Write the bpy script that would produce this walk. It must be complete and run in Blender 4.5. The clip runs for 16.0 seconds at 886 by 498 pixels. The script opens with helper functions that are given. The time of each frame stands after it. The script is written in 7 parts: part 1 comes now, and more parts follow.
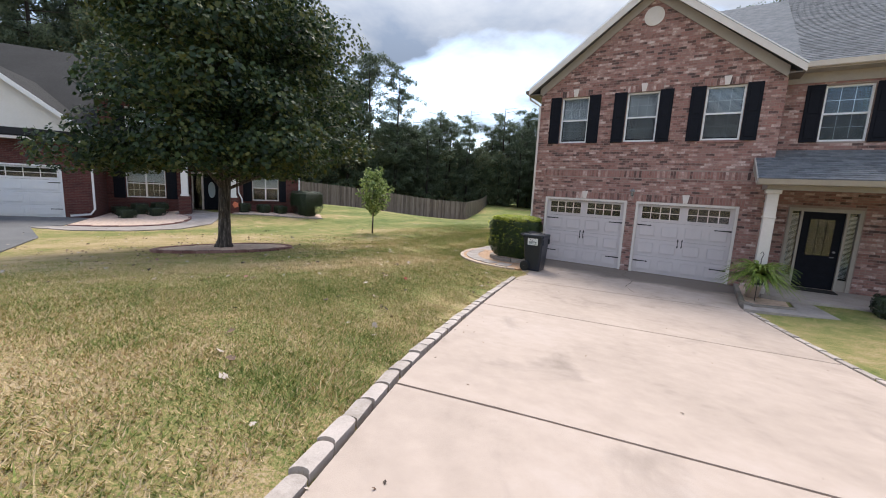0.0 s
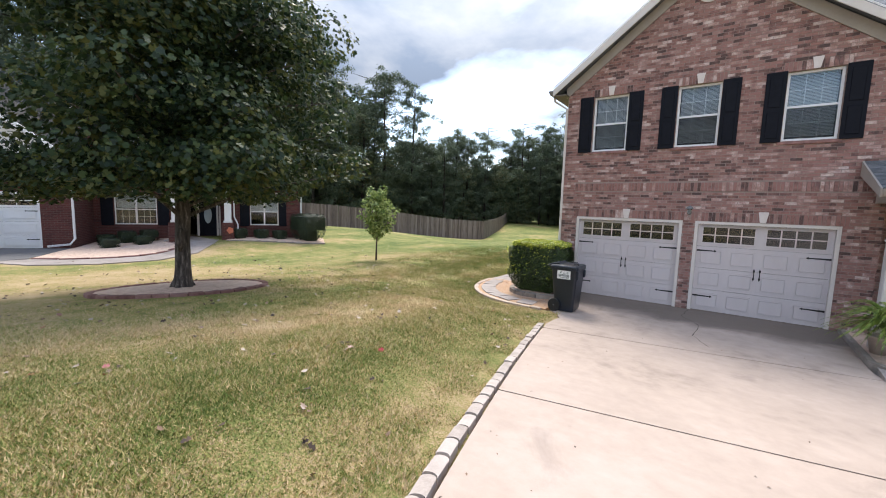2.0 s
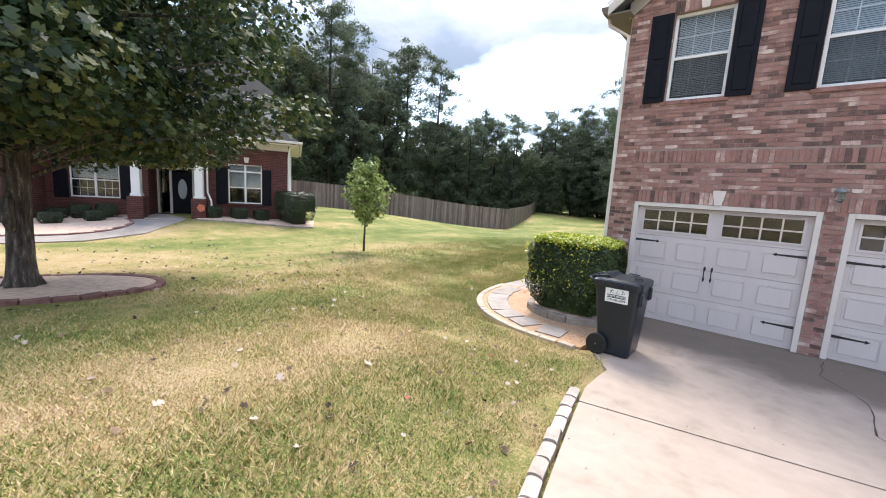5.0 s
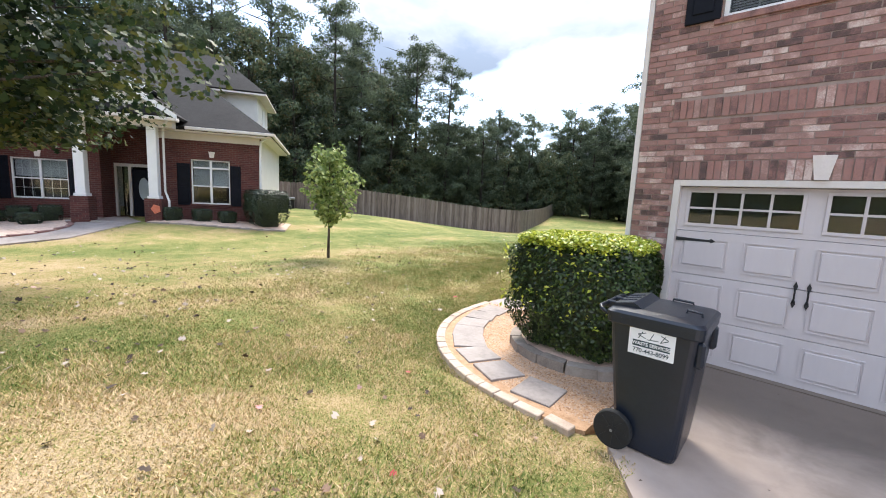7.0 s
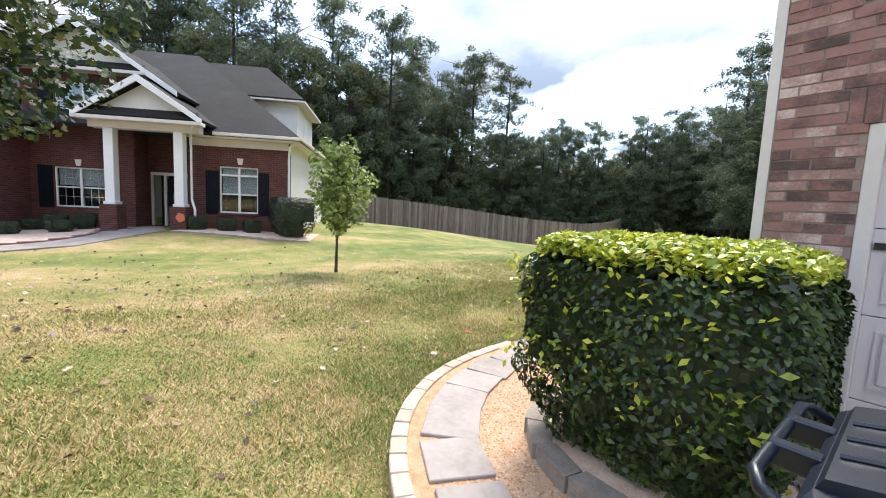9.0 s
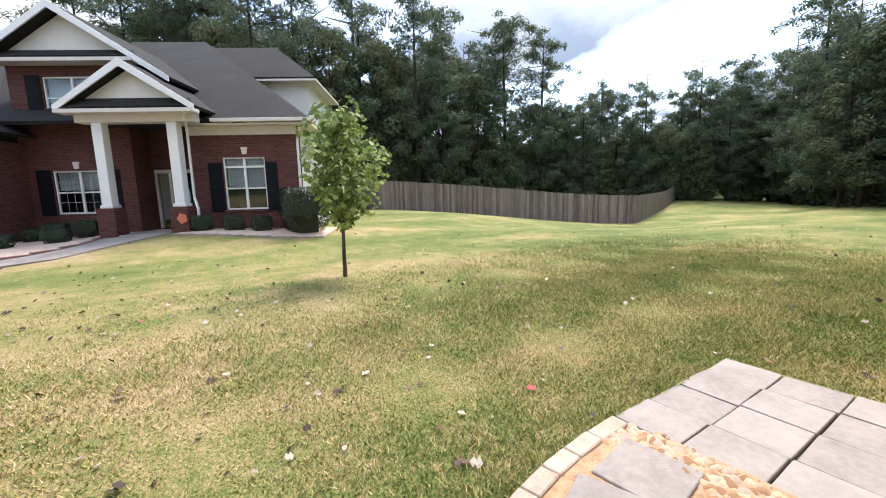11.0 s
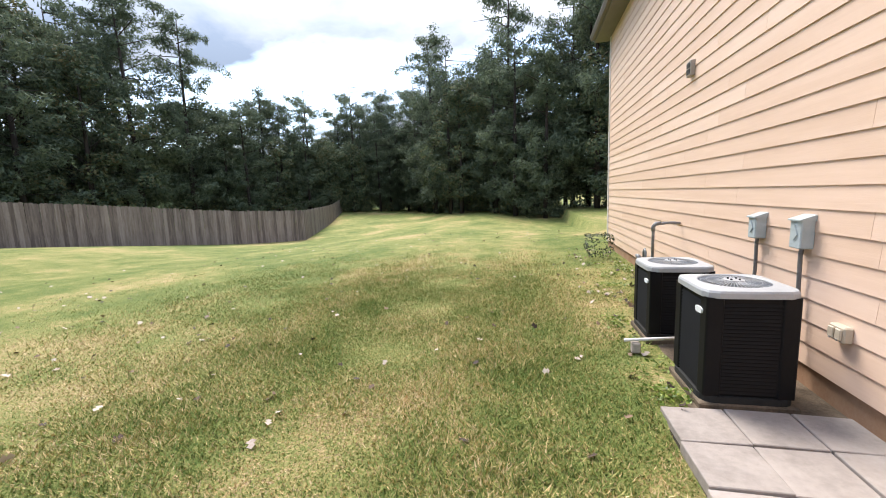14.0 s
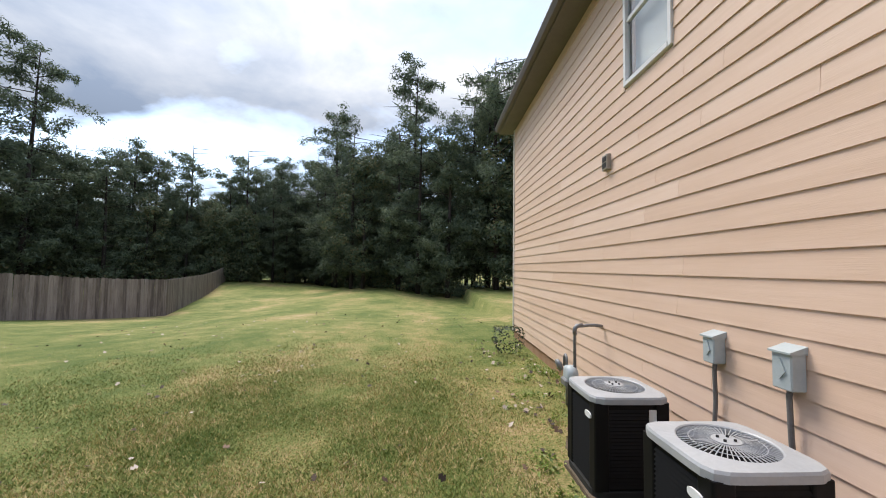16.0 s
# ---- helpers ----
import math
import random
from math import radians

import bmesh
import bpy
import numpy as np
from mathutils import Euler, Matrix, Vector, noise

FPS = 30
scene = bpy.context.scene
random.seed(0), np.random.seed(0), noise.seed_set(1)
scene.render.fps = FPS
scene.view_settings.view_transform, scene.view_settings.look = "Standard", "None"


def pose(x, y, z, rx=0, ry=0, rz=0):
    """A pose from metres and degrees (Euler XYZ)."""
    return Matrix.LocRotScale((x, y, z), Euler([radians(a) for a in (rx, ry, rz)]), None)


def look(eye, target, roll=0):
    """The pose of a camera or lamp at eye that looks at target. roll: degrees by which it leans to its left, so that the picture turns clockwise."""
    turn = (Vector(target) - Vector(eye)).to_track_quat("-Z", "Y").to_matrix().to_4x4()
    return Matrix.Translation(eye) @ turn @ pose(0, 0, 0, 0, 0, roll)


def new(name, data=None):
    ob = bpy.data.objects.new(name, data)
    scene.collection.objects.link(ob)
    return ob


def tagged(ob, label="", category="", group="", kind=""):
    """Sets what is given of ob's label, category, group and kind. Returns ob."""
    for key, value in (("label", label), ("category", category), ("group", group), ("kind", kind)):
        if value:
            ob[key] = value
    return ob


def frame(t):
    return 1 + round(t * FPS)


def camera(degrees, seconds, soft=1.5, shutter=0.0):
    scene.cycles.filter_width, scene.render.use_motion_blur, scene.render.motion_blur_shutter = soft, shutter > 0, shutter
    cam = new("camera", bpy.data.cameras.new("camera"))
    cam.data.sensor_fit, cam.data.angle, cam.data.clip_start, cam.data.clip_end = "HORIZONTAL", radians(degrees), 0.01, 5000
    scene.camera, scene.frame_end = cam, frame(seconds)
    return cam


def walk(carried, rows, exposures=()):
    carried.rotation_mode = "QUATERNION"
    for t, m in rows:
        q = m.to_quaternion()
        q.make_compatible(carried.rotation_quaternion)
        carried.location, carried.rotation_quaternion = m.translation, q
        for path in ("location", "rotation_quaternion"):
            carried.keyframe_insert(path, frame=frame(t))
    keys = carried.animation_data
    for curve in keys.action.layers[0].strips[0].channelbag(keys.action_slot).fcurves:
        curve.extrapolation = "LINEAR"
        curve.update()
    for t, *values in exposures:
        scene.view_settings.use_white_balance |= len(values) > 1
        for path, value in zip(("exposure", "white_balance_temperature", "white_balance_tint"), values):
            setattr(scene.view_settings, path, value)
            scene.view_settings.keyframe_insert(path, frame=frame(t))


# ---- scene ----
cam = camera(96.7, 16.0, soft=1.0)
# seconds, eye, a point looked at, roll
PATH = [
    (0, (-0.021, -0.149, 2.34), (-1.095, 1.51, 2.037), 2.9),
    (0.5, (-0.32, 0.341, 2.319), (-1.437, 1.976, 2.036), 2.7),
    (1, (-0.562, 0.946, 2.39), (-1.67, 2.595, 2.157), 2.7),
    (1.5, (-0.76, 1.48, 2.439), (-1.879, 3.123, 2.216), 2.6),
    (2, (-1.071, 2.022, 2.439), (-2.239, 3.63, 2.221), 1.7),
    (2.5, (-1.34, 2.546, 2.38), (-2.604, 4.082, 2.168), 0.3),
    (3, (-1.678, 2.986, 2.31), (-3.03, 4.447, 2.119), -1.0),
    (3.5, (-1.918, 3.59, 2.295), (-3.267, 5.054, 2.1), -0.2),
    (4, (-2.177, 4.14, 2.277), (-3.524, 5.602, 2.062), 1.0),
    (4.5, (-2.447, 4.767, 2.255), (-3.747, 6.269, 2.02), 1.6),
    (5, (-2.598, 5.43, 2.204), (-3.866, 6.949, 1.917), 3.5),
    (5.2, (-2.709, 5.701, 2.165), (-3.954, 7.251, 1.952), 1.7),
    (7.3, (-3.543, 8.454, 1.859), (-4.893, 9.905, 1.594), 3.0),
    (7.5, (-3.623, 8.676, 1.829), (-4.965, 10.138, 1.584), 3.0),
    (8, (-3.834, 9.247, 1.758), (-5.306, 10.577, 1.508), 2.1),
    (8.5, (-4.084, 9.789, 1.695), (-5.633, 11.034, 1.468), 2.6),
    (8.7, (-4.2, 9.98, 1.664), (-5.749, 11.23, 1.465), 2.8),
    (10.8, (-6.011, 11.535, 1.55), (-7.741, 12.492, 1.249), -0.8),
    (11, (-6.211, 11.659, 1.544), (-7.875, 12.732, 1.258), -1.4),
    (11.5, (-6.604, 12.082, 1.544), (-8.0, 13.478, 1.227), -2.8),
    (12, (-6.877, 12.518, 1.55), (-7.997, 14.133, 1.177), -3.1),
    (12.5, (-7.13, 12.95, 1.599), (-7.945, 14.743, 1.25), -3.8),
    (13, (-7.267, 13.451, 1.601), (-8.034, 15.273, 1.302), -2.9),
    (13.5, (-7.376, 13.878, 1.569), (-7.945, 15.768, 1.242), -2.2),
    (14, (-7.349, 14.404, 1.63), (-7.788, 16.336, 1.358), -2.3),
    (14.5, (-7.333, 14.824, 1.696), (-7.685, 16.789, 1.579), -0.1),
    (15, (-7.408, 15.176, 1.713), (-7.617, 17.165, 1.695), -0.5),
    (15.5, (-7.425, 15.476, 1.755), (-7.533, 17.472, 1.811), 0.1),
    (16, (-7.432, 15.679, 1.801), (-7.382, 17.676, 1.899), 0.8),
]
walk(cam, [(t, look(eye, target, roll)) for t, eye, target, roll in PATH],
     [(0.0, 1.5), (1.5, 1.65), (3.5, 1.93), (5.0, 2.10), (8.5, 2.16), (11.0, 2.08), (12.5, 2.06), (14.0, 2.08), (15.0, 1.90), (16.0, 1.50)])

# ---- world, sun, exposure ----
SUN_TO = Vector((-0.32, 0.44, 0.84)).normalized()
world = bpy.data.worlds.new("sky")
scene.world = world
world.use_nodes = True


def build_sky(tree):
    nd, ln = tree.nodes, tree.links
    nd.clear()
    out = nd.new("ShaderNodeOutputWorld")
    bg = nd.new("ShaderNodeBackground")
    sky = nd.new("ShaderNodeTexSky")
    sky.sky_type = "NISHITA"
    sky.sun_disc = False
    sky.sun_elevation = math.asin(SUN_TO.z)
    sky.sun_rotation = math.atan2(SUN_TO.x, SUN_TO.y)
    tc = nd.new("ShaderNodeTexCoord")
    sep = nd.new("ShaderNodeSeparateXYZ")
    ln.new(tc.outputs["Generated"], sep.inputs[0])
    up = nd.new("ShaderNodeMath")
    up.operation = "MAXIMUM"
    ln.new(sep.outputs[2], up.inputs[0])
    up.inputs[1].default_value = 0.0
    add = nd.new("ShaderNodeMath")
    add.operation = "ADD"
    ln.new(up.outputs[0], add.inputs[0])
    add.inputs[1].default_value = 0.22
    comb = nd.new("ShaderNodeCombineXYZ")
    for k in (0, 1):
        dv = nd.new("ShaderNodeMath")
        dv.operation = "DIVIDE"
        ln.new(sep.outputs[k], dv.inputs[0])
        ln.new(add.outputs[0], dv.inputs[1])
        ln.new(dv.outputs[0], comb.inputs[k])
    comb.inputs[2].default_value = 3.1

    def cloud(scale, detail, rough, offset):
        mp = nd.new("ShaderNodeMapping")
        mp.inputs["Location"].default_value = offset
        ln.new(comb.outputs[0], mp.inputs[0])
        nz = nd.new("ShaderNodeTexNoise")
        nz.inputs["Scale"].default_value = scale
        nz.inputs["Detail"].default_value = detail
        nz.inputs["Roughness"].default_value = rough
        nz.inputs["Distortion"].default_value = 0.25
        ln.new(mp.outputs[0], nz.inputs["Vector"])
        return nz.outputs["Fac"]

    cover = nd.new("ShaderNodeValToRGB")
    cover.color_ramp.elements[0].position, cover.color_ramp.elements[1].position = 0.40, 0.535
    ln.new(cloud(0.95, 7, 0.52, (4.3, 1.7, 0)), cover.inputs[0])
    tone = nd.new("ShaderNodeValToRGB")
    r = tone.color_ramp
    r.elements[0].position, r.elements[0].color = 0.36, (0.38, 0.385, 0.40, 1)
    r.elements[1].position, r.elements[1].color = 0.63, (0.15, 0.185, 0.25, 1)
    mid = r.elements.new(0.475)
    mid.color = (0.275, 0.295, 0.335, 1)
    high = nd.new("ShaderNodeMath")
    high.operation = "MULTIPLY_ADD"
    ln.new(up.outputs[0], high.inputs[0])
    high.inputs[1].default_value = 2.0
    high.inputs[2].default_value = 0.20
    ln.new(cloud(1.25, 8, 0.55, (9.1, 4.4, 2.0)), tone.inputs[0])
    # an overcast sky is brighter towards the zenith
    lum = nd.new("ShaderNodeVectorMath")
    lum.operation = "SCALE"
    ln.new(tone.outputs[0], lum.inputs[0])
    ln.new(high.outputs[0], lum.inputs["Scale"])
    scale = nd.new("ShaderNodeVectorMath")
    scale.operation = "SCALE"
    ln.new(sky.outputs[0], scale.inputs[0])
    scale.inputs["Scale"].default_value = 0.12
    mix = nd.new("ShaderNodeMix")
    mix.data_type = "RGBA"
    ln.new(cover.outputs[0], mix.inputs["Factor"])
    ln.new(scale.outputs[0], mix.inputs["A"])
    ln.new(lum.outputs[0], mix.inputs["B"])
    ln.new(mix.outputs["Result"], bg.inputs[0])
    bg.inputs[1].default_value = 1.0
    ln.new(bg.outputs[0], out.inputs[0])


build_sky(world.node_tree)
sun = new("sun", bpy.data.lights.new("sun", "SUN"))
sun.data.energy, sun.data.angle, sun.data.color = 1.5, radians(28), (1.0, 0.93, 0.83)
sun.matrix_basis = look((0, 0, 40), Vector((0, 0, 40)) - SUN_TO)


# ---- materials ----
def material(name, colors, scale=4.0, rough=0.7, metal=0.0, bump=0.15, bump_scale=60.0, vary=0.0, island=0.0, detail=6, coords="pos", stretch=(1, 1, 1), spec=0.5, **extra):
    """colors: two or more base colours, mixed by noise at two scales; vary / island: brightness change from object to object or piece to piece."""
    m = bpy.data.materials.new(name)
    m.use_nodes = True
    nd, ln = m.node_tree.nodes, m.node_tree.links
    bs = nd["Principled BSDF"]
    bs.inputs["Roughness"].default_value = rough
    bs.inputs["Metallic"].default_value = metal
    bs.inputs["Specular IOR Level"].default_value = spec
    if coords == "pos":
        src = nd.new("ShaderNodeNewGeometry").outputs["Position"]
    else:
        src = nd.new("ShaderNodeTexCoord").outputs["Object"]
    mp = nd.new("ShaderNodeMapping")
    mp.inputs["Scale"].default_value = stretch
    ln.new(src, mp.inputs[0])

    def noise_at(s, d):
        n = nd.new("ShaderNodeTexNoise")
        n.inputs["Scale"].default_value = s
        n.inputs["Detail"].default_value = d
        n.inputs["Roughness"].default_value = 0.6
        ln.new(mp.outputs[0], n.inputs["Vector"])
        return n.outputs["Fac"]

    big, small = noise_at(scale, detail), noise_at(scale * 9.0, 4)
    mx = nd.new("ShaderNodeMath")
    mx.operation = "MULTIPLY_ADD"
    ln.new(small, mx.inputs[0])
    mx.inputs[1].default_value = 0.35
    ml = nd.new("ShaderNodeMath")
    ml.operation = "MULTIPLY"
    ml.inputs[1].default_value = 0.65
    ln.new(big, ml.inputs[0])
    ln.new(ml.outputs[0], mx.inputs[2])
    fac = mx.outputs[0]
    if vary or island:
        rnd = nd.new("ShaderNodeObjectInfo").outputs["Random"] if vary else nd.new("ShaderNodeNewGeometry").outputs["Random Per Island"]
        k = nd.new("ShaderNodeMapRange")
        k.inputs["To Min"].default_value, k.inputs["To Max"].default_value = -(vary or island), vary or island
        ln.new(rnd, k.inputs[0])
        sm = nd.new("ShaderNodeMath")
        sm.operation = "ADD"
        ln.new(fac, sm.inputs[0])
        ln.new(k.outputs[0], sm.inputs[1])
        fac = sm.outputs[0]
    rp = nd.new("ShaderNodeValToRGB")
    el = rp.color_ramp.elements
    span = extra.get("span", (0.30, 0.70))
    while len(el) < len(colors):
        el.new(0.5)
    for i, c in enumerate(colors):
        el[i].position = span[0] + (span[1] - span[0]) * i / max(1, len(colors) - 1)
        el[i].color = (*c, 1)
    ln.new(fac, rp.inputs[0])
    ln.new(rp.outputs[0], bs.inputs["Base Color"])
    if bump:
        bp = nd.new("ShaderNodeBump")
        bp.inputs["Strength"].default_value = bump
        bp.inputs["Distance"].default_value = 0.01
        ln.new(noise_at(bump_scale, 5), bp.inputs["Height"])
        ln.new(bp.outputs[0], bs.inputs["Normal"])
    if extra.get("translucent"):
        tr = nd.new("ShaderNodeBsdfTranslucent")
        ln.new(rp.outputs[0], tr.inputs["Color"])
        ms = nd.new("ShaderNodeMixShader")
        ms.inputs[0].default_value = extra["translucent"]
        ln.new(bs.outputs[0], ms.inputs[1])
        ln.new(tr.outputs[0], ms.inputs[2])
        ln.new(ms.outputs[0], nd["Material Output"].inputs["Surface"])
    return m


BRICKS = [(0.09, 0.058, 0.055), (0.22, 0.118, 0.106), (0.34, 0.176, 0.154), (0.28, 0.165, 0.148), (0.43, 0.268, 0.238), (0.62, 0.51, 0.475)]
M_BRICK = material("brick_face", BRICKS, 7, 0.85, bump=0.4, bump_scale=90, vary=0.28, span=(0.2, 0.86))
M_BRICK_FAR = material("brick_face_joined", BRICKS, 7, 0.85, bump=0.4, bump_scale=90, island=0.29, span=(0.2, 0.86))
M_MORTAR = material("mortar", [(0.27, 0.20, 0.18), (0.36, 0.29, 0.26)], 9, 0.95)
M_STONE = material("keystone_paint", [(0.62, 0.55, 0.52), (0.74, 0.68, 0.65)], 6, 0.8)
M_TRIM = material("painted_trim", [(0.60, 0.55, 0.52), (0.70, 0.65, 0.62)], 2.5, 0.55, bump=0.05)
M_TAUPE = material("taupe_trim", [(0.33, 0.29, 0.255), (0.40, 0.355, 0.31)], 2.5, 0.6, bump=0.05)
# darker copy of the taupe trim: the eave's shade is put into the colour
M_TAUPE_SHADED = material("taupe_in_eave_shade", [(0.12, 0.10, 0.086), (0.16, 0.135, 0.115)], 2.5, 0.6, bump=0.05)
M_WHITE = material("white_vinyl", [(0.74, 0.74, 0.76), (0.82, 0.82, 0.83)], 3, 0.4, bump=0.03)
M_DOOR = material("garage_door_paint", [(0.55, 0.50, 0.51), (0.61, 0.56, 0.57)], 1.8, 0.5, bump=0.12, bump_scale=120, stretch=(1, 1, 0.2))
M_BEIGE = material("beige_plastic", [(0.46, 0.39, 0.30), (0.55, 0.48, 0.39)], 8, 0.5, bump=0.05)
M_SHUT = material("black_shutter", [(0.004, 0.005, 0.009), (0.009, 0.010, 0.017)], 6, 0.6, bump=0.05, spec=0.15)
M_IRON = material("black_iron", [(0.008, 0.008, 0.009), (0.02, 0.02, 0.022)], 20, 0.5, bump=0.1)
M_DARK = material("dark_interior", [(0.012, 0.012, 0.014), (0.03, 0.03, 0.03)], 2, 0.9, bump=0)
M_BLIND = material("window_blind", [(0.62, 0.63, 0.66), (0.72, 0.73, 0.75)], 3, 0.7, bump=0)
M_SHINGLE = material("roof_shingle", [(0.075, 0.080, 0.09), (0.13, 0.137, 0.15), (0.19, 0.195, 0.21)], 5, 0.95, bump=0.6, bump_scale=70, island=0.12)
M_SHINGLE_N = material("dark_roof_shingle", [(0.007, 0.0065, 0.007), (0.014, 0.013, 0.014), (0.026, 0.024, 0.025)], 0.7, 0.95, bump=0.6, bump_scale=50)
M_SIDING = material("peach_siding", [(0.68, 0.475, 0.355), (0.75, 0.54, 0.42), (0.80, 0.60, 0.485)], 1.2, 0.55, bump=0.12, bump_scale=40, vary=0.1, stretch=(1, 0.15, 3))
M_FOUND = material("foundation", [(0.30, 0.16, 0.09), (0.40, 0.25, 0.16)], 4, 0.9)
M_SIDING_N = material("white_siding", [(0.66, 0.64, 0.61), (0.74, 0.72, 0.70)], 2, 0.6, bump=0.05)
M_CONC = material("driveway_concrete", [(0.29, 0.23, 0.19), (0.405, 0.32, 0.265), (0.46, 0.365, 0.305), (0.51, 0.415, 0.36)], 0.55, 0.85, bump=0.25, bump_scale=140, vary=0.03)


def blotch_concrete(m):
    """Grey blotches of noise, thickest on the apron by the garage."""
    nd, ln = m.node_tree.nodes, m.node_tree.links
    bs = nd["Principled BSDF"]
    base = bs.inputs["Base Color"].links[0].from_socket
    pos = nd.new("ShaderNodeNewGeometry").outputs["Position"]
    sp = nd.new("ShaderNodeSeparateXYZ")
    ln.new(pos, sp.inputs[0])
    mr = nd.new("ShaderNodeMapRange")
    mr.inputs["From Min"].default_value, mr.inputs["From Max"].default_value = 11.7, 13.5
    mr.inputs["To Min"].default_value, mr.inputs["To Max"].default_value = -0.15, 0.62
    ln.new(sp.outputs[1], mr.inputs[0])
    nz = nd.new("ShaderNodeTexNoise")
    nz.inputs["Scale"].default_value, nz.inputs["Detail"].default_value, nz.inputs["Roughness"].default_value = 0.75, 9, 0.62
    nz.inputs["Distortion"].default_value = 0.6
    ln.new(pos, nz.inputs["Vector"])
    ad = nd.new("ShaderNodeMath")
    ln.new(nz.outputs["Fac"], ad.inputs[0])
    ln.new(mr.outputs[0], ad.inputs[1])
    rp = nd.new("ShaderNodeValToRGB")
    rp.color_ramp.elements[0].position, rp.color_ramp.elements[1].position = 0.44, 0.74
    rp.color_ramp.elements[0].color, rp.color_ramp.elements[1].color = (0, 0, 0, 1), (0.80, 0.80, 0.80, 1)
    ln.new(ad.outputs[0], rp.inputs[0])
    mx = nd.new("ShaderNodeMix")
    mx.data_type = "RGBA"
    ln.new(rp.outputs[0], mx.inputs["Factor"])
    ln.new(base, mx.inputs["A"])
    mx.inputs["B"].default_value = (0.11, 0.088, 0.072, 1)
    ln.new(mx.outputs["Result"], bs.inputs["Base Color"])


blotch_concrete(M_CONC)
M_JOINT = material("joint_dirt", [(0.03, 0.025, 0.02), (0.08, 0.065, 0.05)], 8, 0.95)
M_SLAB = material("paving_slab", [(0.22, 0.19, 0.175), (0.325, 0.282, 0.258), (0.40, 0.35, 0.325)], 2.2, 0.85, bump=0.3, bump_scale=150, vary=0.08)
M_EDGE = material("edging_paver", [(0.30, 0.255, 0.22), (0.43, 0.365, 0.325), (0.52, 0.445, 0.40)], 6, 0.9, bump=0.4, bump_scale=120, vary=0.12)
M_PATHEDGE = material("tan_border_paver", [(0.36, 0.27, 0.21), (0.48, 0.38, 0.30), (0.56, 0.46, 0.38)], 6, 0.9, bump=0.4, bump_scale=120, vary=0.1)
M_RING = material("grey_ring_block", [(0.20, 0.165, 0.14), (0.30, 0.255, 0.22), (0.38, 0.33, 0.29)], 6, 0.95, bump=0.5, bump_scale=100, vary=0.1)
M_RINGRED = material("red_ring_block", [(0.13, 0.06, 0.05), (0.22, 0.11, 0.095), (0.29, 0.17, 0.15)], 6, 0.95, bump=0.5, bump_scale=100, vary=0.12)
M_GRAVEL = material("tan_gravel", [(0.26, 0.14, 0.07), (0.46, 0.28, 0.16), (0.56, 0.38, 0.25)], 14, 0.9, bump=0.9, bump_scale=55)
M_PEBBLE = material("pebbles", [(0.28, 0.145, 0.07), (0.46, 0.275, 0.155), (0.58, 0.40, 0.27), (0.40, 0.30, 0.235)], 3, 0.8, bump=0.1, island=0.35)
M_MULCH = material("straw_mulch", [(0.36, 0.25, 0.18), (0.64, 0.47, 0.37), (0.76, 0.61, 0.51)], 9, 0.95, bump=1.0, bump_scale=45)
M_FENCE = material("weathered_fence", [(0.095, 0.072, 0.064), (0.19, 0.150, 0.135), (0.28, 0.23, 0.21)], 2.5, 0.9, bump=0.4, bump_scale=30, vary=0.16, stretch=(6, 6, 0.5))
M_BARK = material("maple_bark", [(0.02, 0.016, 0.014), (0.06, 0.048, 0.041), (0.115, 0.094, 0.08), (0.36, 0.31, 0.27)], 7, 0.95, bump=1.0, bump_scale=18, stretch=(3, 3, 0.55), span=(0.34, 0.66))
M_PINEBARK = material("pine_bark", [(0.02, 0.016, 0.014), (0.055, 0.042, 0.036)], 4, 0.95, bump=0.6, bump_scale=12, stretch=(2, 2, 0.5))
M_MAPLE = material("maple_leaves", [(0.012, 0.026, 0.014), (0.027, 0.052, 0.022), (0.055, 0.088, 0.030), (0.125, 0.132, 0.038)], 0.55, 0.5, bump=0, island=0.2, translucent=0.3, spec=0.3)
M_SAPLEAF = material("sapling_leaves", [(0.12, 0.18, 0.05), (0.25, 0.33, 0.10), (0.40, 0.46, 0.17)], 2, 0.55, bump=0, island=0.3, translucent=0.35, spec=0.3)
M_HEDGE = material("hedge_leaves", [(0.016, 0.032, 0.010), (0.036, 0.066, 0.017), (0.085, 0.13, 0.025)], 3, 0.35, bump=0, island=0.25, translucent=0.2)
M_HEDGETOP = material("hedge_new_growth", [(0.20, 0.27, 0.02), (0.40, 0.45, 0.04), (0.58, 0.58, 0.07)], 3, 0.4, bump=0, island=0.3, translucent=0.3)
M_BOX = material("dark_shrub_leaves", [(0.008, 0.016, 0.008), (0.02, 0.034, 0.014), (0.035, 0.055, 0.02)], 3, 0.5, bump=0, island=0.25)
M_PINE = material("pine_needles", [(0.070, 0.094, 0.064), (0.115, 0.150, 0.098), (0.16, 0.19, 0.118)], 0.3, 0.7, bump=0, island=0.24, translucent=0.35, spec=0.2)
M_WOODS = material("woodland_leaves", [(0.060, 0.084, 0.056), (0.100, 0.138, 0.082), (0.140, 0.170, 0.090), (0.185, 0.165, 0.088)], 0.3, 0.7, bump=0, island=0.2, translucent=0.35, spec=0.2)
M_FERN = material("fern_fronds", [(0.09, 0.15, 0.02), (0.19, 0.27, 0.045), (0.32, 0.38, 0.09)], 4, 0.45, bump=0, island=0.25, translucent=0.3)
M_LEAF = material("fallen_leaves", [(0.045, 0.028, 0.02), (0.12, 0.07, 0.043), (0.24, 0.15, 0.10), (0.46, 0.38, 0.32)], 2, 0.8, bump=0, island=0.4)
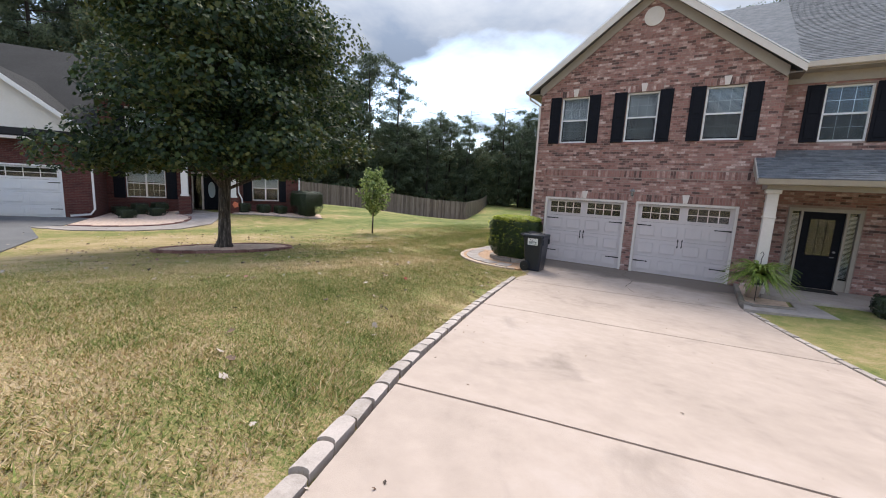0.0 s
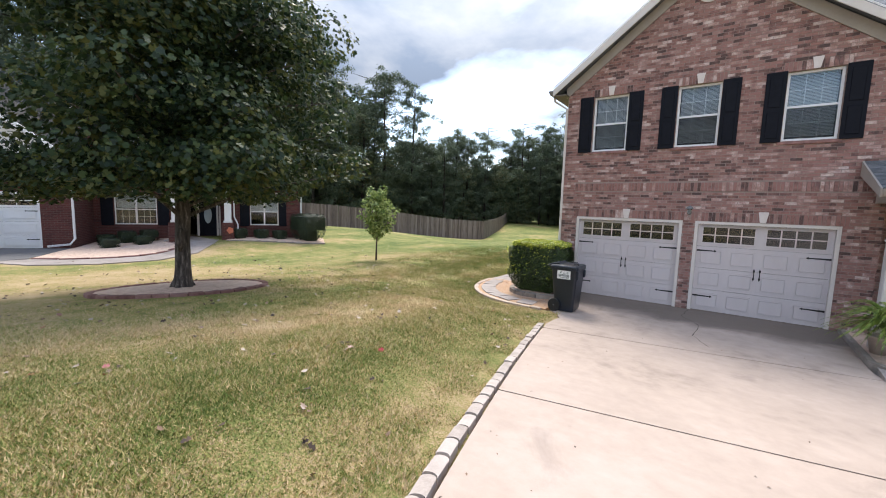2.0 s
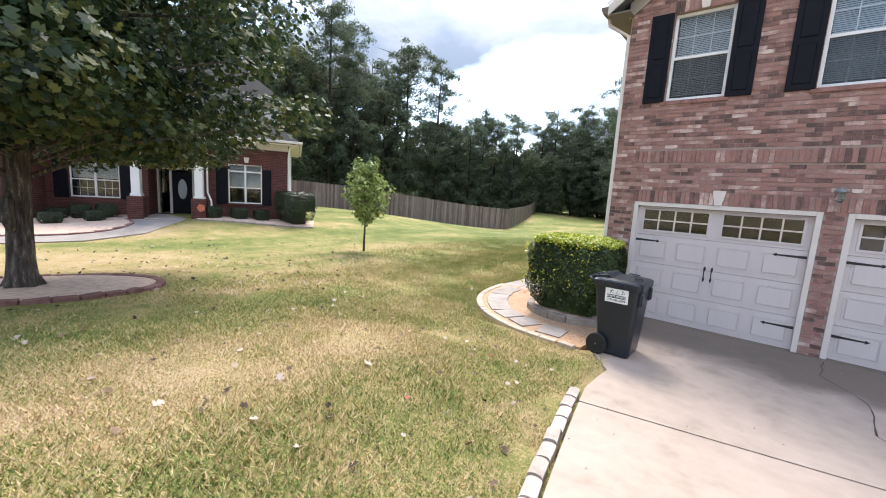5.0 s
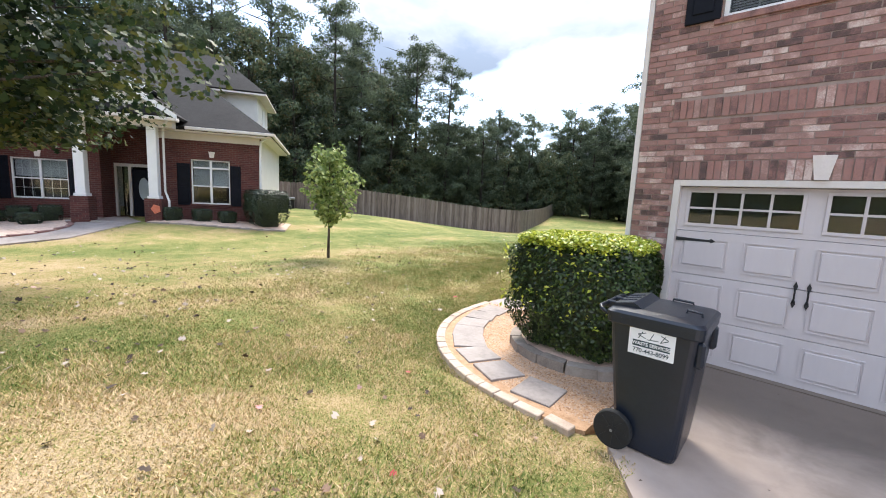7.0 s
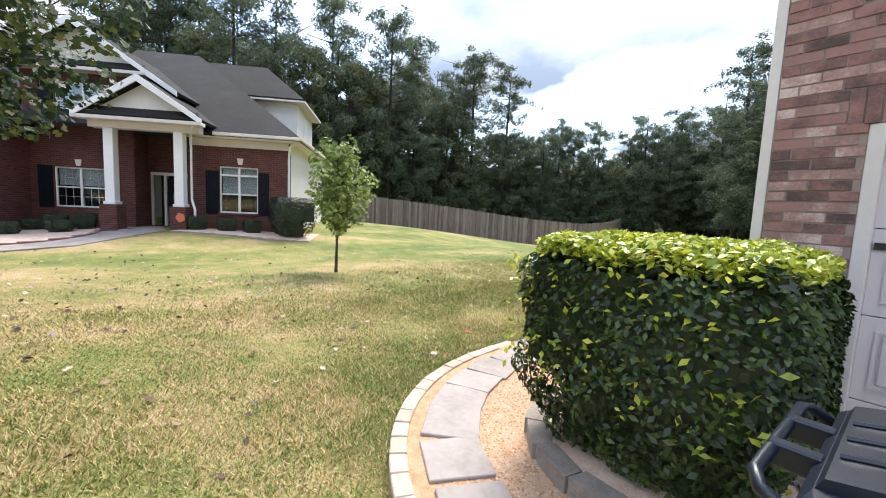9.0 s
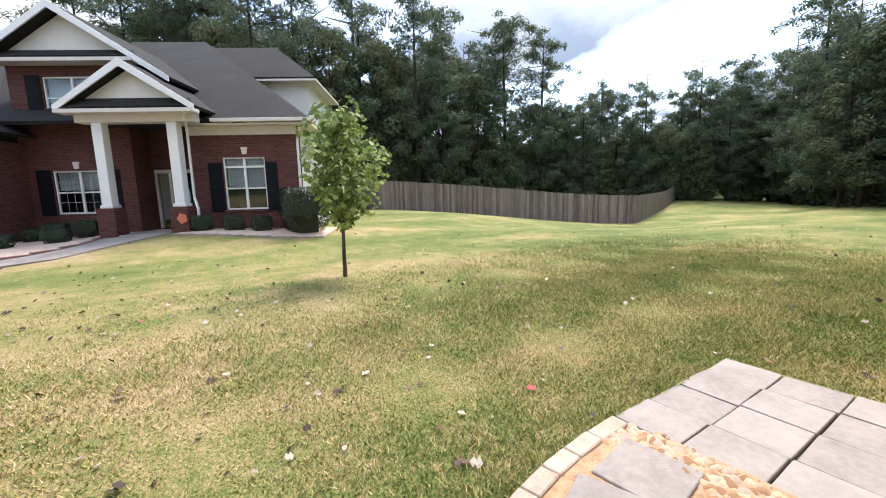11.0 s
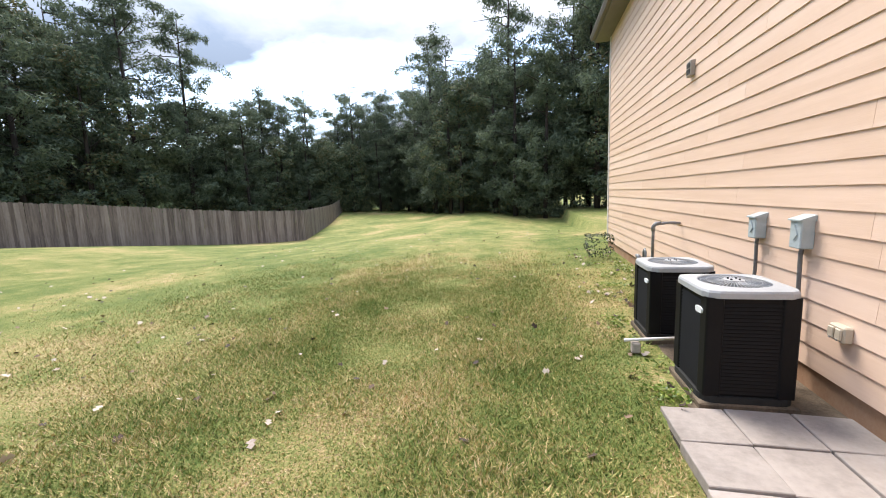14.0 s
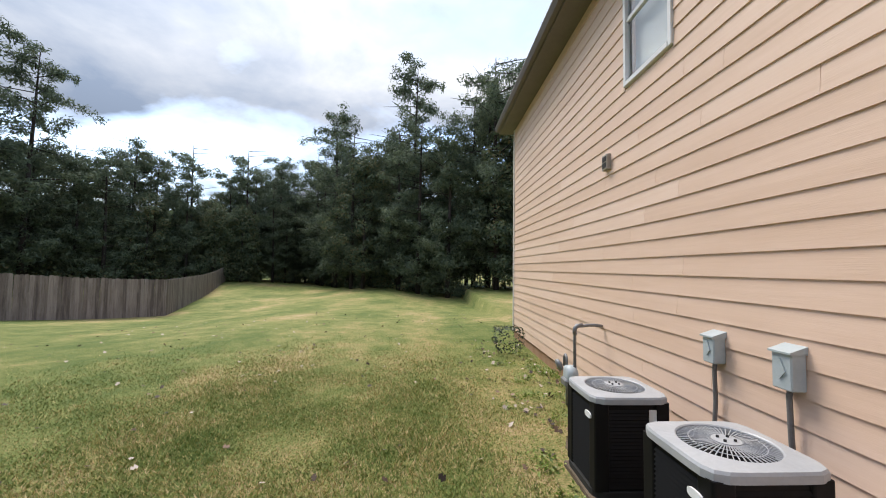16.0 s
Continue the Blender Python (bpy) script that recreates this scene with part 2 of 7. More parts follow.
M_PINKLEAF = material("pink_fallen_leaves", [(0.42, 0.05, 0.06), (0.55, 0.22, 0.22), (0.62, 0.40, 0.38)], 2, 0.8, bump=0, island=0.4)
M_SOIL = material("bare_soil", [(0.05, 0.036, 0.024), (0.12, 0.088, 0.06), (0.20, 0.15, 0.105)], 6, 0.95, bump=1.0, bump_scale=40)
M_BIN = material("bin_plastic", [(0.007, 0.011, 0.020), (0.013, 0.019, 0.031)], 5, 0.33, bump=0.1, bump_scale=160)
M_RUBBER = material("black_rubber", [(0.008, 0.008, 0.008), (0.02, 0.02, 0.02)], 9, 0.8, bump=0.1)
M_LABEL = material("white_label", [(0.72, 0.74, 0.76), (0.80, 0.81, 0.82)], 5, 0.5, bump=0)
M_INK = material("label_ink", [(0.02, 0.04, 0.05), (0.03, 0.06, 0.07)], 5, 0.6, bump=0)
M_ACTOP = material("grey_metal_top", [(0.34, 0.35, 0.37), (0.43, 0.44, 0.46)], 5, 0.45, 0.0, bump=0.05)
M_ACBODY = material("black_louver_metal", [(0.003, 0.003, 0.004), (0.007, 0.007, 0.008)], 4, 0.6, bump=0.05, spec=0.2)
M_METAL = material("grey_steel", [(0.16, 0.165, 0.175), (0.27, 0.275, 0.285)], 12, 0.5, 0.4, bump=0.15)
M_BOXGREY = material("grey_switch_box", [(0.36, 0.41, 0.43), (0.47, 0.52, 0.54)], 4, 0.45, bump=0.05)
M_CONDUIT = material("grey_conduit", [(0.13, 0.12, 0.115), (0.20, 0.185, 0.175)], 10, 0.6, bump=0.1)
M_PVC = material("white_pvc", [(0.68, 0.64, 0.60), (0.78, 0.75, 0.72)], 6, 0.4, bump=0.05)
M_CLAY = material("pale_pot", [(0.42, 0.33, 0.28), (0.54, 0.44, 0.38)], 5, 0.8)
M_ORANGE = material("orange_plaque", [(0.55, 0.13, 0.07), (0.66, 0.22, 0.13)], 12, 0.6, bump=0)
M_ASPHALT = material("asphalt", [(0.10, 0.10, 0.105), (0.16, 0.155, 0.155)], 1.0, 0.9, bump=0.3)
M_ROAD = material("pale_road", [(0.42, 0.42, 0.43), (0.52, 0.52, 0.52)], 0.3, 0.8, bump=0)
M_CAR = material("dark_car_paint", [(0.010, 0.011, 0.014), (0.014, 0.015, 0.018)], 1, 0.25, 0.3, bump=0)
M_FLOORWOOD = material("woodland_floor", [(0.03, 0.025, 0.015), (0.075, 0.06, 0.035)], 0.6, 0.95, bump=0.8, bump_scale=6)


def glass_material():
    m = bpy.data.materials.new("window_glass")
    m.use_nodes = True
    bs = m.node_tree.nodes["Principled BSDF"]
    bs.inputs["Base Color"].default_value = (0.80, 0.85, 0.86, 1)
    bs.inputs["Roughness"].default_value = 0.02
    bs.inputs["Transmission Weight"].default_value = 1.0
    bs.inputs["IOR"].default_value = 1.5
    return m


M_GLASS = glass_material()


def screen_material():
    """Fine dark mesh that lets half of the light through."""
    m = bpy.data.materials.new("insect_screen")
    m.use_nodes = True
    nd, ln = m.node_tree.nodes, m.node_tree.links
    bs = nd["Principled BSDF"]
    bs.inputs["Base Color"].default_value = (0.03, 0.033, 0.037, 1)
    bs.inputs["Roughness"].default_value = 0.7
    tr = nd.new("ShaderNodeBsdfTransparent")
    ms = nd.new("ShaderNodeMixShader")
    ms.inputs[0].default_value = 0.28
    ln.new(tr.outputs[0], ms.inputs[1])
    ln.new(bs.outputs[0], ms.inputs[2])
    ln.new(ms.outputs[0], nd["Material Output"].inputs["Surface"])
    return m


M_SCREEN = screen_material()


def red_brick_material():
    m = bpy.data.materials.new("dark_red_brick")
    m.use_nodes = True
    nd, ln = m.node_tree.nodes, m.node_tree.links
    bs = nd["Principled BSDF"]
    bs.inputs["Roughness"].default_value = 0.9
    tc = nd.new("ShaderNodeTexCoord")
    sp = nd.new("ShaderNodeSeparateXYZ")
    ln.new(tc.outputs["Object"], sp.inputs[0])
    ad = nd.new("ShaderNodeMath")
    ln.new(sp.outputs[0], ad.inputs[0])
    ln.new(sp.outputs[1], ad.inputs[1])
    cb = nd.new("ShaderNodeCombineXYZ")
    ln.new(ad.outputs[0], cb.inputs[0])
    ln.new(sp.outputs[2], cb.inputs[1])
    bk = nd.new("ShaderNodeTexBrick")
    bk.inputs["Scale"].default_value = 1.0
    bk.inputs["Brick Width"].default_value, bk.inputs["Row Height"].default_value = 0.21, 0.0735
    bk.inputs["Mortar Size"].default_value = 0.006
    bk.inputs["Color1"].default_value = (0.070, 0.020, 0.018, 1)
    bk.inputs["Color2"].default_value = (0.115, 0.034, 0.028, 1)
    bk.inputs["Mortar"].default_value = (0.13, 0.085, 0.075, 1)
    ln.new(cb.outputs[0], bk.inputs["Vector"])
    nz = nd.new("ShaderNodeTexNoise")
    nz.inputs["Scale"].default_value = 1.3
    nz.inputs["Detail"].default_value = 8
    ln.new(tc.outputs["Object"], nz.inputs["Vector"])
    mr = nd.new("ShaderNodeMapRange")
    mr.inputs["To Min"].default_value, mr.inputs["To Max"].default_value = 0.6, 1.4
    ln.new(nz.outputs["Fac"], mr.inputs[0])
    vm = nd.new("ShaderNodeVectorMath")
    vm.operation = "SCALE"
    ln.new(bk.outputs["Color"], vm.inputs[0])
    ln.new(mr.outputs[0], vm.inputs["Scale"])
    ln.new(vm.outputs[0], bs.inputs["Base Color"])
    bp = nd.new("ShaderNodeBump")
    bp.inputs["Strength"].default_value = 0.5
    bp.inputs["Distance"].default_value = 0.01
    bp.invert = True
    ln.new(bk.outputs["Fac"], bp.inputs["Height"])
    ln.new(bp.outputs[0], bs.inputs["Normal"])
    return m


M_REDBRICK = red_brick_material()


def lawn_material(name, lift, blade):
    """Patchy autumn lawn: green, with tan dormant drifts. lift: overall brightness."""
    m = bpy.data.materials.new(name)
    m.use_nodes = True
    nd, ln = m.node_tree.nodes, m.node_tree.links
    bs = nd["Principled BSDF"]
    bs.inputs["Roughness"].default_value = 0.85
    bs.inputs["Specular IOR Level"].default_value = 0.2
    pos = nd.new("ShaderNodeNewGeometry").outputs["Position"]

    def noise_at(s, d, stretch=(1, 1, 1), rot=0.0):
        mp = nd.new("ShaderNodeMapping")
        mp.inputs["Scale"].default_value = stretch
        mp.inputs["Rotation"].default_value = (0, 0, rot)
        ln.new(pos, mp.inputs[0])
        n = nd.new("ShaderNodeTexNoise")
        n.inputs["Scale"].default_value = s
        n.inputs["Detail"].default_value = d
        n.inputs["Roughness"].default_value = 0.62
        ln.new(mp.outputs[0], n.inputs["Vector"])
        return n.outputs["Fac"]

    def maths(op, a, b):
        n = nd.new("ShaderNodeMath")
        n.operation = op
        for i, v in enumerate((a, b)):
            if isinstance(v, (int, float)):
                n.inputs[i].default_value = v
            else:
                ln.new(v, n.inputs[i])
        return n.outputs[0]

    drift = noise_at(0.32, 4, (1.0, 0.45, 1), 0.75)
    patch = noise_at(1.7, 5)
    fine = noise_at(13.0, 4)
    speck = noise_at(52.0, 3)
    v = maths("ADD", maths("SUBTRACT", maths("MULTIPLY", drift, 1.05), 0.10), maths("ADD", maths("SUBTRACT", maths("MULTIPLY", patch, 0.56), 0.08), maths("ADD", maths("MULTIPLY", fine, 0.34), maths("MULTIPLY", maths("SUBTRACT", speck, 0.5), 0.75))))
    if blade:
        rnd = nd.new("ShaderNodeNewGeometry").outputs["Random Per Island"]
        v = maths("ADD", v, maths("MULTIPLY", maths("SUBTRACT", rnd, 0.5), 0.54))
    # the yard turns greener towards the back
    sp = nd.new("ShaderNodeSeparateXYZ")
    ln.new(pos, sp.inputs[0])
    back = nd.new("ShaderNodeMapRange")
    back.inputs["From Min"].default_value, back.inputs["From Max"].default_value = 2.0, 20.0
    back.inputs["To Min"].default_value, back.inputs["To Max"].default_value = 0.075, -0.14
    ln.new(sp.outputs[1], back.inputs[0])
    v = maths("ADD", v, back.outputs[0])
    rp = nd.new("ShaderNodeValToRGB")
    el = rp.color_ramp.elements
    cols = [(0.46, (0.105, 0.148, 0.036)), (0.65, (0.200, 0.226, 0.064)), (0.78, (0.325, 0.288, 0.108)), (0.89, (0.475, 0.348, 0.175)), (1.0, (0.54, 0.410, 0.25))]
    while len(el) < len(cols):
        el.new(0.5)
    for e, (p, c) in zip(el, cols):
        e.position, e.color = p, (*[q * lift for q in c], 1)
    ln.new(v, rp.inputs[0])
    ln.new(rp.outputs[0], bs.inputs["Base Color"])
    if not blade:
        bp = nd.new("ShaderNodeBump")
        bp.inputs["Strength"].default_value = 1.0
        bp.inputs["Distance"].default_value = 0.03
        ln.new(noise_at(45.0, 5), bp.inputs["Height"])
        ln.new(bp.outputs[0], bs.inputs["Normal"])
    return m


M_LAWN = lawn_material("lawn", 0.90, False)
M_BLADE = lawn_material("grass_blades", 1.20, True)


# ---- mesh building ----
class Geo:
    """Collects faces; becomes one mesh."""

    def __init__(self):
        self.v, self.f = [], []
        self.weld = False

    def face(self, pts):
        b = len(self.v)
        self.v += [tuple(p) for p in pts]
        self.f.append(tuple(range(b, b + len(pts))))
        return self

    def raw(self, verts, faces):
        b = len(self.v)
        self.v += [tuple(p) for p in verts]
        self.f += [tuple(i + b for i in q) for q in faces]
        return self

    def box(self, x0, y0, z0, x1, y1, z1, c=0.0, m=None):
        if x0 > x1:
            x0, x1 = x1, x0
        if y0 > y1:
            y0, y1 = y1, y0
        if z0 > z1:
            z0, z1 = z1, z0
        if c <= 0:
            vs = [(x, y, z) for z in (z0, z1) for y in (y0, y1) for x in (x0, x1)]
            fs = [(0, 2, 3, 1), (4, 5, 7, 6), (0, 1, 5, 4), (2, 6, 7, 3), (0, 4, 6, 2), (1, 3, 7, 5)]
        else:
            vs, fs = [], []
            lo, hi = (x0, y0, z0), (x1, y1, z1)
            idx = {}
            for sx in (0, 1):
                for sy in (0, 1):
                    for sz in (0, 1):
                        corner = [hi[0] if sx else lo[0], hi[1] if sy else lo[1], hi[2] if sz else lo[2]]
                        for a in range(3):
                            p = list(corner)
                            for b in range(3):
                                if b != a:
                                    p[b] += -c if (sx, sy, sz)[b] else c
                            idx[(sx, sy, sz, a)] = len(vs)
                            vs.append(tuple(p))
            for a in range(3):
                b, d = (a + 1) % 3, (a + 2) % 3
                for s in (0, 1):
                    q = []
                    for sb, sd in ((0, 0), (1, 0), (1, 1), (0, 1)):
                        k = [0, 0, 0]
                        k[a], k[b], k[d] = s, sb, sd
                        q.append(idx[(*k, a)])
                    fs.append(tuple(q if s else q[::-1]))
                for sb in (0, 1):
                    for sd in (0, 1):
                        k0, k1 = [0, 0, 0], [0, 0, 0]
                        k0[b] = k1[b] = sb
                        k0[d] = k1[d] = sd
                        k0[a], k1[a] = 0, 1
                        q = (idx[(*k0, b)], idx[(*k1, b)], idx[(*k1, d)], idx[(*k0, d)])
                        fs.append(q if sb != sd else q[::-1])
            for sx in (0, 1):
                for sy in (0, 1):
                    for sz in (0, 1):
                        q = tuple(idx[(sx, sy, sz, a)] for a in range(3))
                        fs.append(q if (sx + sy + sz) % 2 else q[::-1])
        if m is not None:
            vs = [tuple(m @ Vector(p)) for p in vs]
        return self.raw(vs, fs)

    def prism(self, poly, z0, z1, axis="z", m=None):
        """A flat polygon pushed along an axis; poly points are the other two coordinates in order."""
        n = len(poly)

        def at(p, h):
            q = (p[0], p[1], h) if axis == "z" else (p[0], h, p[1]) if axis == "y" else (h, p[0], p[1])
            return tuple(m @ Vector(q)) if m is not None else q

        b = len(self.v)
        self.v += [at(p, z0) for p in poly] + [at(p, z1) for p in poly]
        self.f.append(tuple(b + i for i in range(n))[::-1])
        self.f.append(tuple(b + n + i for i in range(n)))
        for i in range(n):
            j = (i + 1) % n
            self.f.append((b + i, b + j, b + n + j, b + n + i))
        return self

    def tube(self, pts, radii, n=8, caps=True):
        pts = [Vector(p) for p in pts]
        if not isinstance(radii, (list, tuple)):
            radii = [radii] * len(pts)
        b = len(self.v)
        side = None
        for i, p in enumerate(pts):
            d = (pts[min(i + 1, len(pts) - 1)] - pts[max(i - 1, 0)]).normalized()
            if side is None:
                side = d.orthogonal().normalized()
            side = (side - d * side.dot(d)).normalized()
            other = d.cross(side)
            for k in range(n):
                a = 2 * math.pi * k / n
                self.v.append(tuple(p + (side * math.cos(a) + other * math.sin(a)) * radii[i]))
        for i in range(len(pts) - 1):
            for k in range(n):
                k2 = (k + 1) % n
                self.f.append((b + i * n + k, b + i * n + k2, b + (i + 1) * n + k2, b + (i + 1) * n + k))
        if caps:
            self.f.append(tuple(b + k for k in range(n))[::-1])
            self.f.append(tuple(b + (len(pts) - 1) * n + k for k in range(n)))
        return self

    def lathe(self, prof, n=24, m=None):
        b = len(self.v)
        for r, z in prof:
            for k in range(n):
                a = 2 * math.pi * k / n
                p = Vector((r * math.cos(a), r * math.sin(a), z))
                self.v.append(tuple(m @ p) if m is not None else tuple(p))
        for i in range(len(prof) - 1):
            for k in range(n):
                k2 = (k + 1) % n
                self.f.append((b + i * n + k, b + i * n + k2, b + (i + 1) * n + k2, b + (i + 1) * n + k))
        self.f.append(tuple(b + k for k in range(n))[::-1])
        self.f.append(tuple(b + (len(prof) - 1) * n + k for k in range(n)))
        return self

    def mesh(self, name, mat, smooth=False):
        if self.weld:
            seen, at, remap = {}, [], []
            for p in self.v:
                k = tuple(round(c, 4) for c in p)
                if k not in seen:
                    seen[k] = len(at)
                    at.append(p)
                remap.append(seen[k])
            self.v, self.f = at, [tuple(remap[i] for i in q) for q in self.f]
        me = bpy.data.meshes.new(name)
        me.from_pydata(self.v, [], self.f)
        if smooth:
            me.polygons.foreach_set("use_smooth", [True] * len(me.polygons))
        me.materials.append(mat)
        me.update()
        return me


def thing(name, label, category, at=None, group="", kind=""):
    ob = new(name)
    ob.empty_display_size = 0.1
    if at is not None:
        ob.matrix_basis = at
    return tagged(ob, label, category, group, kind)


def part(name, geo, mat, parent, label="", kind="", smooth=False, world_space=False):
    me = geo.mesh(name, mat, smooth) if isinstance(geo, Geo) else geo
    ob = new(name, me)
    if parent is not None:
        ob.parent = parent
        if world_space:
            ob.matrix_parent_inverse = parent.matrix_basis.inverted()
    return tagged(ob, label, kind=kind)


def solo(name, geo, mat, label, category="", kind="", group="", smooth=False):
    return tagged(part(name, geo, mat, None, smooth=smooth), label, category, group, kind)


def numpy_mesh(name, verts, tris, mat):
    """A mesh of many loose triangles or quads from arrays."""
    me = bpy.data.meshes.new(name)
    k = tris.shape[1]
    me.vertices.add(len(verts))
    me.vertices.foreach_set("co", np.ascontiguousarray(verts, dtype=np.float32).ravel())
    me.loops.add(tris.size)
    me.loops.foreach_set("vertex_index", np.ascontiguousarray(tris, dtype=np.int32).ravel())
    me.polygons.add(len(tris))
    me.polygons.foreach_set("loop_start", np.arange(0, tris.size, k, dtype=np.int32))
    me.polygons.foreach_set("loop_total", np.full(len(tris), k, dtype=np.int32))
    me.materials.append(mat)
    me.update(calc_edges=True)
    me.validate()
    return me


def sstep(a, b, x):
    t = np.clip((x - a) / (b - a), 0.0, 1.0)
    return t * t * (3 - 2 * t)


# ---- the lie of the land ----
def drive_z(y):
    d = np.maximum(10.8 - np.asarray(y, float), 0.0)
    up = np.clip((np.asarray(y, float) - 10.8) / 2.9, 0, 1)
    return -0.03 + 0.062 * np.minimum(d, 14) + 0.0045 * np.minimum(d, 8.5) ** 2 + 0.03 * up


def drive_left(y):
    y = np.asarray(y, float)
    return np.where(y < 0.0, -1.08 - 0.21 * y, np.where(y < 10.0, -1.08 - 0.388 * y + 0.0088 * y * y, -4.08 - 0.54 * np.clip((y - 10.9) / 0.5, 0, 1)))


def drive_right(y):
    y = np.asarray(y, float)
    return np.where(y < 11.0, 3.3 - 0.21 * y, 0.99)


def land_z(x, y):
    """Height of the ground; z 0 is the garage floor."""
    x, y = np.asarray(x, float), np.asarray(y, float)
    fall = np.clip(1.0 - y / 14.0, 0.0, 1.4)
    lawn = 1.20 * fall - 0.105 * np.clip(-5.0 - x, 0, 9.0) * fall
    lawn = lawn + np.maximum(0.45 * sstep(-15.5, -21.0, x) * sstep(24, 15, y) * sstep(5, 13, y), 0.58 * sstep(-17, -26, x) * sstep(40, 20, y) * sstep(12, 16, y)) + 0.10 * sstep(-13.0, -20.0, x) * sstep(9, 0, y)
    lawn = lawn - 0.80 * sstep(20, 36, y) * sstep(-9, -20, x) + 0.6 * sstep(44, 68, y) * sstep(-22, -34, x)
    lawn = lawn - 0.03 * sstep(10, 13, y) * sstep(-11, -8, x) + 0.06 * sstep(20, 24, y) * sstep(-10, -6, x)
    lawn = lawn - 0.85 * sstep(26, 44, y) * sstep(-17, -5, x) - 0.9 * sstep(66, 110, y)
    k = sstep(4.6, 2.7, np.hypot(x + 6.2, (y - 13.8) * 0.85))
    lawn = lawn * (1 - k) - 0.065 * k
    dz = drive_z(y)
    left = drive_left(y)
    mix = sstep(0.15, 1.9, left - x)
    flat = np.clip((y - 10.0) / 1.0, 0, 1)
    mix = np.maximum(mix, flat)
    z = np.where(x < left, (dz - 0.035 + 0.065 * sstep(0.14, 0.5, left - x)) * (1 - mix) + lawn * mix, dz)
    right = drive_right(y)
    z = np.where(x > right, dz * (1 - sstep(0.1, 2.5, x - right)) + (dz + 0.09) * sstep(0.1, 2.5, x - right), z)
    return z


def ground_under(x, y):
    """The sheet lies lower under the paving."""
    z = land_z(x, y)
    x, y = np.asarray(x, float), np.asarray(y, float)
    inside = (x > drive_left(y) - 0.02) & (x < drive_right(y) + 0.02) & (y < 13.8)
    hard = (x > -5.3) & (y > 13.6) & (y < 27)
    z = np.where(inside, z - 0.10, z)
    bed_ = (x > -7.55) & (x < -4.6) & (y > 12.0) & (y < 15.6) | (x > -6.9) & (x < -4.5) & (y > 11.45) & (y < 12.2) | (x > -6.3) & (y > 15.4) & (y < 17.3) & (x < -5.1)
    z = np.where(bed_, z - 0.12, z)
    return np.where(hard, np.minimum(z, -0.05), z)


def build_ground():
    xs = np.unique(np.concatenate([np.arange(-34, 12, 0.25), np.linspace(12, 60, 14), np.linspace(60, 700, 9), np.linspace(-120, -34, 24), np.linspace(-700, -120, 8)]))
    ys = np.unique(np.concatenate([np.arange(-6, 42, 0.25), np.linspace(42, 130, 34), np.linspace(130, 800, 9), np.linspace(-60, -6, 14), np.linspace(-700, -60, 8)]))
    X, Y = np.meshgrid(xs, ys)
    Z = ground_under(X, Y)
    V = np.stack([X.ravel(), Y.ravel(), Z.ravel()], 1)
    w = len(xs)
    i = (np.arange(len(ys) - 1)[:, None] * w + np.arange(w - 1)[None, :]).ravel()
    Q = np.stack([i, i + 1, i + 1 + w, i + w], 1)
    me = numpy_mesh("ground", V, Q, M_LAWN)
    me.polygons.foreach_set("use_smooth", [True] * len(me.polygons))
    return tagged(new("ground", me), "patchy green and tan autumn lawn sloping to the house", "lawn", kind="structure")


ground = build_ground()


# ---- the brick house ----
FY, X0, X1, YB = 13.75, -5.2, 1.42, 26.5
house = thing("house", "two-storey brick house with peach side siding and grey roof", "house", pose(-2, 20, 0))


def hpart(name, geo, mat, label="", parent=None, kind="", smooth=False):
    if parent is None:
        return part(name, geo, mat, house, label, kind, smooth, True)
    return part(name, geo, mat, parent, label, kind, smooth)


def holed(x0, x1, z0, z1, holes, y0, y1, geo=None, swap=False):
    """A wall slab with rectangular holes (x0, z0, x1, z1)."""
    g = geo or Geo()
    g.weld = True
    xs = sorted({x0, x1, *[h[0] for h in holes], *[h[2] for h in holes]})
    zs = sorted({z0, z1, *[h[1] for h in holes], *[h[3] for h in holes]})
    for a, b in zip(xs, xs[1:]):
        run = None
        for c, d in zip(zs, zs[1:]):
            mx, mz = (a + b) / 2, (c + d) / 2
            if any(h[0] < mx < h[2] and h[1] < mz < h[3] for h in holes):
                continue
            if swap:
                g.box(y0, a, c, y1, b, d)
            else:
                g.box(a, y0, c, b, y1, d)
    return g


def brick_boxes(x0, x1, z0, z1, holes, limits=None, skip=()):
    """Bricks of a running bond: (x0, x1, z0, z1) each. limits(z): the x range at that height. skip: bands taken by soldiers."""
    rng = random.Random(5)
    got, row, z = [], 0, z0
    while z < z1:
        h = 0.0585
        if z + h > z1:
            break
        lo, hi = limits(z + h) if limits else (x0, x1)
        lo, hi = max(lo, x0), min(hi, x1)
        x = x0 - (0.105 if row % 2 else 0.0)
        while x < hi:
            a, b = max(x, lo), min(x + 0.200, hi)
            x += 0.211
            pieces = [(a, b)] if b - a > 0.03 else []
            for hx0, hz0, hx1, hz1 in list(holes) + list(skip):
                if z + h * 0.8 > hz0 and z + h * 0.2 < hz1:
                    nxt = []
                    for p, q in pieces:
                        if q <= hx0 or p >= hx1:
                            nxt.append((p, q))
                        else:
                            if hx0 - p > 0.03:
                                nxt.append((p, hx0 - 0.005))
                            if q - hx1 > 0.03:
                                nxt.append((hx1 + 0.005, q))
                    pieces = nxt
            got += [(p, q, z, z + h, rng.uniform(0.004, 0.012)) for p, q in pieces]
        z += 0.0690
        row += 1
    return got


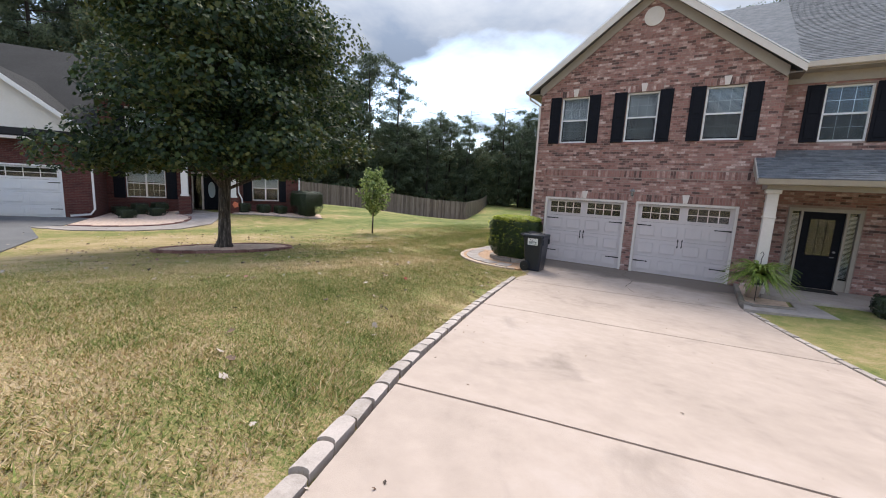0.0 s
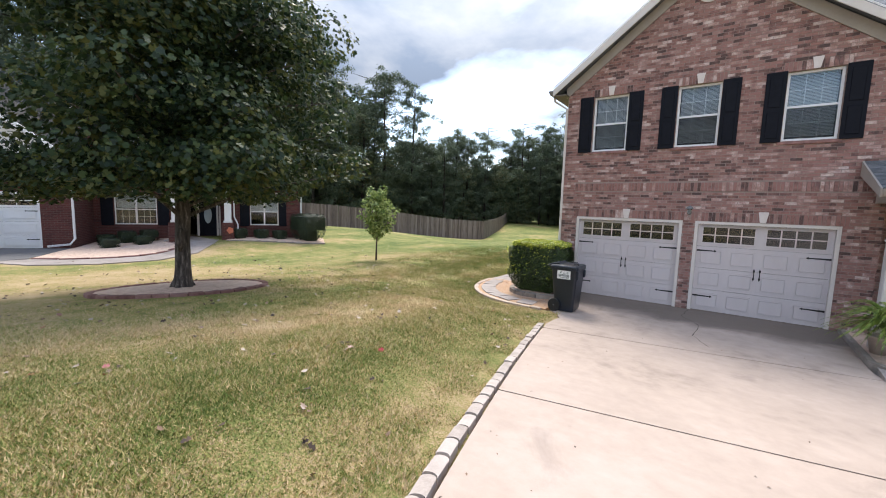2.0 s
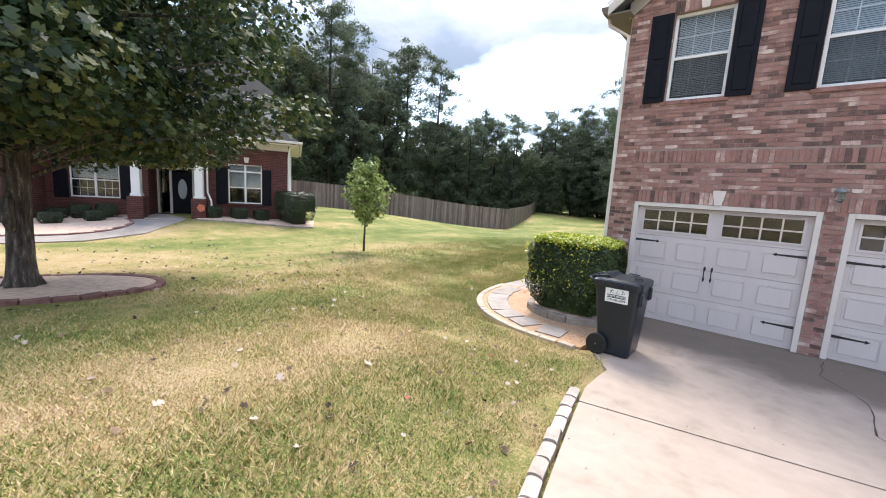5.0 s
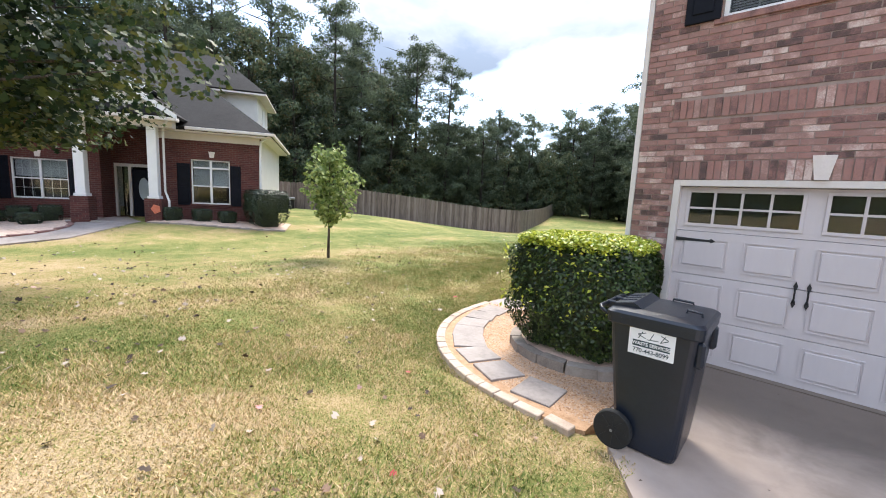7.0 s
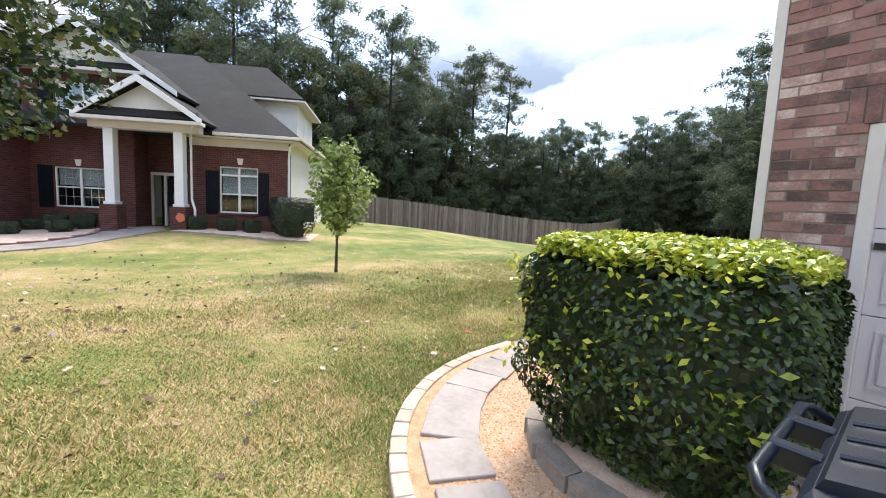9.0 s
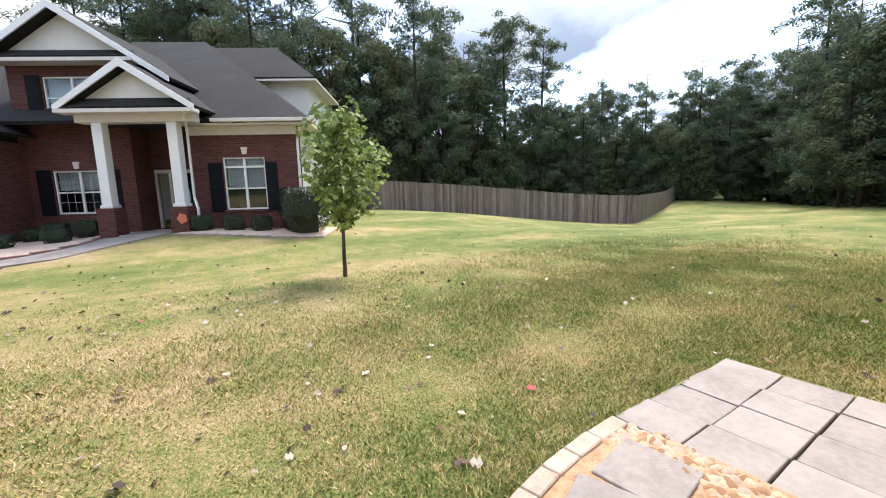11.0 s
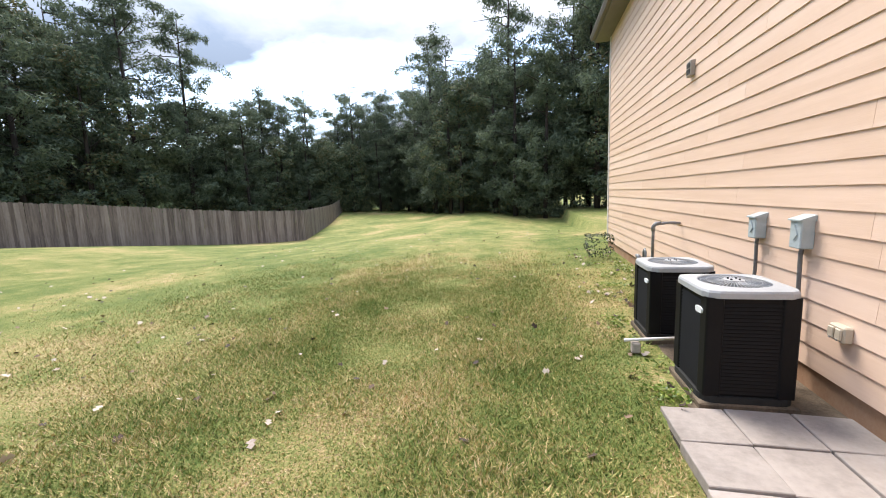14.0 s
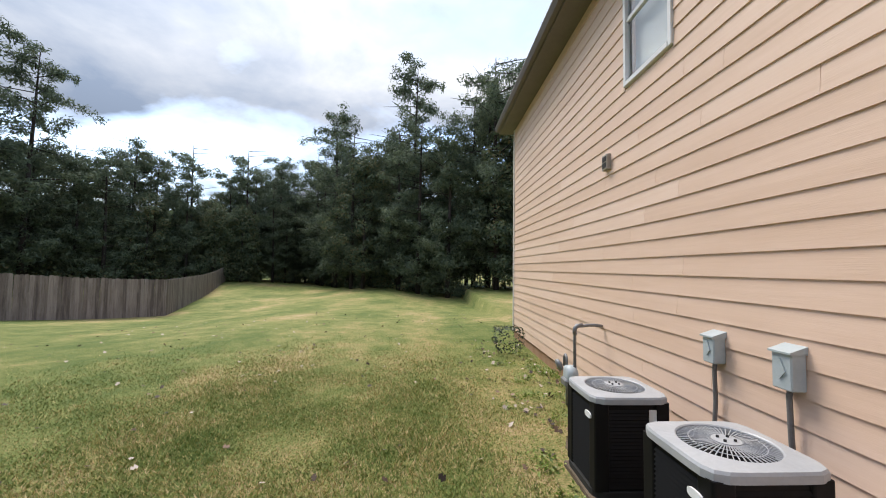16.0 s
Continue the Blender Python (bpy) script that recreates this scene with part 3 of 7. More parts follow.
def soldiers(x0, x1, z0, z1):
    n = max(1, round((x1 - x0) / 0.072))
    w = (x1 - x0) / n
    rng = random.Random(8)
    return [(x0 + i * w + 0.005, x0 + (i + 1) * w - 0.005, z0 + 0.005, z1 - 0.005, rng.uniform(0.010, 0.020)) for i in range(n)]


DOORS = [(-4.75, -2.07), (-1.80, 0.84)]
DOOR_TOP = 2.25
WINS = [(-4.02, 0.90), (-1.97, 0.90), (0.12, 0.92)]
WZ0, WZ1 = 4.09, 5.58
PEAK_X, PEAK_Z, EAVE_Z = -1.93, 8.42, 5.95
holes = [(a, -0.4, b, DOOR_TOP) for a, b in DOORS] + [(c - w / 2, WZ0, c + w / 2, WZ1) for c, w in WINS]


def rake(z):
    k = np.clip((PEAK_Z - z) / (PEAK_Z - EAVE_Z), 0, 1)
    return (PEAK_X + (X0 - PEAK_X) * k, PEAK_X + (X1 - PEAK_X) * k)


core = holed(X0, X1, -0.4, EAVE_Z, holes, FY, FY + 0.22)
core.prism([(X0, EAVE_Z), (X1, EAVE_Z), (PEAK_X, PEAK_Z)], FY, FY + 0.22, "y")
front_wall = hpart("brick_wall", core, M_MORTAR, "mottled rose and brown brick front wall")
bands = [(a - 0.10, DOOR_TOP, b + 0.10, DOOR_TOP + 0.22) for a, b in DOORS] + [(c - w / 2 - 0.08, WZ1, c + w / 2 + 0.08, WZ1 + 0.20) for c, w in WINS] + [(X0 + 0.35, 2.98, X1 - 0.08, 3.20)]
plain = brick_boxes(X0, X1, -0.35, PEAK_Z, holes, lambda z: rake(z) if z > EAVE_Z else (X0, X1), bands)
stood = [q for b in bands for q in soldiers(b[0], b[2], b[1], b[3])]
singles, joined = [], Geo()
for q in plain + stood:
    near = q[0] < -1.7 and q[2] < 2.35
    if near and len(singles) < 290:
        singles.append(q)
    else:
        joined.box(q[0], FY - q[4], q[2], q[1], FY + 0.005, q[3])
hpart("brickwork", joined, M_BRICK_FAR, "", front_wall, "stuff")

# sill bricks
for c, w in WINS:
    hpart("brick_sill", Geo().box(c - w / 2 - 0.07, FY - 0.035, WZ0 - 0.075, c + w / 2 + 0.07, FY + 0.02, WZ0 - 0.005, 0.006), M_BRICK_FAR, "", front_wall)


def keystone(x, z, s=1.0):
    g = Geo().prism([(x - 0.055 * s, z), (x + 0.055 * s, z), (x + 0.095 * s, z + 0.25 * s), (x - 0.095 * s, z + 0.25 * s)], FY - 0.04, FY + 0.01, "y")
    hpart("keystone", g, M_STONE, "pale painted keystone", front_wall)


for a, b in DOORS:
    keystone((a + b) / 2, DOOR_TOP + 0.005)
for c, w in WINS:
    keystone(c, WZ1 + 0.005, 0.95)


# windows, built in the local plane: x across, y into the house, z up
def sash_window(parent, x0, x1, z0, z1, y, cols=3, rows=2, blind=0.5, world_space=True, inset=0.05, mull=1, transom=0.0, screen=False):
    w = part("window", Geo().box(x0, y + inset + 0.02, z0, x0 + 0.05, y + inset + 0.09, z1, 0.004).box(x1 - 0.05, y + inset + 0.02, z0, x1, y + inset + 0.09, z1, 0.004).box(x0 + 0.05, y + inset + 0.02, z1 - 0.05, x1 - 0.05, y + inset + 0.09, z1, 0.004).box(x0 + 0.05, y + inset + 0.012, z0, x1 - 0.05, y + inset + 0.09, z0 + 0.055, 0.004), M_WHITE, parent, "white vinyl double-hung window", world_space=world_space)
    g = Geo()
    top = z1 - transom
    wide = (x1 - x0) / mull
    for i in range(1, mull):
        g.box(x0 + wide * i - 0.04, y + inset + 0.02, z0 + 0.055, x0 + wide * i + 0.04, y + inset + 0.08, z1 - 0.05, 0.004)
    if transom:
        g.box(x0 + 0.05, y + inset + 0.022, top - 0.035, x1 - 0.05, y + inset + 0.08, top + 0.035, 0.004)
    zm = (z0 + top) / 2
    for i in range(mull):
        g.box(x0 + wide * i + 0.045, y + inset + 0.026, zm - 0.025, x0 + wide * (i + 1) - 0.045, y + inset + 0.075, zm + 0.025, 0.004)
    part("sash_rail", g, M_WHITE, w)
    if cols:
        mu = Geo()
        for i in range(mull):
            xa, xb = x0 + wide * i + 0.05, x0 + wide * (i + 1) - 0.05
            for k in range(1, cols):
                xx = xa + (xb - xa) * k / cols
                mu.box(xx - 0.007, y + inset + 0.064, z0 + 0.05, xx + 0.007, y + inset + 0.070, z1 - 0.05)
            for za, zb in ((z0 + 0.05, zm), (zm, top - 0.03)):
                for k in range(1, rows):
                    zz = za + (zb - za) * k / rows
                    mu.box(xa, y + inset + 0.0645, zz - 0.007, xb, y + inset + 0.0695, zz + 0.007)
        part("muntin", mu, M_WHITE, w)
    pane = part("pane", Geo().box(x0 + 0.045, y + inset + 0.056, z0 + 0.05, x1 - 0.045, y + inset + 0.060, z1 - 0.045), M_GLASS, w, "clear window glass")
    pane.visible_shadow = False
    if blind:
        bl = Geo()
        zb = z1 - 0.05 - blind * (z1 - z0 - 0.1)
        z = z1 - 0.06
        while z > zb:
            bl.face([(x0 + 0.06, y + inset + 0.12, z), (x1 - 0.06, y + inset + 0.12, z), (x1 - 0.06, y + inset + 0.138, z + 0.026), (x0 + 0.06, y + inset + 0.138, z + 0.026)])
            z -= 0.03
        part("blind", bl, M_BLIND, w, "white slatted blind")
    if screen:
        part("insect_screen", Geo().box(x0 + 0.05, y + inset + 0.030, z0 + 0.05, x1 - 0.05, y + inset + 0.034, zm - 0.02), M_SCREEN, w, "dark insect screen")
    # near-black liner box: the unlit room's shade is put into its colour
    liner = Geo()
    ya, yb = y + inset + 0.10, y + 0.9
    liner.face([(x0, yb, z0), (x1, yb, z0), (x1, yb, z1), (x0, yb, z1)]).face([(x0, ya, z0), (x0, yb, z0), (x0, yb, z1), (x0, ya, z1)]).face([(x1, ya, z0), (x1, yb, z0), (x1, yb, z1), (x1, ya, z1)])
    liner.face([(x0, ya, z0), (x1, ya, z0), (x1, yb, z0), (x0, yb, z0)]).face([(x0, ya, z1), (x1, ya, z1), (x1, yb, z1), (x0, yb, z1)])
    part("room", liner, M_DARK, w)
    return w


def shutter(parent, x0, x1, z0, z1, y, world_space=True):
    g = Geo().box(x0, y - 0.035, z0, x1, y + 0.0, z1, 0.006)
    s = part("shutter", g, M_SHUT, parent, "black raised-panel shutter", world_space=world_space)
    m = (z0 + z1) / 2 - 0.05
    for a, b in ((z0 + 0.09, m - 0.05), (m + 0.05, z1 - 0.09)):
        part("panel", Geo().box(x0 + 0.07, y - 0.047, a, x1 - 0.07, y - 0.03, b, 0.01), M_SHUT, s)
    return s


for c, w in WINS:
    sash_window(house, c - w / 2, c + w / 2, WZ0, WZ1, FY, blind=0.97, screen=True)
    for a, b in ((c - w / 2 - 0.37, c - w / 2 - 0.01), (c + w / 2 + 0.01, c + w / 2 + 0.37)):
        shutter(house, a, b, WZ0 - 0.02, WZ1 + 0.02, FY - 0.012)


def garage_door(x0, x1, top, bottom, y, parent, world_space=True, mat=None, trim=None):
    mat, trim = mat or M_DOOR, trim or M_TRIM
    t = 0.075
    jamb = Geo().box(x0, y - 0.01, bottom, x0 + t, y + 0.14, top, 0.004).box(x1 - t, y - 0.01, bottom, x1, y + 0.14, top, 0.004).box(x0 + t, y - 0.01, top - t, x1 - t, y + 0.14, top, 0.004)
    d = part("garage_door", jamb, trim, parent, "taupe carriage-style garage door", world_space=world_space)
    xa, xb, zb = x0 + t, x1 - t, top - t
    hh = (zb - bottom) / 4
    yd = y + 0.09
    half = (xb - xa) / 2
    for k in range(4):
        z0, z1 = bottom + k * hh, bottom + (k + 1) * hh - 0.006
        if k < 3:
            s = part("door_section", Geo().box(xa, yd, z0, xb, yd + 0.05, z1, 0.003), mat, d)
            for i in range(4):
                pw = (xb - xa) / 4
                px0, px1, pz0, pz1 = xa + pw * i + 0.07, xa + pw * (i + 1) - 0.07, z0 + 0.085, z1 - 0.085
                g = Geo().box(px0 + 0.028, yd - 0.014, pz0 + 0.028, px1 - 0.028, yd + 0.005, pz1 - 0.028, 0.012)
                for q in ((px0, pz0, px1, pz0 + 0.012), (px0, pz1 - 0.012, px1, pz1), (px0, pz0 + 0.012, px0 + 0.012, pz1 - 0.012), (px1 - 0.012, pz0 + 0.012, px1, pz1 - 0.012)):
                    g.box(q[0], yd - 0.011, q[1], q[2], yd + 0.004, q[3])
                part("raised_panel", g, mat, s)
        else:
            lites = []
            for i in range(2):
                lites.append((xa + half * i + 0.10, z0 + 0.085, xa + half * (i + 1) - 0.10, z1 - 0.055))
            s = part("door_section", holed(xa, xb, z0, z1, lites, yd, yd + 0.05), mat, d)
            for lx0, lz0, lx1, lz1 in lites:
                fr = Geo()
                fr.box(lx0 - 0.025, yd - 0.014, lz0 - 0.025, lx1 + 0.025, yd + 0.01, lz0 + 0.012, 0.003).box(lx0 - 0.025, yd - 0.014, lz1 - 0.012, lx1 + 0.025, yd + 0.01, lz1 + 0.025, 0.003)
                fr.box(lx0 - 0.025, yd - 0.014, lz0 + 0.012, lx0 + 0.012, yd + 0.01, lz1 - 0.012, 0.003).box(lx1 - 0.012, yd - 0.014, lz0 + 0.012, lx1 + 0.025, yd + 0.01, lz1 - 0.012, 0.003)
                for c in range(1, 4):
                    xx = lx0 + (lx1 - lx0) * c / 4
                    fr.box(xx - 0.013, yd - 0.012, lz0 + 0.012, xx + 0.013, yd + 0.01, lz1 - 0.012)
                zz = (lz0 + lz1) / 2
                fr.box(lx0 + 0.012, yd - 0.011, zz - 0.012, lx1 - 0.012, yd + 0.009, zz + 0.012)
                part("lite_grille", fr, mat, s)
                part("pane", Geo().box(lx0, yd + 0.018, lz0, lx1, yd + 0.024, lz1), M_GLASS, s)
    for xc, sgn in ((xa + 0.01, 1), (xb - 0.01, -1)):
        for z in (bottom + 0.37, bottom + 1.52):
            L = 0.42
            g = Geo().prism([(xc, z - 0.022), (xc + sgn * L * 0.86, z - 0.012), (xc + sgn * L * 0.88, z - 0.03), (xc + sgn * L, z), (xc + sgn * L * 0.88, z + 0.03), (xc + sgn * L * 0.86, z + 0.012), (xc, z + 0.022)], yd - 0.016, yd - 0.002, "y")
            part("strap_hinge", g, M_IRON, d, "black iron strap hinge")
    xm = (xa + xb) / 2
    for sgn in (-1, 1):
        x, z = xm + sgn * 0.055, bottom + 1.02
        g = Geo().prism([(x - 0.02, z - 0.10), (x, z - 0.15), (x + 0.02, z - 0.10), (x + 0.012, z - 0.06), (x - 0.012, z - 0.06)], yd - 0.014, yd - 0.002, "y")
        g.prism([(x - 0.02, z + 0.10), (x - 0.012, z + 0.06), (x + 0.012, z + 0.06), (x + 0.02, z + 0.10), (x, z + 0.15)], yd - 0.014, yd - 0.002, "y")
        g.tube([(x, yd - 0.008, z - 0.08), (x, yd - 0.045, z - 0.06), (x, yd - 0.045, z + 0.06), (x, yd - 0.008, z + 0.08)], 0.009, 6)
        part("door_handle", g, M_IRON, d, "black iron pull handle", smooth=False)
    # black sheet close behind the lites stands in for the garage's inner shade
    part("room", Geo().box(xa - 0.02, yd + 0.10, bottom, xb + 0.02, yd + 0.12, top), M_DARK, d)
    return d


for a, b in DOORS:
    garage_door(a, b, DOOR_TOP, 0.0, FY, house)
hpart("door_threshold", Geo().box(-4.80, FY - 0.02, -0.12, 0.89, FY + 0.3, 0.004), M_CONC)


# coach lamp between the doors
def coach_lamp(x, z, y):
    lamp = part("coach_lamp", Geo().lathe([(0.0, -0.01), (0.045, -0.01), (0.05, 0.0), (0.0, 0.012)], 16, pose(x, y, z, 90, 0, 0)), M_METAL, house, "small grey carriage lamp", world_space=True)
    part("arm", Geo().tube([(x, y - 0.01, z), (x, y - 0.07, z + 0.03), (x, y - 0.12, z + 0.09)], 0.008, 6), M_METAL, lamp)
    part("shade", Geo().lathe([(0.085, 0.0), (0.075, 0.03), (0.03, 0.07), (0.012, 0.085)], 16, pose(x, y - 0.12, z + 0.04)), M_METAL, lamp, smooth=True)
    part("globe", Geo().lathe([(0.02, -0.10), (0.045, -0.08), (0.055, -0.02), (0.05, 0.04)], 16, pose(x, y - 0.12, z + 0.0)), M_GLASS, lamp, smooth=True)


coach_lamp(-1.935, 2.50, FY - 0.012)


# gable roof over the garage wing
def roof_slab(pts, thick, mat, label="", world=True, parent=None, name="roof"):
    """A sloping roof plane from four eave-to-ridge corners, with thickness."""
    p = [Vector(q) for q in pts]
    n = (p[1] - p[0]).cross(p[2] - p[0]).normalized()
    if n.z < 0:
        n = -n
    g = Geo()
    k = len(p)
    lo = [q - n * thick for q in p]
    g.raw([*p, *lo], [tuple(range(k)), tuple(range(2 * k - 1, k - 1, -1)), *[(i, i + k, (i + 1) % k + k, (i + 1) % k) for i in range(k)]])
    return part(name, g, mat, parent or house, label, world_space=world)


def shingle_rows(p00, p10, p11, p01, parent, mat, tab=0.30, row=0.145, world=True):
    """Rows of shingle tabs on the plane p00-p10 (eave) to p01-p11 (ridge)."""
    p00, p10, p11, p01 = map(Vector, (p00, p10, p11, p01))
    n = (p10 - p00).cross(p01 - p00).normalized()
    if n.z < 0:
        n = -n
    rng = random.Random(3)
    H = (p01 - p00).length
    V, F = [], []
    k = int(H / row)
    for i in range(k):
        a, b = i / k, min(1.0, (i + 1.05) / k)
        l0, r0 = p00.lerp(p01, a), p10.lerp(p11, a)
        l1, r1 = p00.lerp(p01, b), p10.lerp(p11, b)
        m = max(1, int((r0 - l0).length / tab))
        off = 0.5 if i % 2 else 0.0
        for j in range(-1, m + 1):
            s0, s1 = max(0, (j + off + 0.02) / m), min(1, (j + 1 + off - 0.02) / m)
            if s1 <= s0:
                continue
            t = 0.006 + rng.random() * 0.006
            b0 = len(V)
            V += [l0.lerp(r0, s0) + n * (t + 0.004), l0.lerp(r0, s1) + n * (t + 0.004), l1.lerp(r1, s1) + n * 0.003, l1.lerp(r1, s0) + n * 0.003, l0.lerp(r0, s0), l0.lerp(r0, s1)]
            F += [(b0, b0 + 1, b0 + 2, b0 + 3), (b0 + 4, b0 + 5, b0 + 1, b0)]
    return part("shingles", Geo().raw(V, F), mat, parent, kind="stuff")


RZ = PEAK_Z + 0.20
SL = (PEAK_Z - EAVE_Z) / (PEAK_X - X0)
EX0, EX1 = X0 - 0.36, X1 + 0.30
EZ = RZ - SL * (PEAK_X - EX0)
y0, y1 = FY - 0.32, YB + 0.32
roof_l = roof_slab([(EX0, y0, EZ), (EX0, y1, EZ), (PEAK_X, y1, RZ), (PEAK_X, y0, RZ)], 0.10, M_SHINGLE, "grey asphalt shingle roof")
roof_r = roof_slab([(PEAK_X, y0, RZ), (PEAK_X, y1, RZ), (EX1, y1, EZ), (EX1, y0, EZ)], 0.10, M_SHINGLE, "grey asphalt shingle roof")
# rake boards, soffit and eaves
for sx, ex in ((-1, EX0), (1, EX1)):
    hpart("rake_board", Geo().prism([(ex, EZ - 0.20), (ex, EZ - 0.02), (PEAK_X, RZ - 0.02), (PEAK_X, RZ - 0.24)], y0 - 0.03, y0 + 0.0, "y"), M_TRIM, "pale painted rake board")
    hpart("frieze_board", Geo().prism([(ex - sx * 0.30, EZ - 0.24 + 0.0), (ex - sx * 0.30, EZ + 0.05), (PEAK_X, RZ - 0.14), (PEAK_X, RZ - 0.43)], FY - 0.045, FY - 0.014, "y"), M_TAUPE)
hpart("drip_edge", Geo().prism([(EX0 - 0.02, EZ - 0.015), (EX0 - 0.02, EZ + 0.02), (PEAK_X, RZ + 0.02), (PEAK_X, RZ - 0.015)], y0 - 0.045, y0 - 0.03, "y").prism([(EX1 + 0.02, EZ - 0.015), (EX1 + 0.02, EZ + 0.02), (PEAK_X, RZ + 0.02), (PEAK_X, RZ - 0.015)], y0 - 0.045, y0 - 0.03, "y"), M_WHITE)
# soffit, fascia and left gutter carry the painted eave shade
hpart("soffit", Geo().box(EX0 + 0.02, y0, EZ - 0.20, X0 + 0.02, y1, EZ - 0.17).box(X1 - 0.02, y0, EZ - 0.20, EX1 - 0.02, FY + 0.4, EZ - 0.17), M_TAUPE_SHADED)
hpart("fascia", Geo().box(EX0 - 0.02, y0, EZ - 0.20, EX0 + 0.02, y1, EZ - 0.03), M_TAUPE_SHADED)
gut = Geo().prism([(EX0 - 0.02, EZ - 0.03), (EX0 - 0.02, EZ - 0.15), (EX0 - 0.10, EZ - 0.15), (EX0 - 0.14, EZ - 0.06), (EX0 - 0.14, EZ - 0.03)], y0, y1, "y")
hpart("gutter", gut, M_TAUPE_SHADED, "metal gutter with the eave's shade in its colour")
dn = Geo().tube([(EX0 - 0.06, FY - 0.05, EZ - 0.13), (EX0 - 0.05, FY - 0.03, EZ - 0.27), (X0 - 0.045, FY + 0.02, EZ - 0.52), (X0 - 0.045, FY + 0.02, 0.15), (X0 - 0.16, FY - 0.02, 0.03)], 0.042, 4)
hpart("downspout", dn, M_TRIM, "pale metal downspout at the corner")

# round louvred vent in the gable
vent = hpart("gable_vent", Geo().lathe([(0.22, -0.03), (0.26, -0.03), (0.27, 0.0), (0.27, 0.02), (0.22, 0.02)], 32, pose(-1.93, FY - 0.012, 7.72, 90, 0, 0)), M_TRIM, "round louvred gable vent")
slats = Geo()
for i in range(9):
    z = 7.72 - 0.20 + i * 0.05
    w = math.sqrt(max(0.22 ** 2 - (z - 7.72) ** 2, 0.002))
    slats.box(-1.93 - w, FY - 0.035, z - 0.012, -1.93 + w, FY - 0.008, z + 0.012)
hpart("louvre", slats, M_TRIM, "", vent)

# right-hand wing with the entry
EYW = 14.42
DX0, DX1 = 2.12, 3.62
XR = 12.0
upwin = (2.30, 4.08, 3.24, 5.52)
wing = holed(X1, XR, -0.4, EAVE_Z, [(DX0 - 0.12, 0.12, DX1 - 0.12, 2.32), upwin], EYW, EYW + 0.22)
wing.box(X1 - 0.22, FY + 0.22, -0.4, X1, EYW + 0.22, EAVE_Z)
wing_wall = hpart("brick_wall", wing, M_MORTAR, "mottled brick entry wall")
wb = Geo()
for q in brick_boxes(X1, 7.0, -0.1, EAVE_Z, [(DX0 - 0.14, 0.1, DX1 - 0.10, 2.34), upwin]):
    wb.box(q[0], EYW - q[4], q[2], q[1], EYW + 0.005, q[3])
for q in brick_boxes(FY + 0.0, EYW, -0.1, EAVE_Z, []):
    wb.box(X1 - 0.005, q[0], q[2], X1 + q[4], q[1], q[3])
hpart("brickwork", wb, M_BRICK_FAR, "", wing_wall, "stuff")
sash_window(house, upwin[0], upwin[2], upwin[1], upwin[3], EYW, blind=0.0, screen=True)
shutter(house, upwin[0] - 0.38, upwin[0] - 0.01, 4.06, 5.54, EYW - 0.012)
shutter(house, upwin[2] + 0.01, upwin[2] + 0.38, 4.06, 5.54, EYW - 0.012)
hpart("side_wall_right", Geo().box(XR - 0.2, EYW + 0.22, -0.4, XR, YB, EAVE_Z), M_SIDING)
hpart("back_wall", Geo().box(X0 + 0.16, YB - 0.2, -0.4, XR - 0.2, YB, EAVE_Z), M_SIDING)
hpart("back_gable", Geo().prism([(X0 + 0.1, EAVE_Z), (X1 + 0.2, EAVE_Z), (PEAK_X, PEAK_Z)], YB - 0.15, YB, "y"), M_SIDING)
# main roof: eave along the front, ridge parallel to it
mr0, mr1 = EYW - 0.45, (EYW + YB) / 2
mrz = EAVE_Z + 0.10
ridge = mrz + (mr1 - mr0) * 0.62
main_roof = roof_slab([(X1 - 0.1, mr0, mrz), (XR + 0.4, mr0, mrz), (XR + 0.4, mr1, ridge), (PEAK_X + 1.5, mr1, ridge)], 0.10, M_SHINGLE, "grey asphalt shingle main roof")
roof_slab([(PEAK_X, mr1, ridge), (XR + 0.4, mr1, ridge), (XR + 0.4, YB + 0.4, mrz), (PEAK_X, YB + 0.4, mrz)], 0.10, M_SHINGLE)
shingle_rows((X1 + 0.28, mr0, mrz), (9.5, mr0, mrz), (9.5, mr1, ridge), (X1 + 0.28, mr1, ridge), main_roof, M_SHINGLE)
hpart("soffit", Geo().box(X1, mr0, mrz - 0.19, XR, EYW, mrz - 0.15).box(X1 + 0.02, EYW - 0.05, mrz - 0.45, XR, EYW - 0.014, mrz - 0.19), M_TAUPE)
hpart("gutter", Geo().prism([(mr0 - 0.0, mrz - 0.03), (mr0 - 0.0, mrz - 0.15), (mr0 - 0.09, mrz - 0.15), (mr0 - 0.13, mrz - 0.03)], X1 + 0.25, XR, "x"), M_TRIM)

# porch: floor, column, shed roof, door with sidelights
PZ = 0.12
porch = hpart("porch_floor", Geo().box(1.46, 12.35, -0.2, XR, EYW - 0.014, PZ, 0.01), M_SLAB, "grey concrete porch floor")
col = hpart("porch_column", Geo().box(1.26, 12.46, PZ - 0.16, 1.50, 12.70, 2.72, 0.012), M_TRIM, "square cream porch column")
hpart("capital", Geo().box(1.22, 12.42, 2.62, 1.54, 12.74, 2.72, 0.01), M_TRIM, "", col)
hpart("column_collar", Geo().box(1.245, 12.445, 2.02, 1.515, 12.715, 2.06, 0.006), M_TRIM, "", col)
hpart("plinth", Geo().box(1.22, 12.42, PZ - 0.16, 1.54, 12.74, PZ + 0.14, 0.01), M_TRIM, "", col)
hpart("porch_beam", Geo().box(1.24, 12.44, 2.72, XR, 12.72, 2.92).box(1.26, 12.72, 2.74, 1.46, FY - 0.02, 2.92), M_TAUPE)
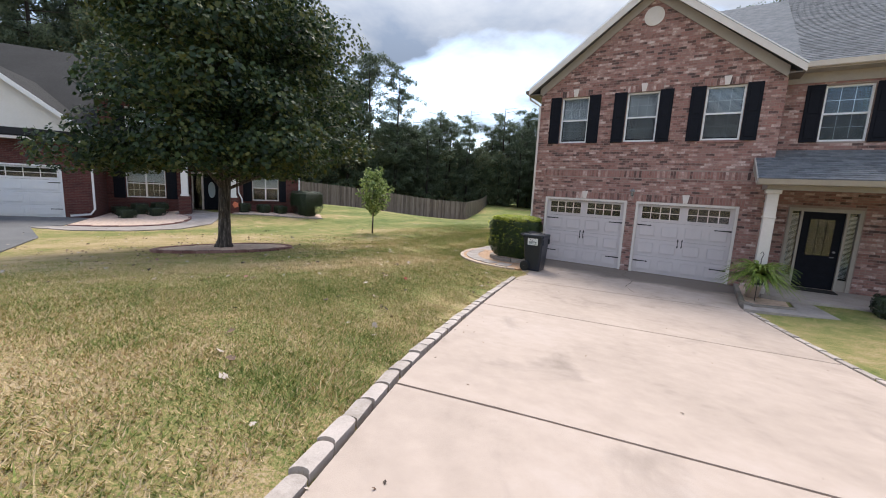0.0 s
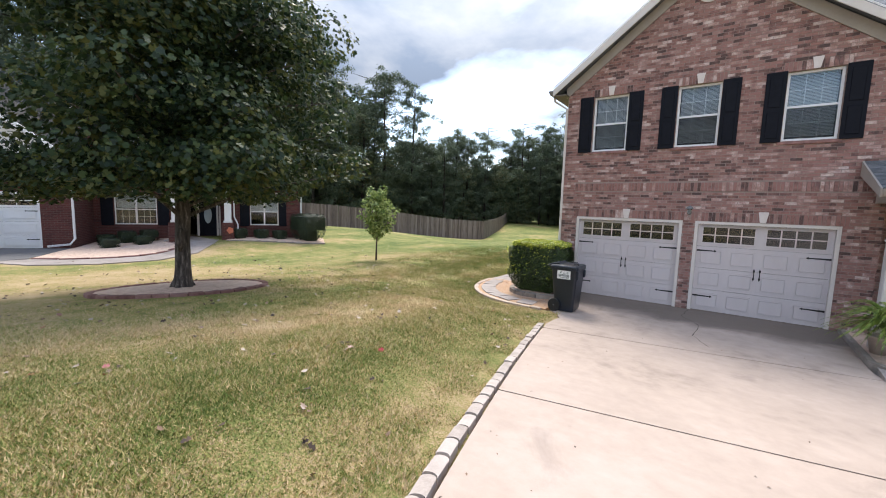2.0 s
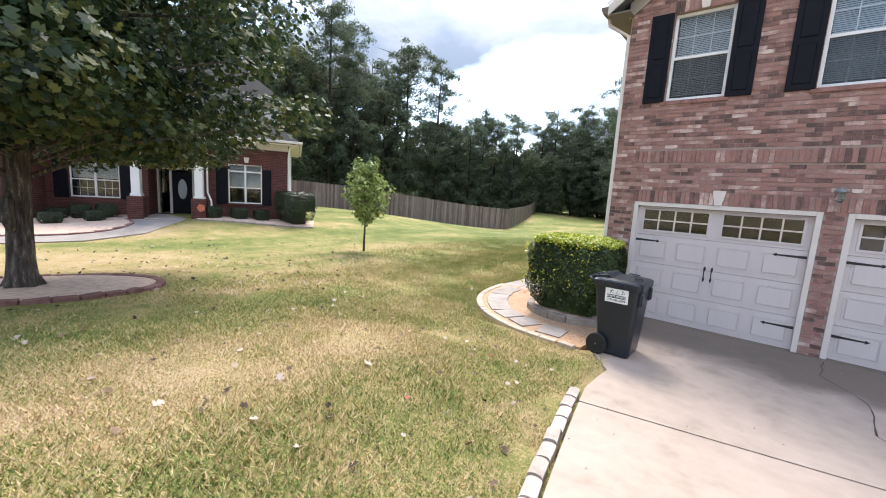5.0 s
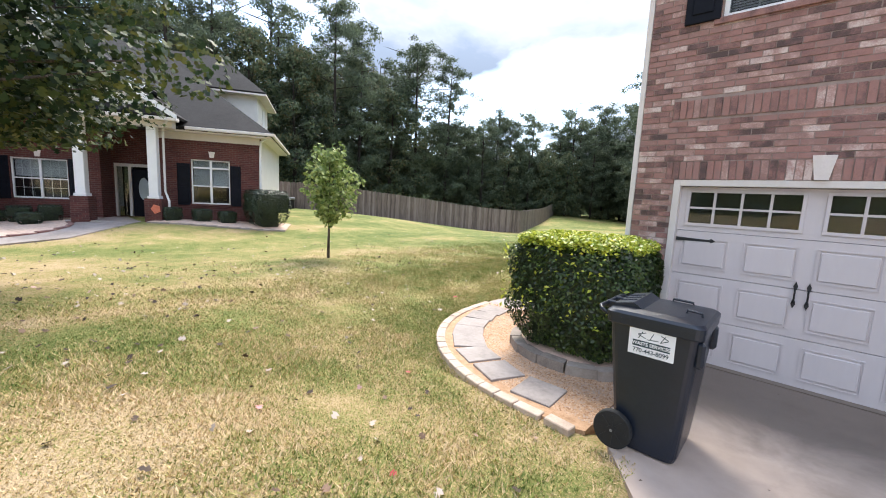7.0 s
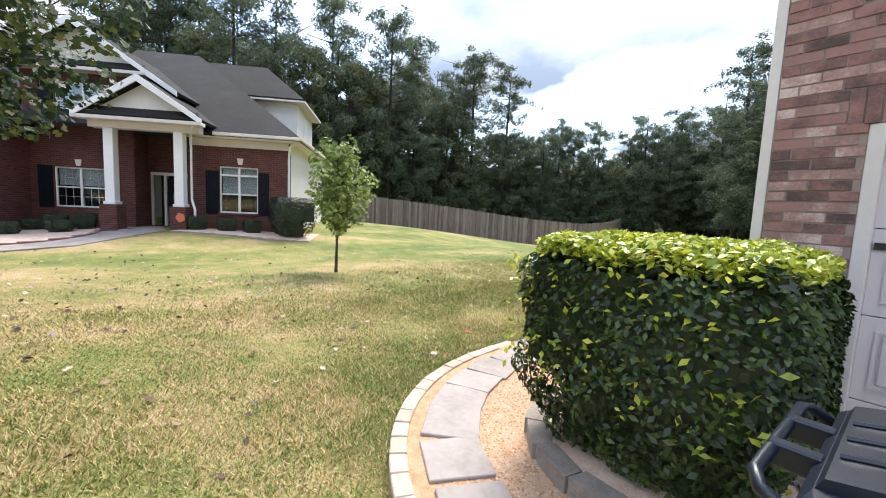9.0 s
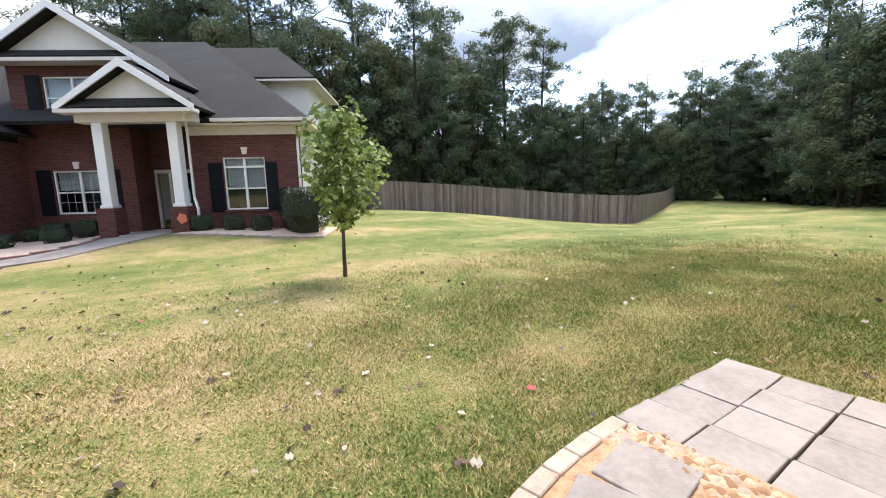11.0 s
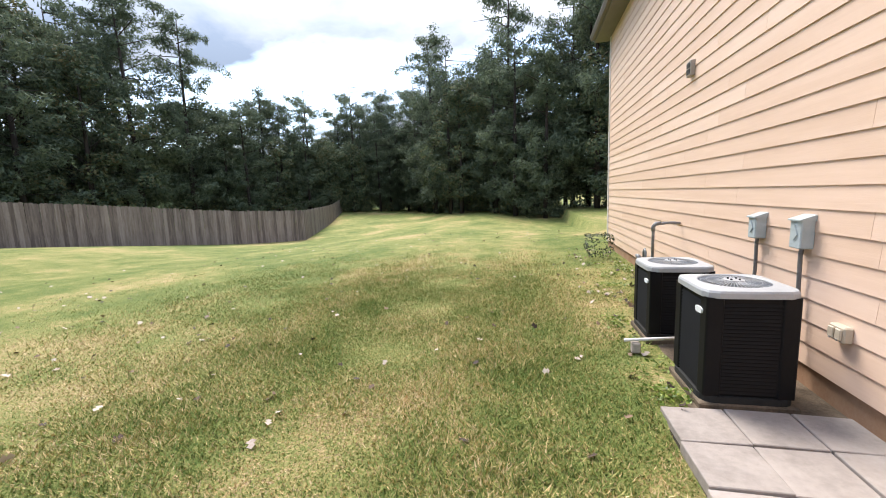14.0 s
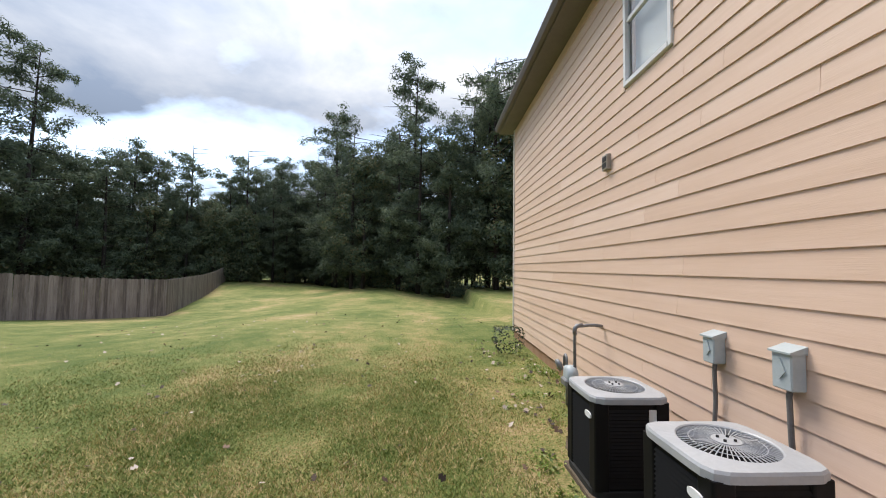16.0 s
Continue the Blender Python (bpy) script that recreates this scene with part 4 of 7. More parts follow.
hpart("porch_ceiling", Geo().box(1.46, 12.72, 2.78, XR, EYW - 0.014, 2.82), M_TAUPE)
pr = roof_slab([(1.02, 12.18, 2.98), (XR, 12.18, 2.98), (XR, EYW - 0.016, 3.86), (1.02, EYW - 0.016, 3.86)], 0.08, M_SHINGLE, "grey shingled porch roof")
shingle_rows((1.02, 12.18, 2.98), (6.5, 12.18, 2.98), (6.5, 14.38, 3.845), (1.02, 14.38, 3.845), pr, M_SHINGLE)
hpart("gutter", Geo().prism([(12.18, 2.96), (12.18, 2.82), (12.09, 2.84), (12.05, 2.96)], 1.02, XR, "x"), M_TAUPE)
hpart("porch_rake", Geo().prism([(12.18, 2.82), (12.18, 2.98), (13.73, 3.60), (13.73, 3.30)], 0.99, 1.02, "x"), M_TAUPE)
edr = hpart("front_door", Geo().box(2.44, EYW + 0.06, PZ, 3.30, EYW + 0.11, 2.22, 0.004), M_SHUT, "black glazed front door with sidelights")
hpart("door_frame", Geo().box(DX0, EYW - 0.03, PZ, DX0 + 0.08, EYW + 0.14, 2.32, 0.004).box(DX1 - 0.08, EYW - 0.03, PZ, DX1, EYW + 0.14, 2.32, 0.004).box(DX0 + 0.08, EYW - 0.03, 2.22, DX1 - 0.08, EYW + 0.14, 2.32, 0.004).box(2.38, EYW - 0.02, PZ, 2.44, EYW + 0.14, 2.22, 0.004).box(3.30, EYW - 0.02, PZ, 3.36, EYW + 0.14, 2.22, 0.004).box(2.2, EYW + 0.02, PZ, 2.38, EYW + 0.08, PZ + 0.30).box(3.36, EYW + 0.02, PZ, 3.54, EYW + 0.08, PZ + 0.30), M_TAUPE, "taupe door surround", edr)
dg = Geo().box(2.60, EYW + 0.045, 1.0, 3.14, EYW + 0.06, 1.04).box(2.60, EYW + 0.045, 2.02, 3.14, EYW + 0.06, 2.06)
for i in range(4):
    dg.box(2.60 + i * 0.173, EYW + 0.046, 1.04, 2.62 + i * 0.173, EYW + 0.06, 2.02)
for i in range(1, 3):
    dg.box(2.62, EYW + 0.047, 1.04 + i * 0.33, 3.12, EYW + 0.06, 1.06 + i * 0.33)
hpart("glazing_bar", dg, M_SHUT, "", edr)
hpart("pane", Geo().box(2.62, EYW + 0.052, 1.04, 3.12, EYW + 0.058, 2.02).box(2.205, EYW + 0.045, PZ + 0.3, 2.38, EYW + 0.05, 2.22).box(3.36, EYW + 0.045, PZ + 0.3, 3.535, EYW + 0.05, 2.22), M_GLASS, "", edr)
sb = Geo()
for i in range(50):
    z = 0.46 + i * 0.034
    sb.box(2.205, EYW + 0.10, z, 2.375, EYW + 0.112, z + 0.018).box(3.365, EYW + 0.10, z, 3.535, EYW + 0.112, z + 0.018)
hpart("blind", sb, M_BLIND, "", edr)
hpart("door_handle", Geo().tube([(3.20, EYW + 0.06, 1.02), (3.20, EYW + 0.0, 1.02), (3.12, EYW + 0.0, 1.02)], 0.012, 8).lathe([(0.03, 0), (0.03, 0.02)], 12, pose(3.20, EYW + 0.06, 1.16, 90, 0, 0)), M_METAL, "brushed metal door lever", edr)
# flat near-black sheet in place of the unlit hall behind the door
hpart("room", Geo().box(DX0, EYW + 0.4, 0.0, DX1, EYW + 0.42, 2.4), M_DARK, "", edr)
edr.location.x = -0.12
solo("doormat", Geo().box(2.32, 13.78, PZ, 3.18, 14.28, PZ + 0.02, 0.006), M_RUBBER, "dark doormat on the porch floor", "doormat")

# ---- peach clapboard side ----
swin = (19.28, 4.00, 20.10, 5.45)
side = hpart("side_wall", holed(FY + 0.22, YB, 0.161, EAVE_Z + 0.12, [(swin[0], swin[1], swin[2], swin[3])], X0 + 0.03, X0 + 0.16, swap=True), M_SIDING, "peach lap-siding side wall")
hpart("foundation_band", Geo().box(X0 + 0.02, FY + 0.22, -0.5, X0 + 0.16, YB, 0.160), M_FOUND, "rust-stained foundation band")
hpart("corner_board", Geo().box(X0 - 0.025, YB - 0.09, 0.12, X0 + 0.03, YB + 0.02, EZ - 0.2, 0.004), M_TRIM, "white corner board")
hpart("corner_board", Geo().box(X0 - 0.02, FY + 0.02, 0.0, X0 + 0.03, FY + 0.26, EZ - 0.2, 0.004), M_TRIM, "white corner board")
EXPO = 0.1785


def siding_boards():
    rng = random.Random(12)
    z = 0.161
    while z < EZ - 0.24:
        cuts = [FY + 0.26]
        y = FY + 0.26 + rng.uniform(1.0, 3.6)
        while y < YB - 0.5:
            cuts.append(y)
            y += rng.uniform(2.4, 3.66)
        cuts.append(YB - 0.09)
        for a, b in zip(cuts, cuts[1:]):
            spans = [(a + 0.0015, b - 0.0015)]
            if z + EXPO > swin[1] - 0.05 and z < swin[3] + 0.05:
                nxt = []
                for p, q in spans:
                    if q <= swin[0] - 0.06 or p >= swin[2] + 0.06:
                        nxt.append((p, q))
                    else:
                        if p < swin[0] - 0.08:
                            nxt.append((p, swin[0] - 0.06))
                        if q > swin[2] + 0.08:
                            nxt.append((swin[2] + 0.06, q))
                spans = nxt
            for p, q in spans:
                z1 = min(z + EXPO + 0.02, EZ - 0.2)
                xo, xi = X0 - 0.011, X0 + 0.004
                g = Geo().raw([(xo, p, z), (xo, q, z), (xi - 0.002, q, z1), (xi - 0.002, p, z1), (X0 + 0.028, p, z), (X0 + 0.028, q, z), (X0 + 0.028, q, z1), (X0 + 0.028, p, z1)], [(0, 3, 2, 1), (0, 1, 5, 4), (1, 2, 6, 5), (2, 3, 7, 6), (3, 0, 4, 7)])
                hpart("siding_board", g, M_SIDING, "", side)
        z += EXPO


siding_boards()


def side_window():
    a, z0, b, z1 = swin
    x = X0
    w = hpart("window", Geo().box(x - 0.03, a - 0.055, z0 - 0.055, x + 0.06, a, z1 + 0.05, 0.004).box(x - 0.03, b, z0 - 0.055, x + 0.06, b + 0.055, z1 + 0.05, 0.004).box(x - 0.03, a, z1, x + 0.06, b, z1 + 0.05, 0.004).box(x - 0.035, a, z0 - 0.055, x + 0.06, b, z0, 0.004), M_WHITE, "white vinyl side window")
    hpart("sash_rail", Geo().box(x - 0.01, a, (z0 + z1) / 2 - 0.025, x + 0.04, b, (z0 + z1) / 2 + 0.025, 0.003), M_WHITE, "", w)
    p = hpart("pane", Geo().box(x + 0.012, a, z0, x + 0.017, b, z1), M_GLASS, "obscured window glass", w)
    p.visible_shadow = False
    hpart("blind", Geo().box(x + 0.10, a, z0, x + 0.11, b, z1), M_BLIND, "", w)


side_window()
for q in singles:
    hpart("brick", Geo().box(q[0], FY - q[4], q[2], q[1], FY + 0.005, q[3]), M_BRICK, "", front_wall)

# ---- driveway ----
driveway = thing("driveway", "pale pinkish concrete driveway in cast panels", "driveway", pose(-1, 4, 0.5), kind="structure")


def drive_panel(j0, j1, sink=0.0, ny=10):
    """A cast panel between two cross joints; the joints run square to the leaning edge."""
    nx = 12
    V, F = [], []
    for layer in (0, 1):
        for i in range(ny + 1):
            for j in range(nx + 1):
                s = j / nx
                yl = j0 + (j1 - j0) * i / ny
                lean = 0.24 * min(1.0, max(0.0, (12.2 - yl) / 2.5))
                xl, xr = float(drive_left(yl)) + 0.02, float(drive_right(yl + lean * 4.5)) - 0.02
                x = xl + (xr - xl) * s
                yy = min(yl + lean * (x - xl), FY - 0.02)
                V.append((x, yy, float(drive_z(yy)) - sink - (0.16 if layer else 0.0)))
    w = nx + 1
    L = w * (ny + 1)
    for i in range(ny):
        for j in range(nx):
            a = i * w + j
            F.append((a, a + 1, a + w + 1, a + w))
    for i in range(ny):
        a, b = i * w, i * w + nx
        F += [(a, a + w, a + w + L, a + L), (b, b + L, b + w + L, b + w)]
    for j in range(nx):
        a, b = j, ny * w + j
        F += [(a, a + L, a + 1 + L, a + 1), (b, b + 1, b + 1 + L, b + L)]
    return Geo().raw(V, F)


part("joint_bed", drive_panel(-23.9, FY - 0.05, 0.018, 40), M_JOINT, driveway, world_space=True)
JOINTS = [-24, -19, -15.5, -12, -8.4, -4.8, -1.25, 2.08, 5.88, 9.50, FY - 0.03]
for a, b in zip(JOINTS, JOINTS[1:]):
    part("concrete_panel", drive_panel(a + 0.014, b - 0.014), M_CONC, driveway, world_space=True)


# edging pavers along both edges of the driveway
def paver_mesh(L, W, H, mat, name):
    n = 6
    poly = [(L / 2 * -1, -W / 2), (L / 2 - 0.03, -W / 2)]
    for i in range(n + 1):
        a = -math.pi / 2 + math.pi * i / n
        poly.append((L / 2 - 0.03 + 0.045 * math.cos(a), W / 2 * math.sin(a)))
    poly += [(-L / 2, W / 2)]
    for i in range(n, -1, -1):
        a = -math.pi / 2 + math.pi * i / n
        poly.append((-L / 2 + 0.04 * math.cos(a), W / 2 * math.sin(a) * 0.96))
    g = Geo().prism(poly, -0.10, H)
    return g.mesh(name, mat)


edging = thing("driveway_edging", "row of pale scalloped concrete edging pavers", "edging", pose(-3, 5, 0.3), kind="structure")
pv = paver_mesh(0.262, 0.115, 0.0, M_EDGE, "paver")
rng = random.Random(21)
y = -6.0
while y < 9.75:
    x = float(drive_left(y)) - 0.075
    dx = float(drive_left(y + 0.1)) - float(drive_left(y))
    ang = math.degrees(math.atan2(0.1, dx))
    sl = math.degrees(math.atan2(float(drive_z(y + 0.1) - drive_z(y)), 0.105))
    ob = part("paver", pv, None, edging, world_space=True)
    ob.matrix_basis = pose(x + rng.uniform(-0.008, 0.008), y, float(drive_z(y)) + 0.016 + rng.uniform(-0.008, 0.010), rng.uniform(-3, 3), -sl + rng.uniform(-1.5, 1.5), ang + rng.uniform(-2.5, 2.5))
    y += 0.270 * math.cos(math.atan2(dx, 0.1))
pv2 = paver_mesh(0.40, 0.10, 0.0, M_EDGE, "paver")
y = 3.0
while y < 10.7:
    x = float(drive_right(y)) + 0.07
    ob = part("paver", pv2, None, edging, world_space=True)
    ob.matrix_basis = pose(x, y, float(drive_z(y)) + 0.018 + rng.uniform(-0.006, 0.006), 0, 6, 102 + rng.uniform(-2, 2))
    y += 0.41

# cracks in the concrete in front of the doors
def crack(pts, w):
    g = Geo()
    rn = random.Random(4)
    fine = []
    for (ax, ay), (bx, by) in zip(pts, pts[1:]):
        for i in range(5):
            s = i / 5
            fine.append((ax + (bx - ax) * s + rn.uniform(-0.025, 0.025), ay + (by - ay) * s + rn.uniform(-0.02, 0.02)))
    for (ax, ay), (bx, by) in zip(fine, fine[1:]):
        d = Vector((bx - ax, by - ay)).normalized()
        nx, ny = -d.y * w * rn.uniform(0.4, 1.2), d.x * w
        g.face([(ax - nx, ay - ny, float(drive_z(ay)) + 0.004), (bx - nx, by - ny, float(drive_z(by)) + 0.004), (bx + nx, by + ny, float(drive_z(by)) + 0.004), (ax + nx, ay + ny, float(drive_z(ay)) + 0.004)])
    return g


part("crack", crack([(-1.75, 13.6), (-1.85, 12.9), (-1.45, 12.2), (-1.5, 11.3), (-1.15, 10.5)], 0.008), M_JOINT, driveway, world_space=True)


# ---- garden path, slabs, hedge ring ----
def gz(x, y):
    return float(land_z(x, y))


def flat_patch(poly, z, name, mat, label, category, thick=0.12, kind="structure"):
    return solo(name, Geo().prism(poly, z - thick, z), mat, label, category, kind)


PC, PA, PB = (-5.0, 14.0), 2.66, 2.76


def arc(k, r=0.0):
    """A point of the path's curved border; k from 0 (by the driveway) to 1 (by the slabs)."""
    a = math.radians(270 - 90 * k)
    e = 0.88
    c, s = math.cos(a), math.sin(a)
    return (PC[0] + (PA - r) * math.copysign(abs(c) ** e, c), PC[1] + (PB - r) * math.copysign(abs(s) ** e, s))


bed = [(-4.62, FY - 0.02), (-4.62, 11.30), (-4.8, 11.24)] + [arc(i / 16) for i in range(17)] + [(-7.0, 14.12), (-5.25, 14.12), (-5.25, FY - 0.02)]
flat_patch(bed, -0.035, "gravel_bed", M_GRAVEL, "tan pea gravel bed around the hedge", "gravel", 0.2)


def pebbles(count, inside, z, r0, r1, seed):
    rn = np.random.RandomState(seed)
    pts = []
    while len(pts) < count:
        p = inside(rn)
        if p is not None:
            pts.append(p)
    P = np.array(pts)
    base = np.array([(1, 0, 0), (0.3, 0.95, 0), (-0.8, 0.6, 0), (-0.8, -0.6, 0), (0.3, -0.95, 0), (0, 0, 0.75)], float)
    n = len(P)
    r = rn.uniform(r0, r1, n)
    a = rn.uniform(0, 6.28, n)
    ca, sa = np.cos(a), np.sin(a)
    st = rn.uniform(0.6, 1.0, n)
    bx, by, bz = base[:, 0], base[:, 1], base[:, 2]
    X = P[:, 0, None] + r[:, None] * (bx * ca[:, None] - by * st[:, None] * sa[:, None])
    Y = P[:, 1, None] + r[:, None] * (bx * sa[:, None] + by * st[:, None] * ca[:, None])
    Z = z + r[:, None] * bz * rn.uniform(0.5, 1.0, n)[:, None]
    V = np.stack([X, Y, Z], 2).reshape(-1, 3)
    T = np.array([(0, 1, 5), (1, 2, 5), (2, 3, 5), (3, 4, 5), (4, 0, 5)])
    F = (np.arange(n)[:, None, None] * 6 + T[None]).reshape(-1, 3)
    return V, F


def in_bed(rn):
    x, y = rn.uniform(-7.7, -4.62), rn.uniform(11.2, 14.1)
    e = (abs((x - PC[0]) / (PA - 0.2)) ** 2.25 + abs(min(y - PC[1], 0) / (PB - 0.2)) ** 2.25) if x < PC[0] else abs(min(y - PC[1], 0) / (PB - 0.2)) ** 2.25
    return (x, y) if e < 1 else None


V, F = pebbles(24000, in_bed, -0.036, 0.006, 0.015, 3)
tagged(new("gravel", numpy_mesh("gravel", V, F, M_PEBBLE)), "loose tan and pink pea gravel", "gravel", kind="stuff")


def in_river(rn):
    x, y = rn.uniform(-7.6, -6.2), rn.uniform(13.72, 14.06)
    return (x, y)


V, F = pebbles(260, in_river, -0.035, 0.03, 0.055, 9)
tagged(new("river_pebbles", numpy_mesh("river_pebbles", V, F, M_PEBBLE)), "smooth pink river pebbles between paving slabs", "pebbles", kind="stuff")

border = thing("path_border", "curved row of tan border pavers", "border", pose(-6.5, 12.2, 0), kind="structure")
bm_ = Geo().box(-0.125, -0.06, -0.12, 0.125, 0.06, 0.0, 0.008).mesh("border_paver", M_PATHEDGE)
N = 20
for i in range(N):
    a, b = arc(i / N, 0.0), arc((i + 1) / N, 0.0)
    ob = part("border_paver", bm_, None, border, world_space=True)
    L = math.hypot(b[0] - a[0], b[1] - a[1])
    ob.matrix_basis = pose((a[0] + b[0]) / 2, (a[1] + b[1]) / 2, -0.014 + rng.uniform(-0.004, 0.004), rng.uniform(-2, 2), rng.uniform(-2, 2), math.degrees(math.atan2(b[1] - a[1], b[0] - a[0]))) @ Matrix.Diagonal((L * 0.97 / 0.25, 1, 1, 1))
ob = part("border_paver", bm_, None, border, world_space=True)
ob.matrix_basis = pose(-4.82, 11.22, 0.0, 0, 0, -6)

steps = thing("stepping_stones", "curved row of square grey stepping stones in gravel", "stepping stones", pose(-6, 12.3, 0), kind="structure")
st_ = Geo().box(-0.215, -0.215, -0.06, 0.215, 0.215, 0.0, 0.006).mesh("stone", M_SLAB)
for i, k in enumerate((0.05, 0.20, 0.34, 0.47, 0.59, 0.71, 0.82, 0.93)):
    p = arc(k, 0.37)
    q = arc(k + 0.02, 0.37)
    ob = part("stone", st_, None, steps, world_space=True)
    ob.matrix_basis = pose(p[0], p[1], -0.012 + rng.uniform(-0.004, 0.004), rng.uniform(-1.5, 1.5), rng.uniform(-1.5, 1.5), math.degrees(math.atan2(q[1] - p[1], q[0] - p[0])) + rng.uniform(-9, 9))

paving = thing("paving_slabs", "square concrete paving slabs laid beside the siding wall", "paving", pose(-6.5, 15, 0), kind="structure")
sl_ = Geo().box(-0.209, -0.209, -0.08, 0.209, 0.209, 0.0, 0.005).mesh("slab", M_SLAB)
flat_patch([(-7.70, 14.05), (-5.25, 14.05), (-5.25, 17.45), (-6.40, 17.45), (-6.40, 15.75), (-7.70, 15.75)], -0.085, "slab_bedding", M_JOINT, "dark soil under the paving slabs", "soil", 0.1)
for i in range(6):
    for j in range(8):
        x, y = -7.515 + i * 0.432, 15.555 - 0.429 * 3 + j * 0.426
        if j > 3 and i < 3:
            continue
        ob = part("slab", sl_, None, paving, world_space=True)
        ob.matrix_basis = pose(x + rng.uniform(-0.006, 0.006) + (0.006 * (j - 3)), y + rng.uniform(-0.006, 0.006) + 0.012 * i, -0.055 + 0.008 * max(0, j - 3) + rng.uniform(-0.006, 0.006), rng.uniform(-0.9, 0.9), rng.uniform(-0.9, 0.9), rng.uniform(-1.2, 1.2))

ringc = (-5.45, 13.0)
ring = thing("hedge_ring", "low ring of grey retaining blocks around the hedge", "garden ring", pose(ringc[0], ringc[1], 0))
rb_ = Geo().prism([(-0.170, -0.07), (-0.08, -0.079), (0.08, -0.079), (0.170, -0.07), (0.142, 0.07), (-0.142, 0.07)], -0.06, 0.078).mesh("ring_block", M_RING)
for i in range(16):
    a = 2 * math.pi * i / 16
    if ringc[1] + 0.75 * math.sin(a) > FY - 0.15:
        continue
    ob = part("ring_block", rb_, None, ring)
    ob.matrix_basis = pose(0.84 * math.cos(a), 0.70 * math.sin(a), rng.uniform(-0.004, 0.008), 0, 0, math.degrees(a) + 90 + rng.uniform(-2, 2)) @ pose(0, 0, 0)
part("ring_soil", Geo().lathe([(0.80, -0.05), (0.80, 0.055), (0.4, 0.085), (0.01, 0.09)], 24, Matrix.Diagonal((1.0, 0.83, 1, 1))), M_MULCH, ring)


# ---- foliage ----
def leaf_cloud(P, N_, size, rn, shape="leaf", droop=0.0):
    """Leaves at the points P facing roughly N_; returns verts, polygons."""
    n = len(P)
    Nn = N_ + rn.normal(0, 0.55, (n, 3))
    Nn /= np.linalg.norm(Nn, axis=1)[:, None] + 1e-9
    ref = rn.normal(0, 1, (n, 3))
    ref[:, 2] -= droop
    U = ref - Nn * (ref * Nn).sum(1)[:, None]
    U /= np.linalg.norm(U, axis=1)[:, None] + 1e-9
    W = np.cross(Nn, U)
    s = size * rn.uniform(0.65, 1.3, n)
    if shape == "maple":
        pr = np.array([(-0.5, 0, 0), (-0.22, -0.42, 0.05), (0.02, -0.20, 0), (0.20, -0.52, 0.08), (0.55, 0, -0.08), (0.20, 0.52, 0.08), (0.02, 0.20, 0), (-0.22, 0.42, 0.05)])
    elif shape == "spike":
        pr = np.array([(-0.5, -0.17, 0), (0.62, 0.0, 0.08), (-0.5, 0.17, 0)])
    elif shape == "needle":
        pr = np.array([(-0.5, -0.15, 0), (0.5, -0.07, 0.05), (0.5, 0.07, 0.05), (-0.5, 0.15, 0)])
    else:
        pr = np.array([(-0.5, 0, 0), (0.0, -0.27, 0.06), (0.5, 0, -0.05), (0.0, 0.27, 0.06)])
    k = len(pr)
    V = P[:, None, :] + s[:, None, None] * (pr[None, :, 0, None] * U[:, None] + pr[None, :, 1, None] * W[:, None] + pr[None, :, 2, None] * Nn[:, None])
    F = np.arange(n * k).reshape(n, k)
    return V.reshape(-1, 3), F


def crown_points(rn, lobes, per):
    """Points near the outer skin of many lobes (x, y, z, rx, rz)."""
    P, Q = [], []
    for x, y, z, rx, rz in lobes:
        m = max(8, int(per * rx * rx))
        d = rn.normal(0, 1, (m, 3))
        d /= np.linalg.norm(d, axis=1)[:, None]
        r = rn.uniform(0.55, 1.0, m) ** 0.6
        P.append(np.array([x, y, z]) + d * r[:, None] * np.array([rx, rx, rz]))
        q = d.copy()
        q[:, 2] = np.abs(q[:, 2]) * 0.5 + 0.55
        Q.append(q)
    return np.concatenate(P), np.concatenate(Q)


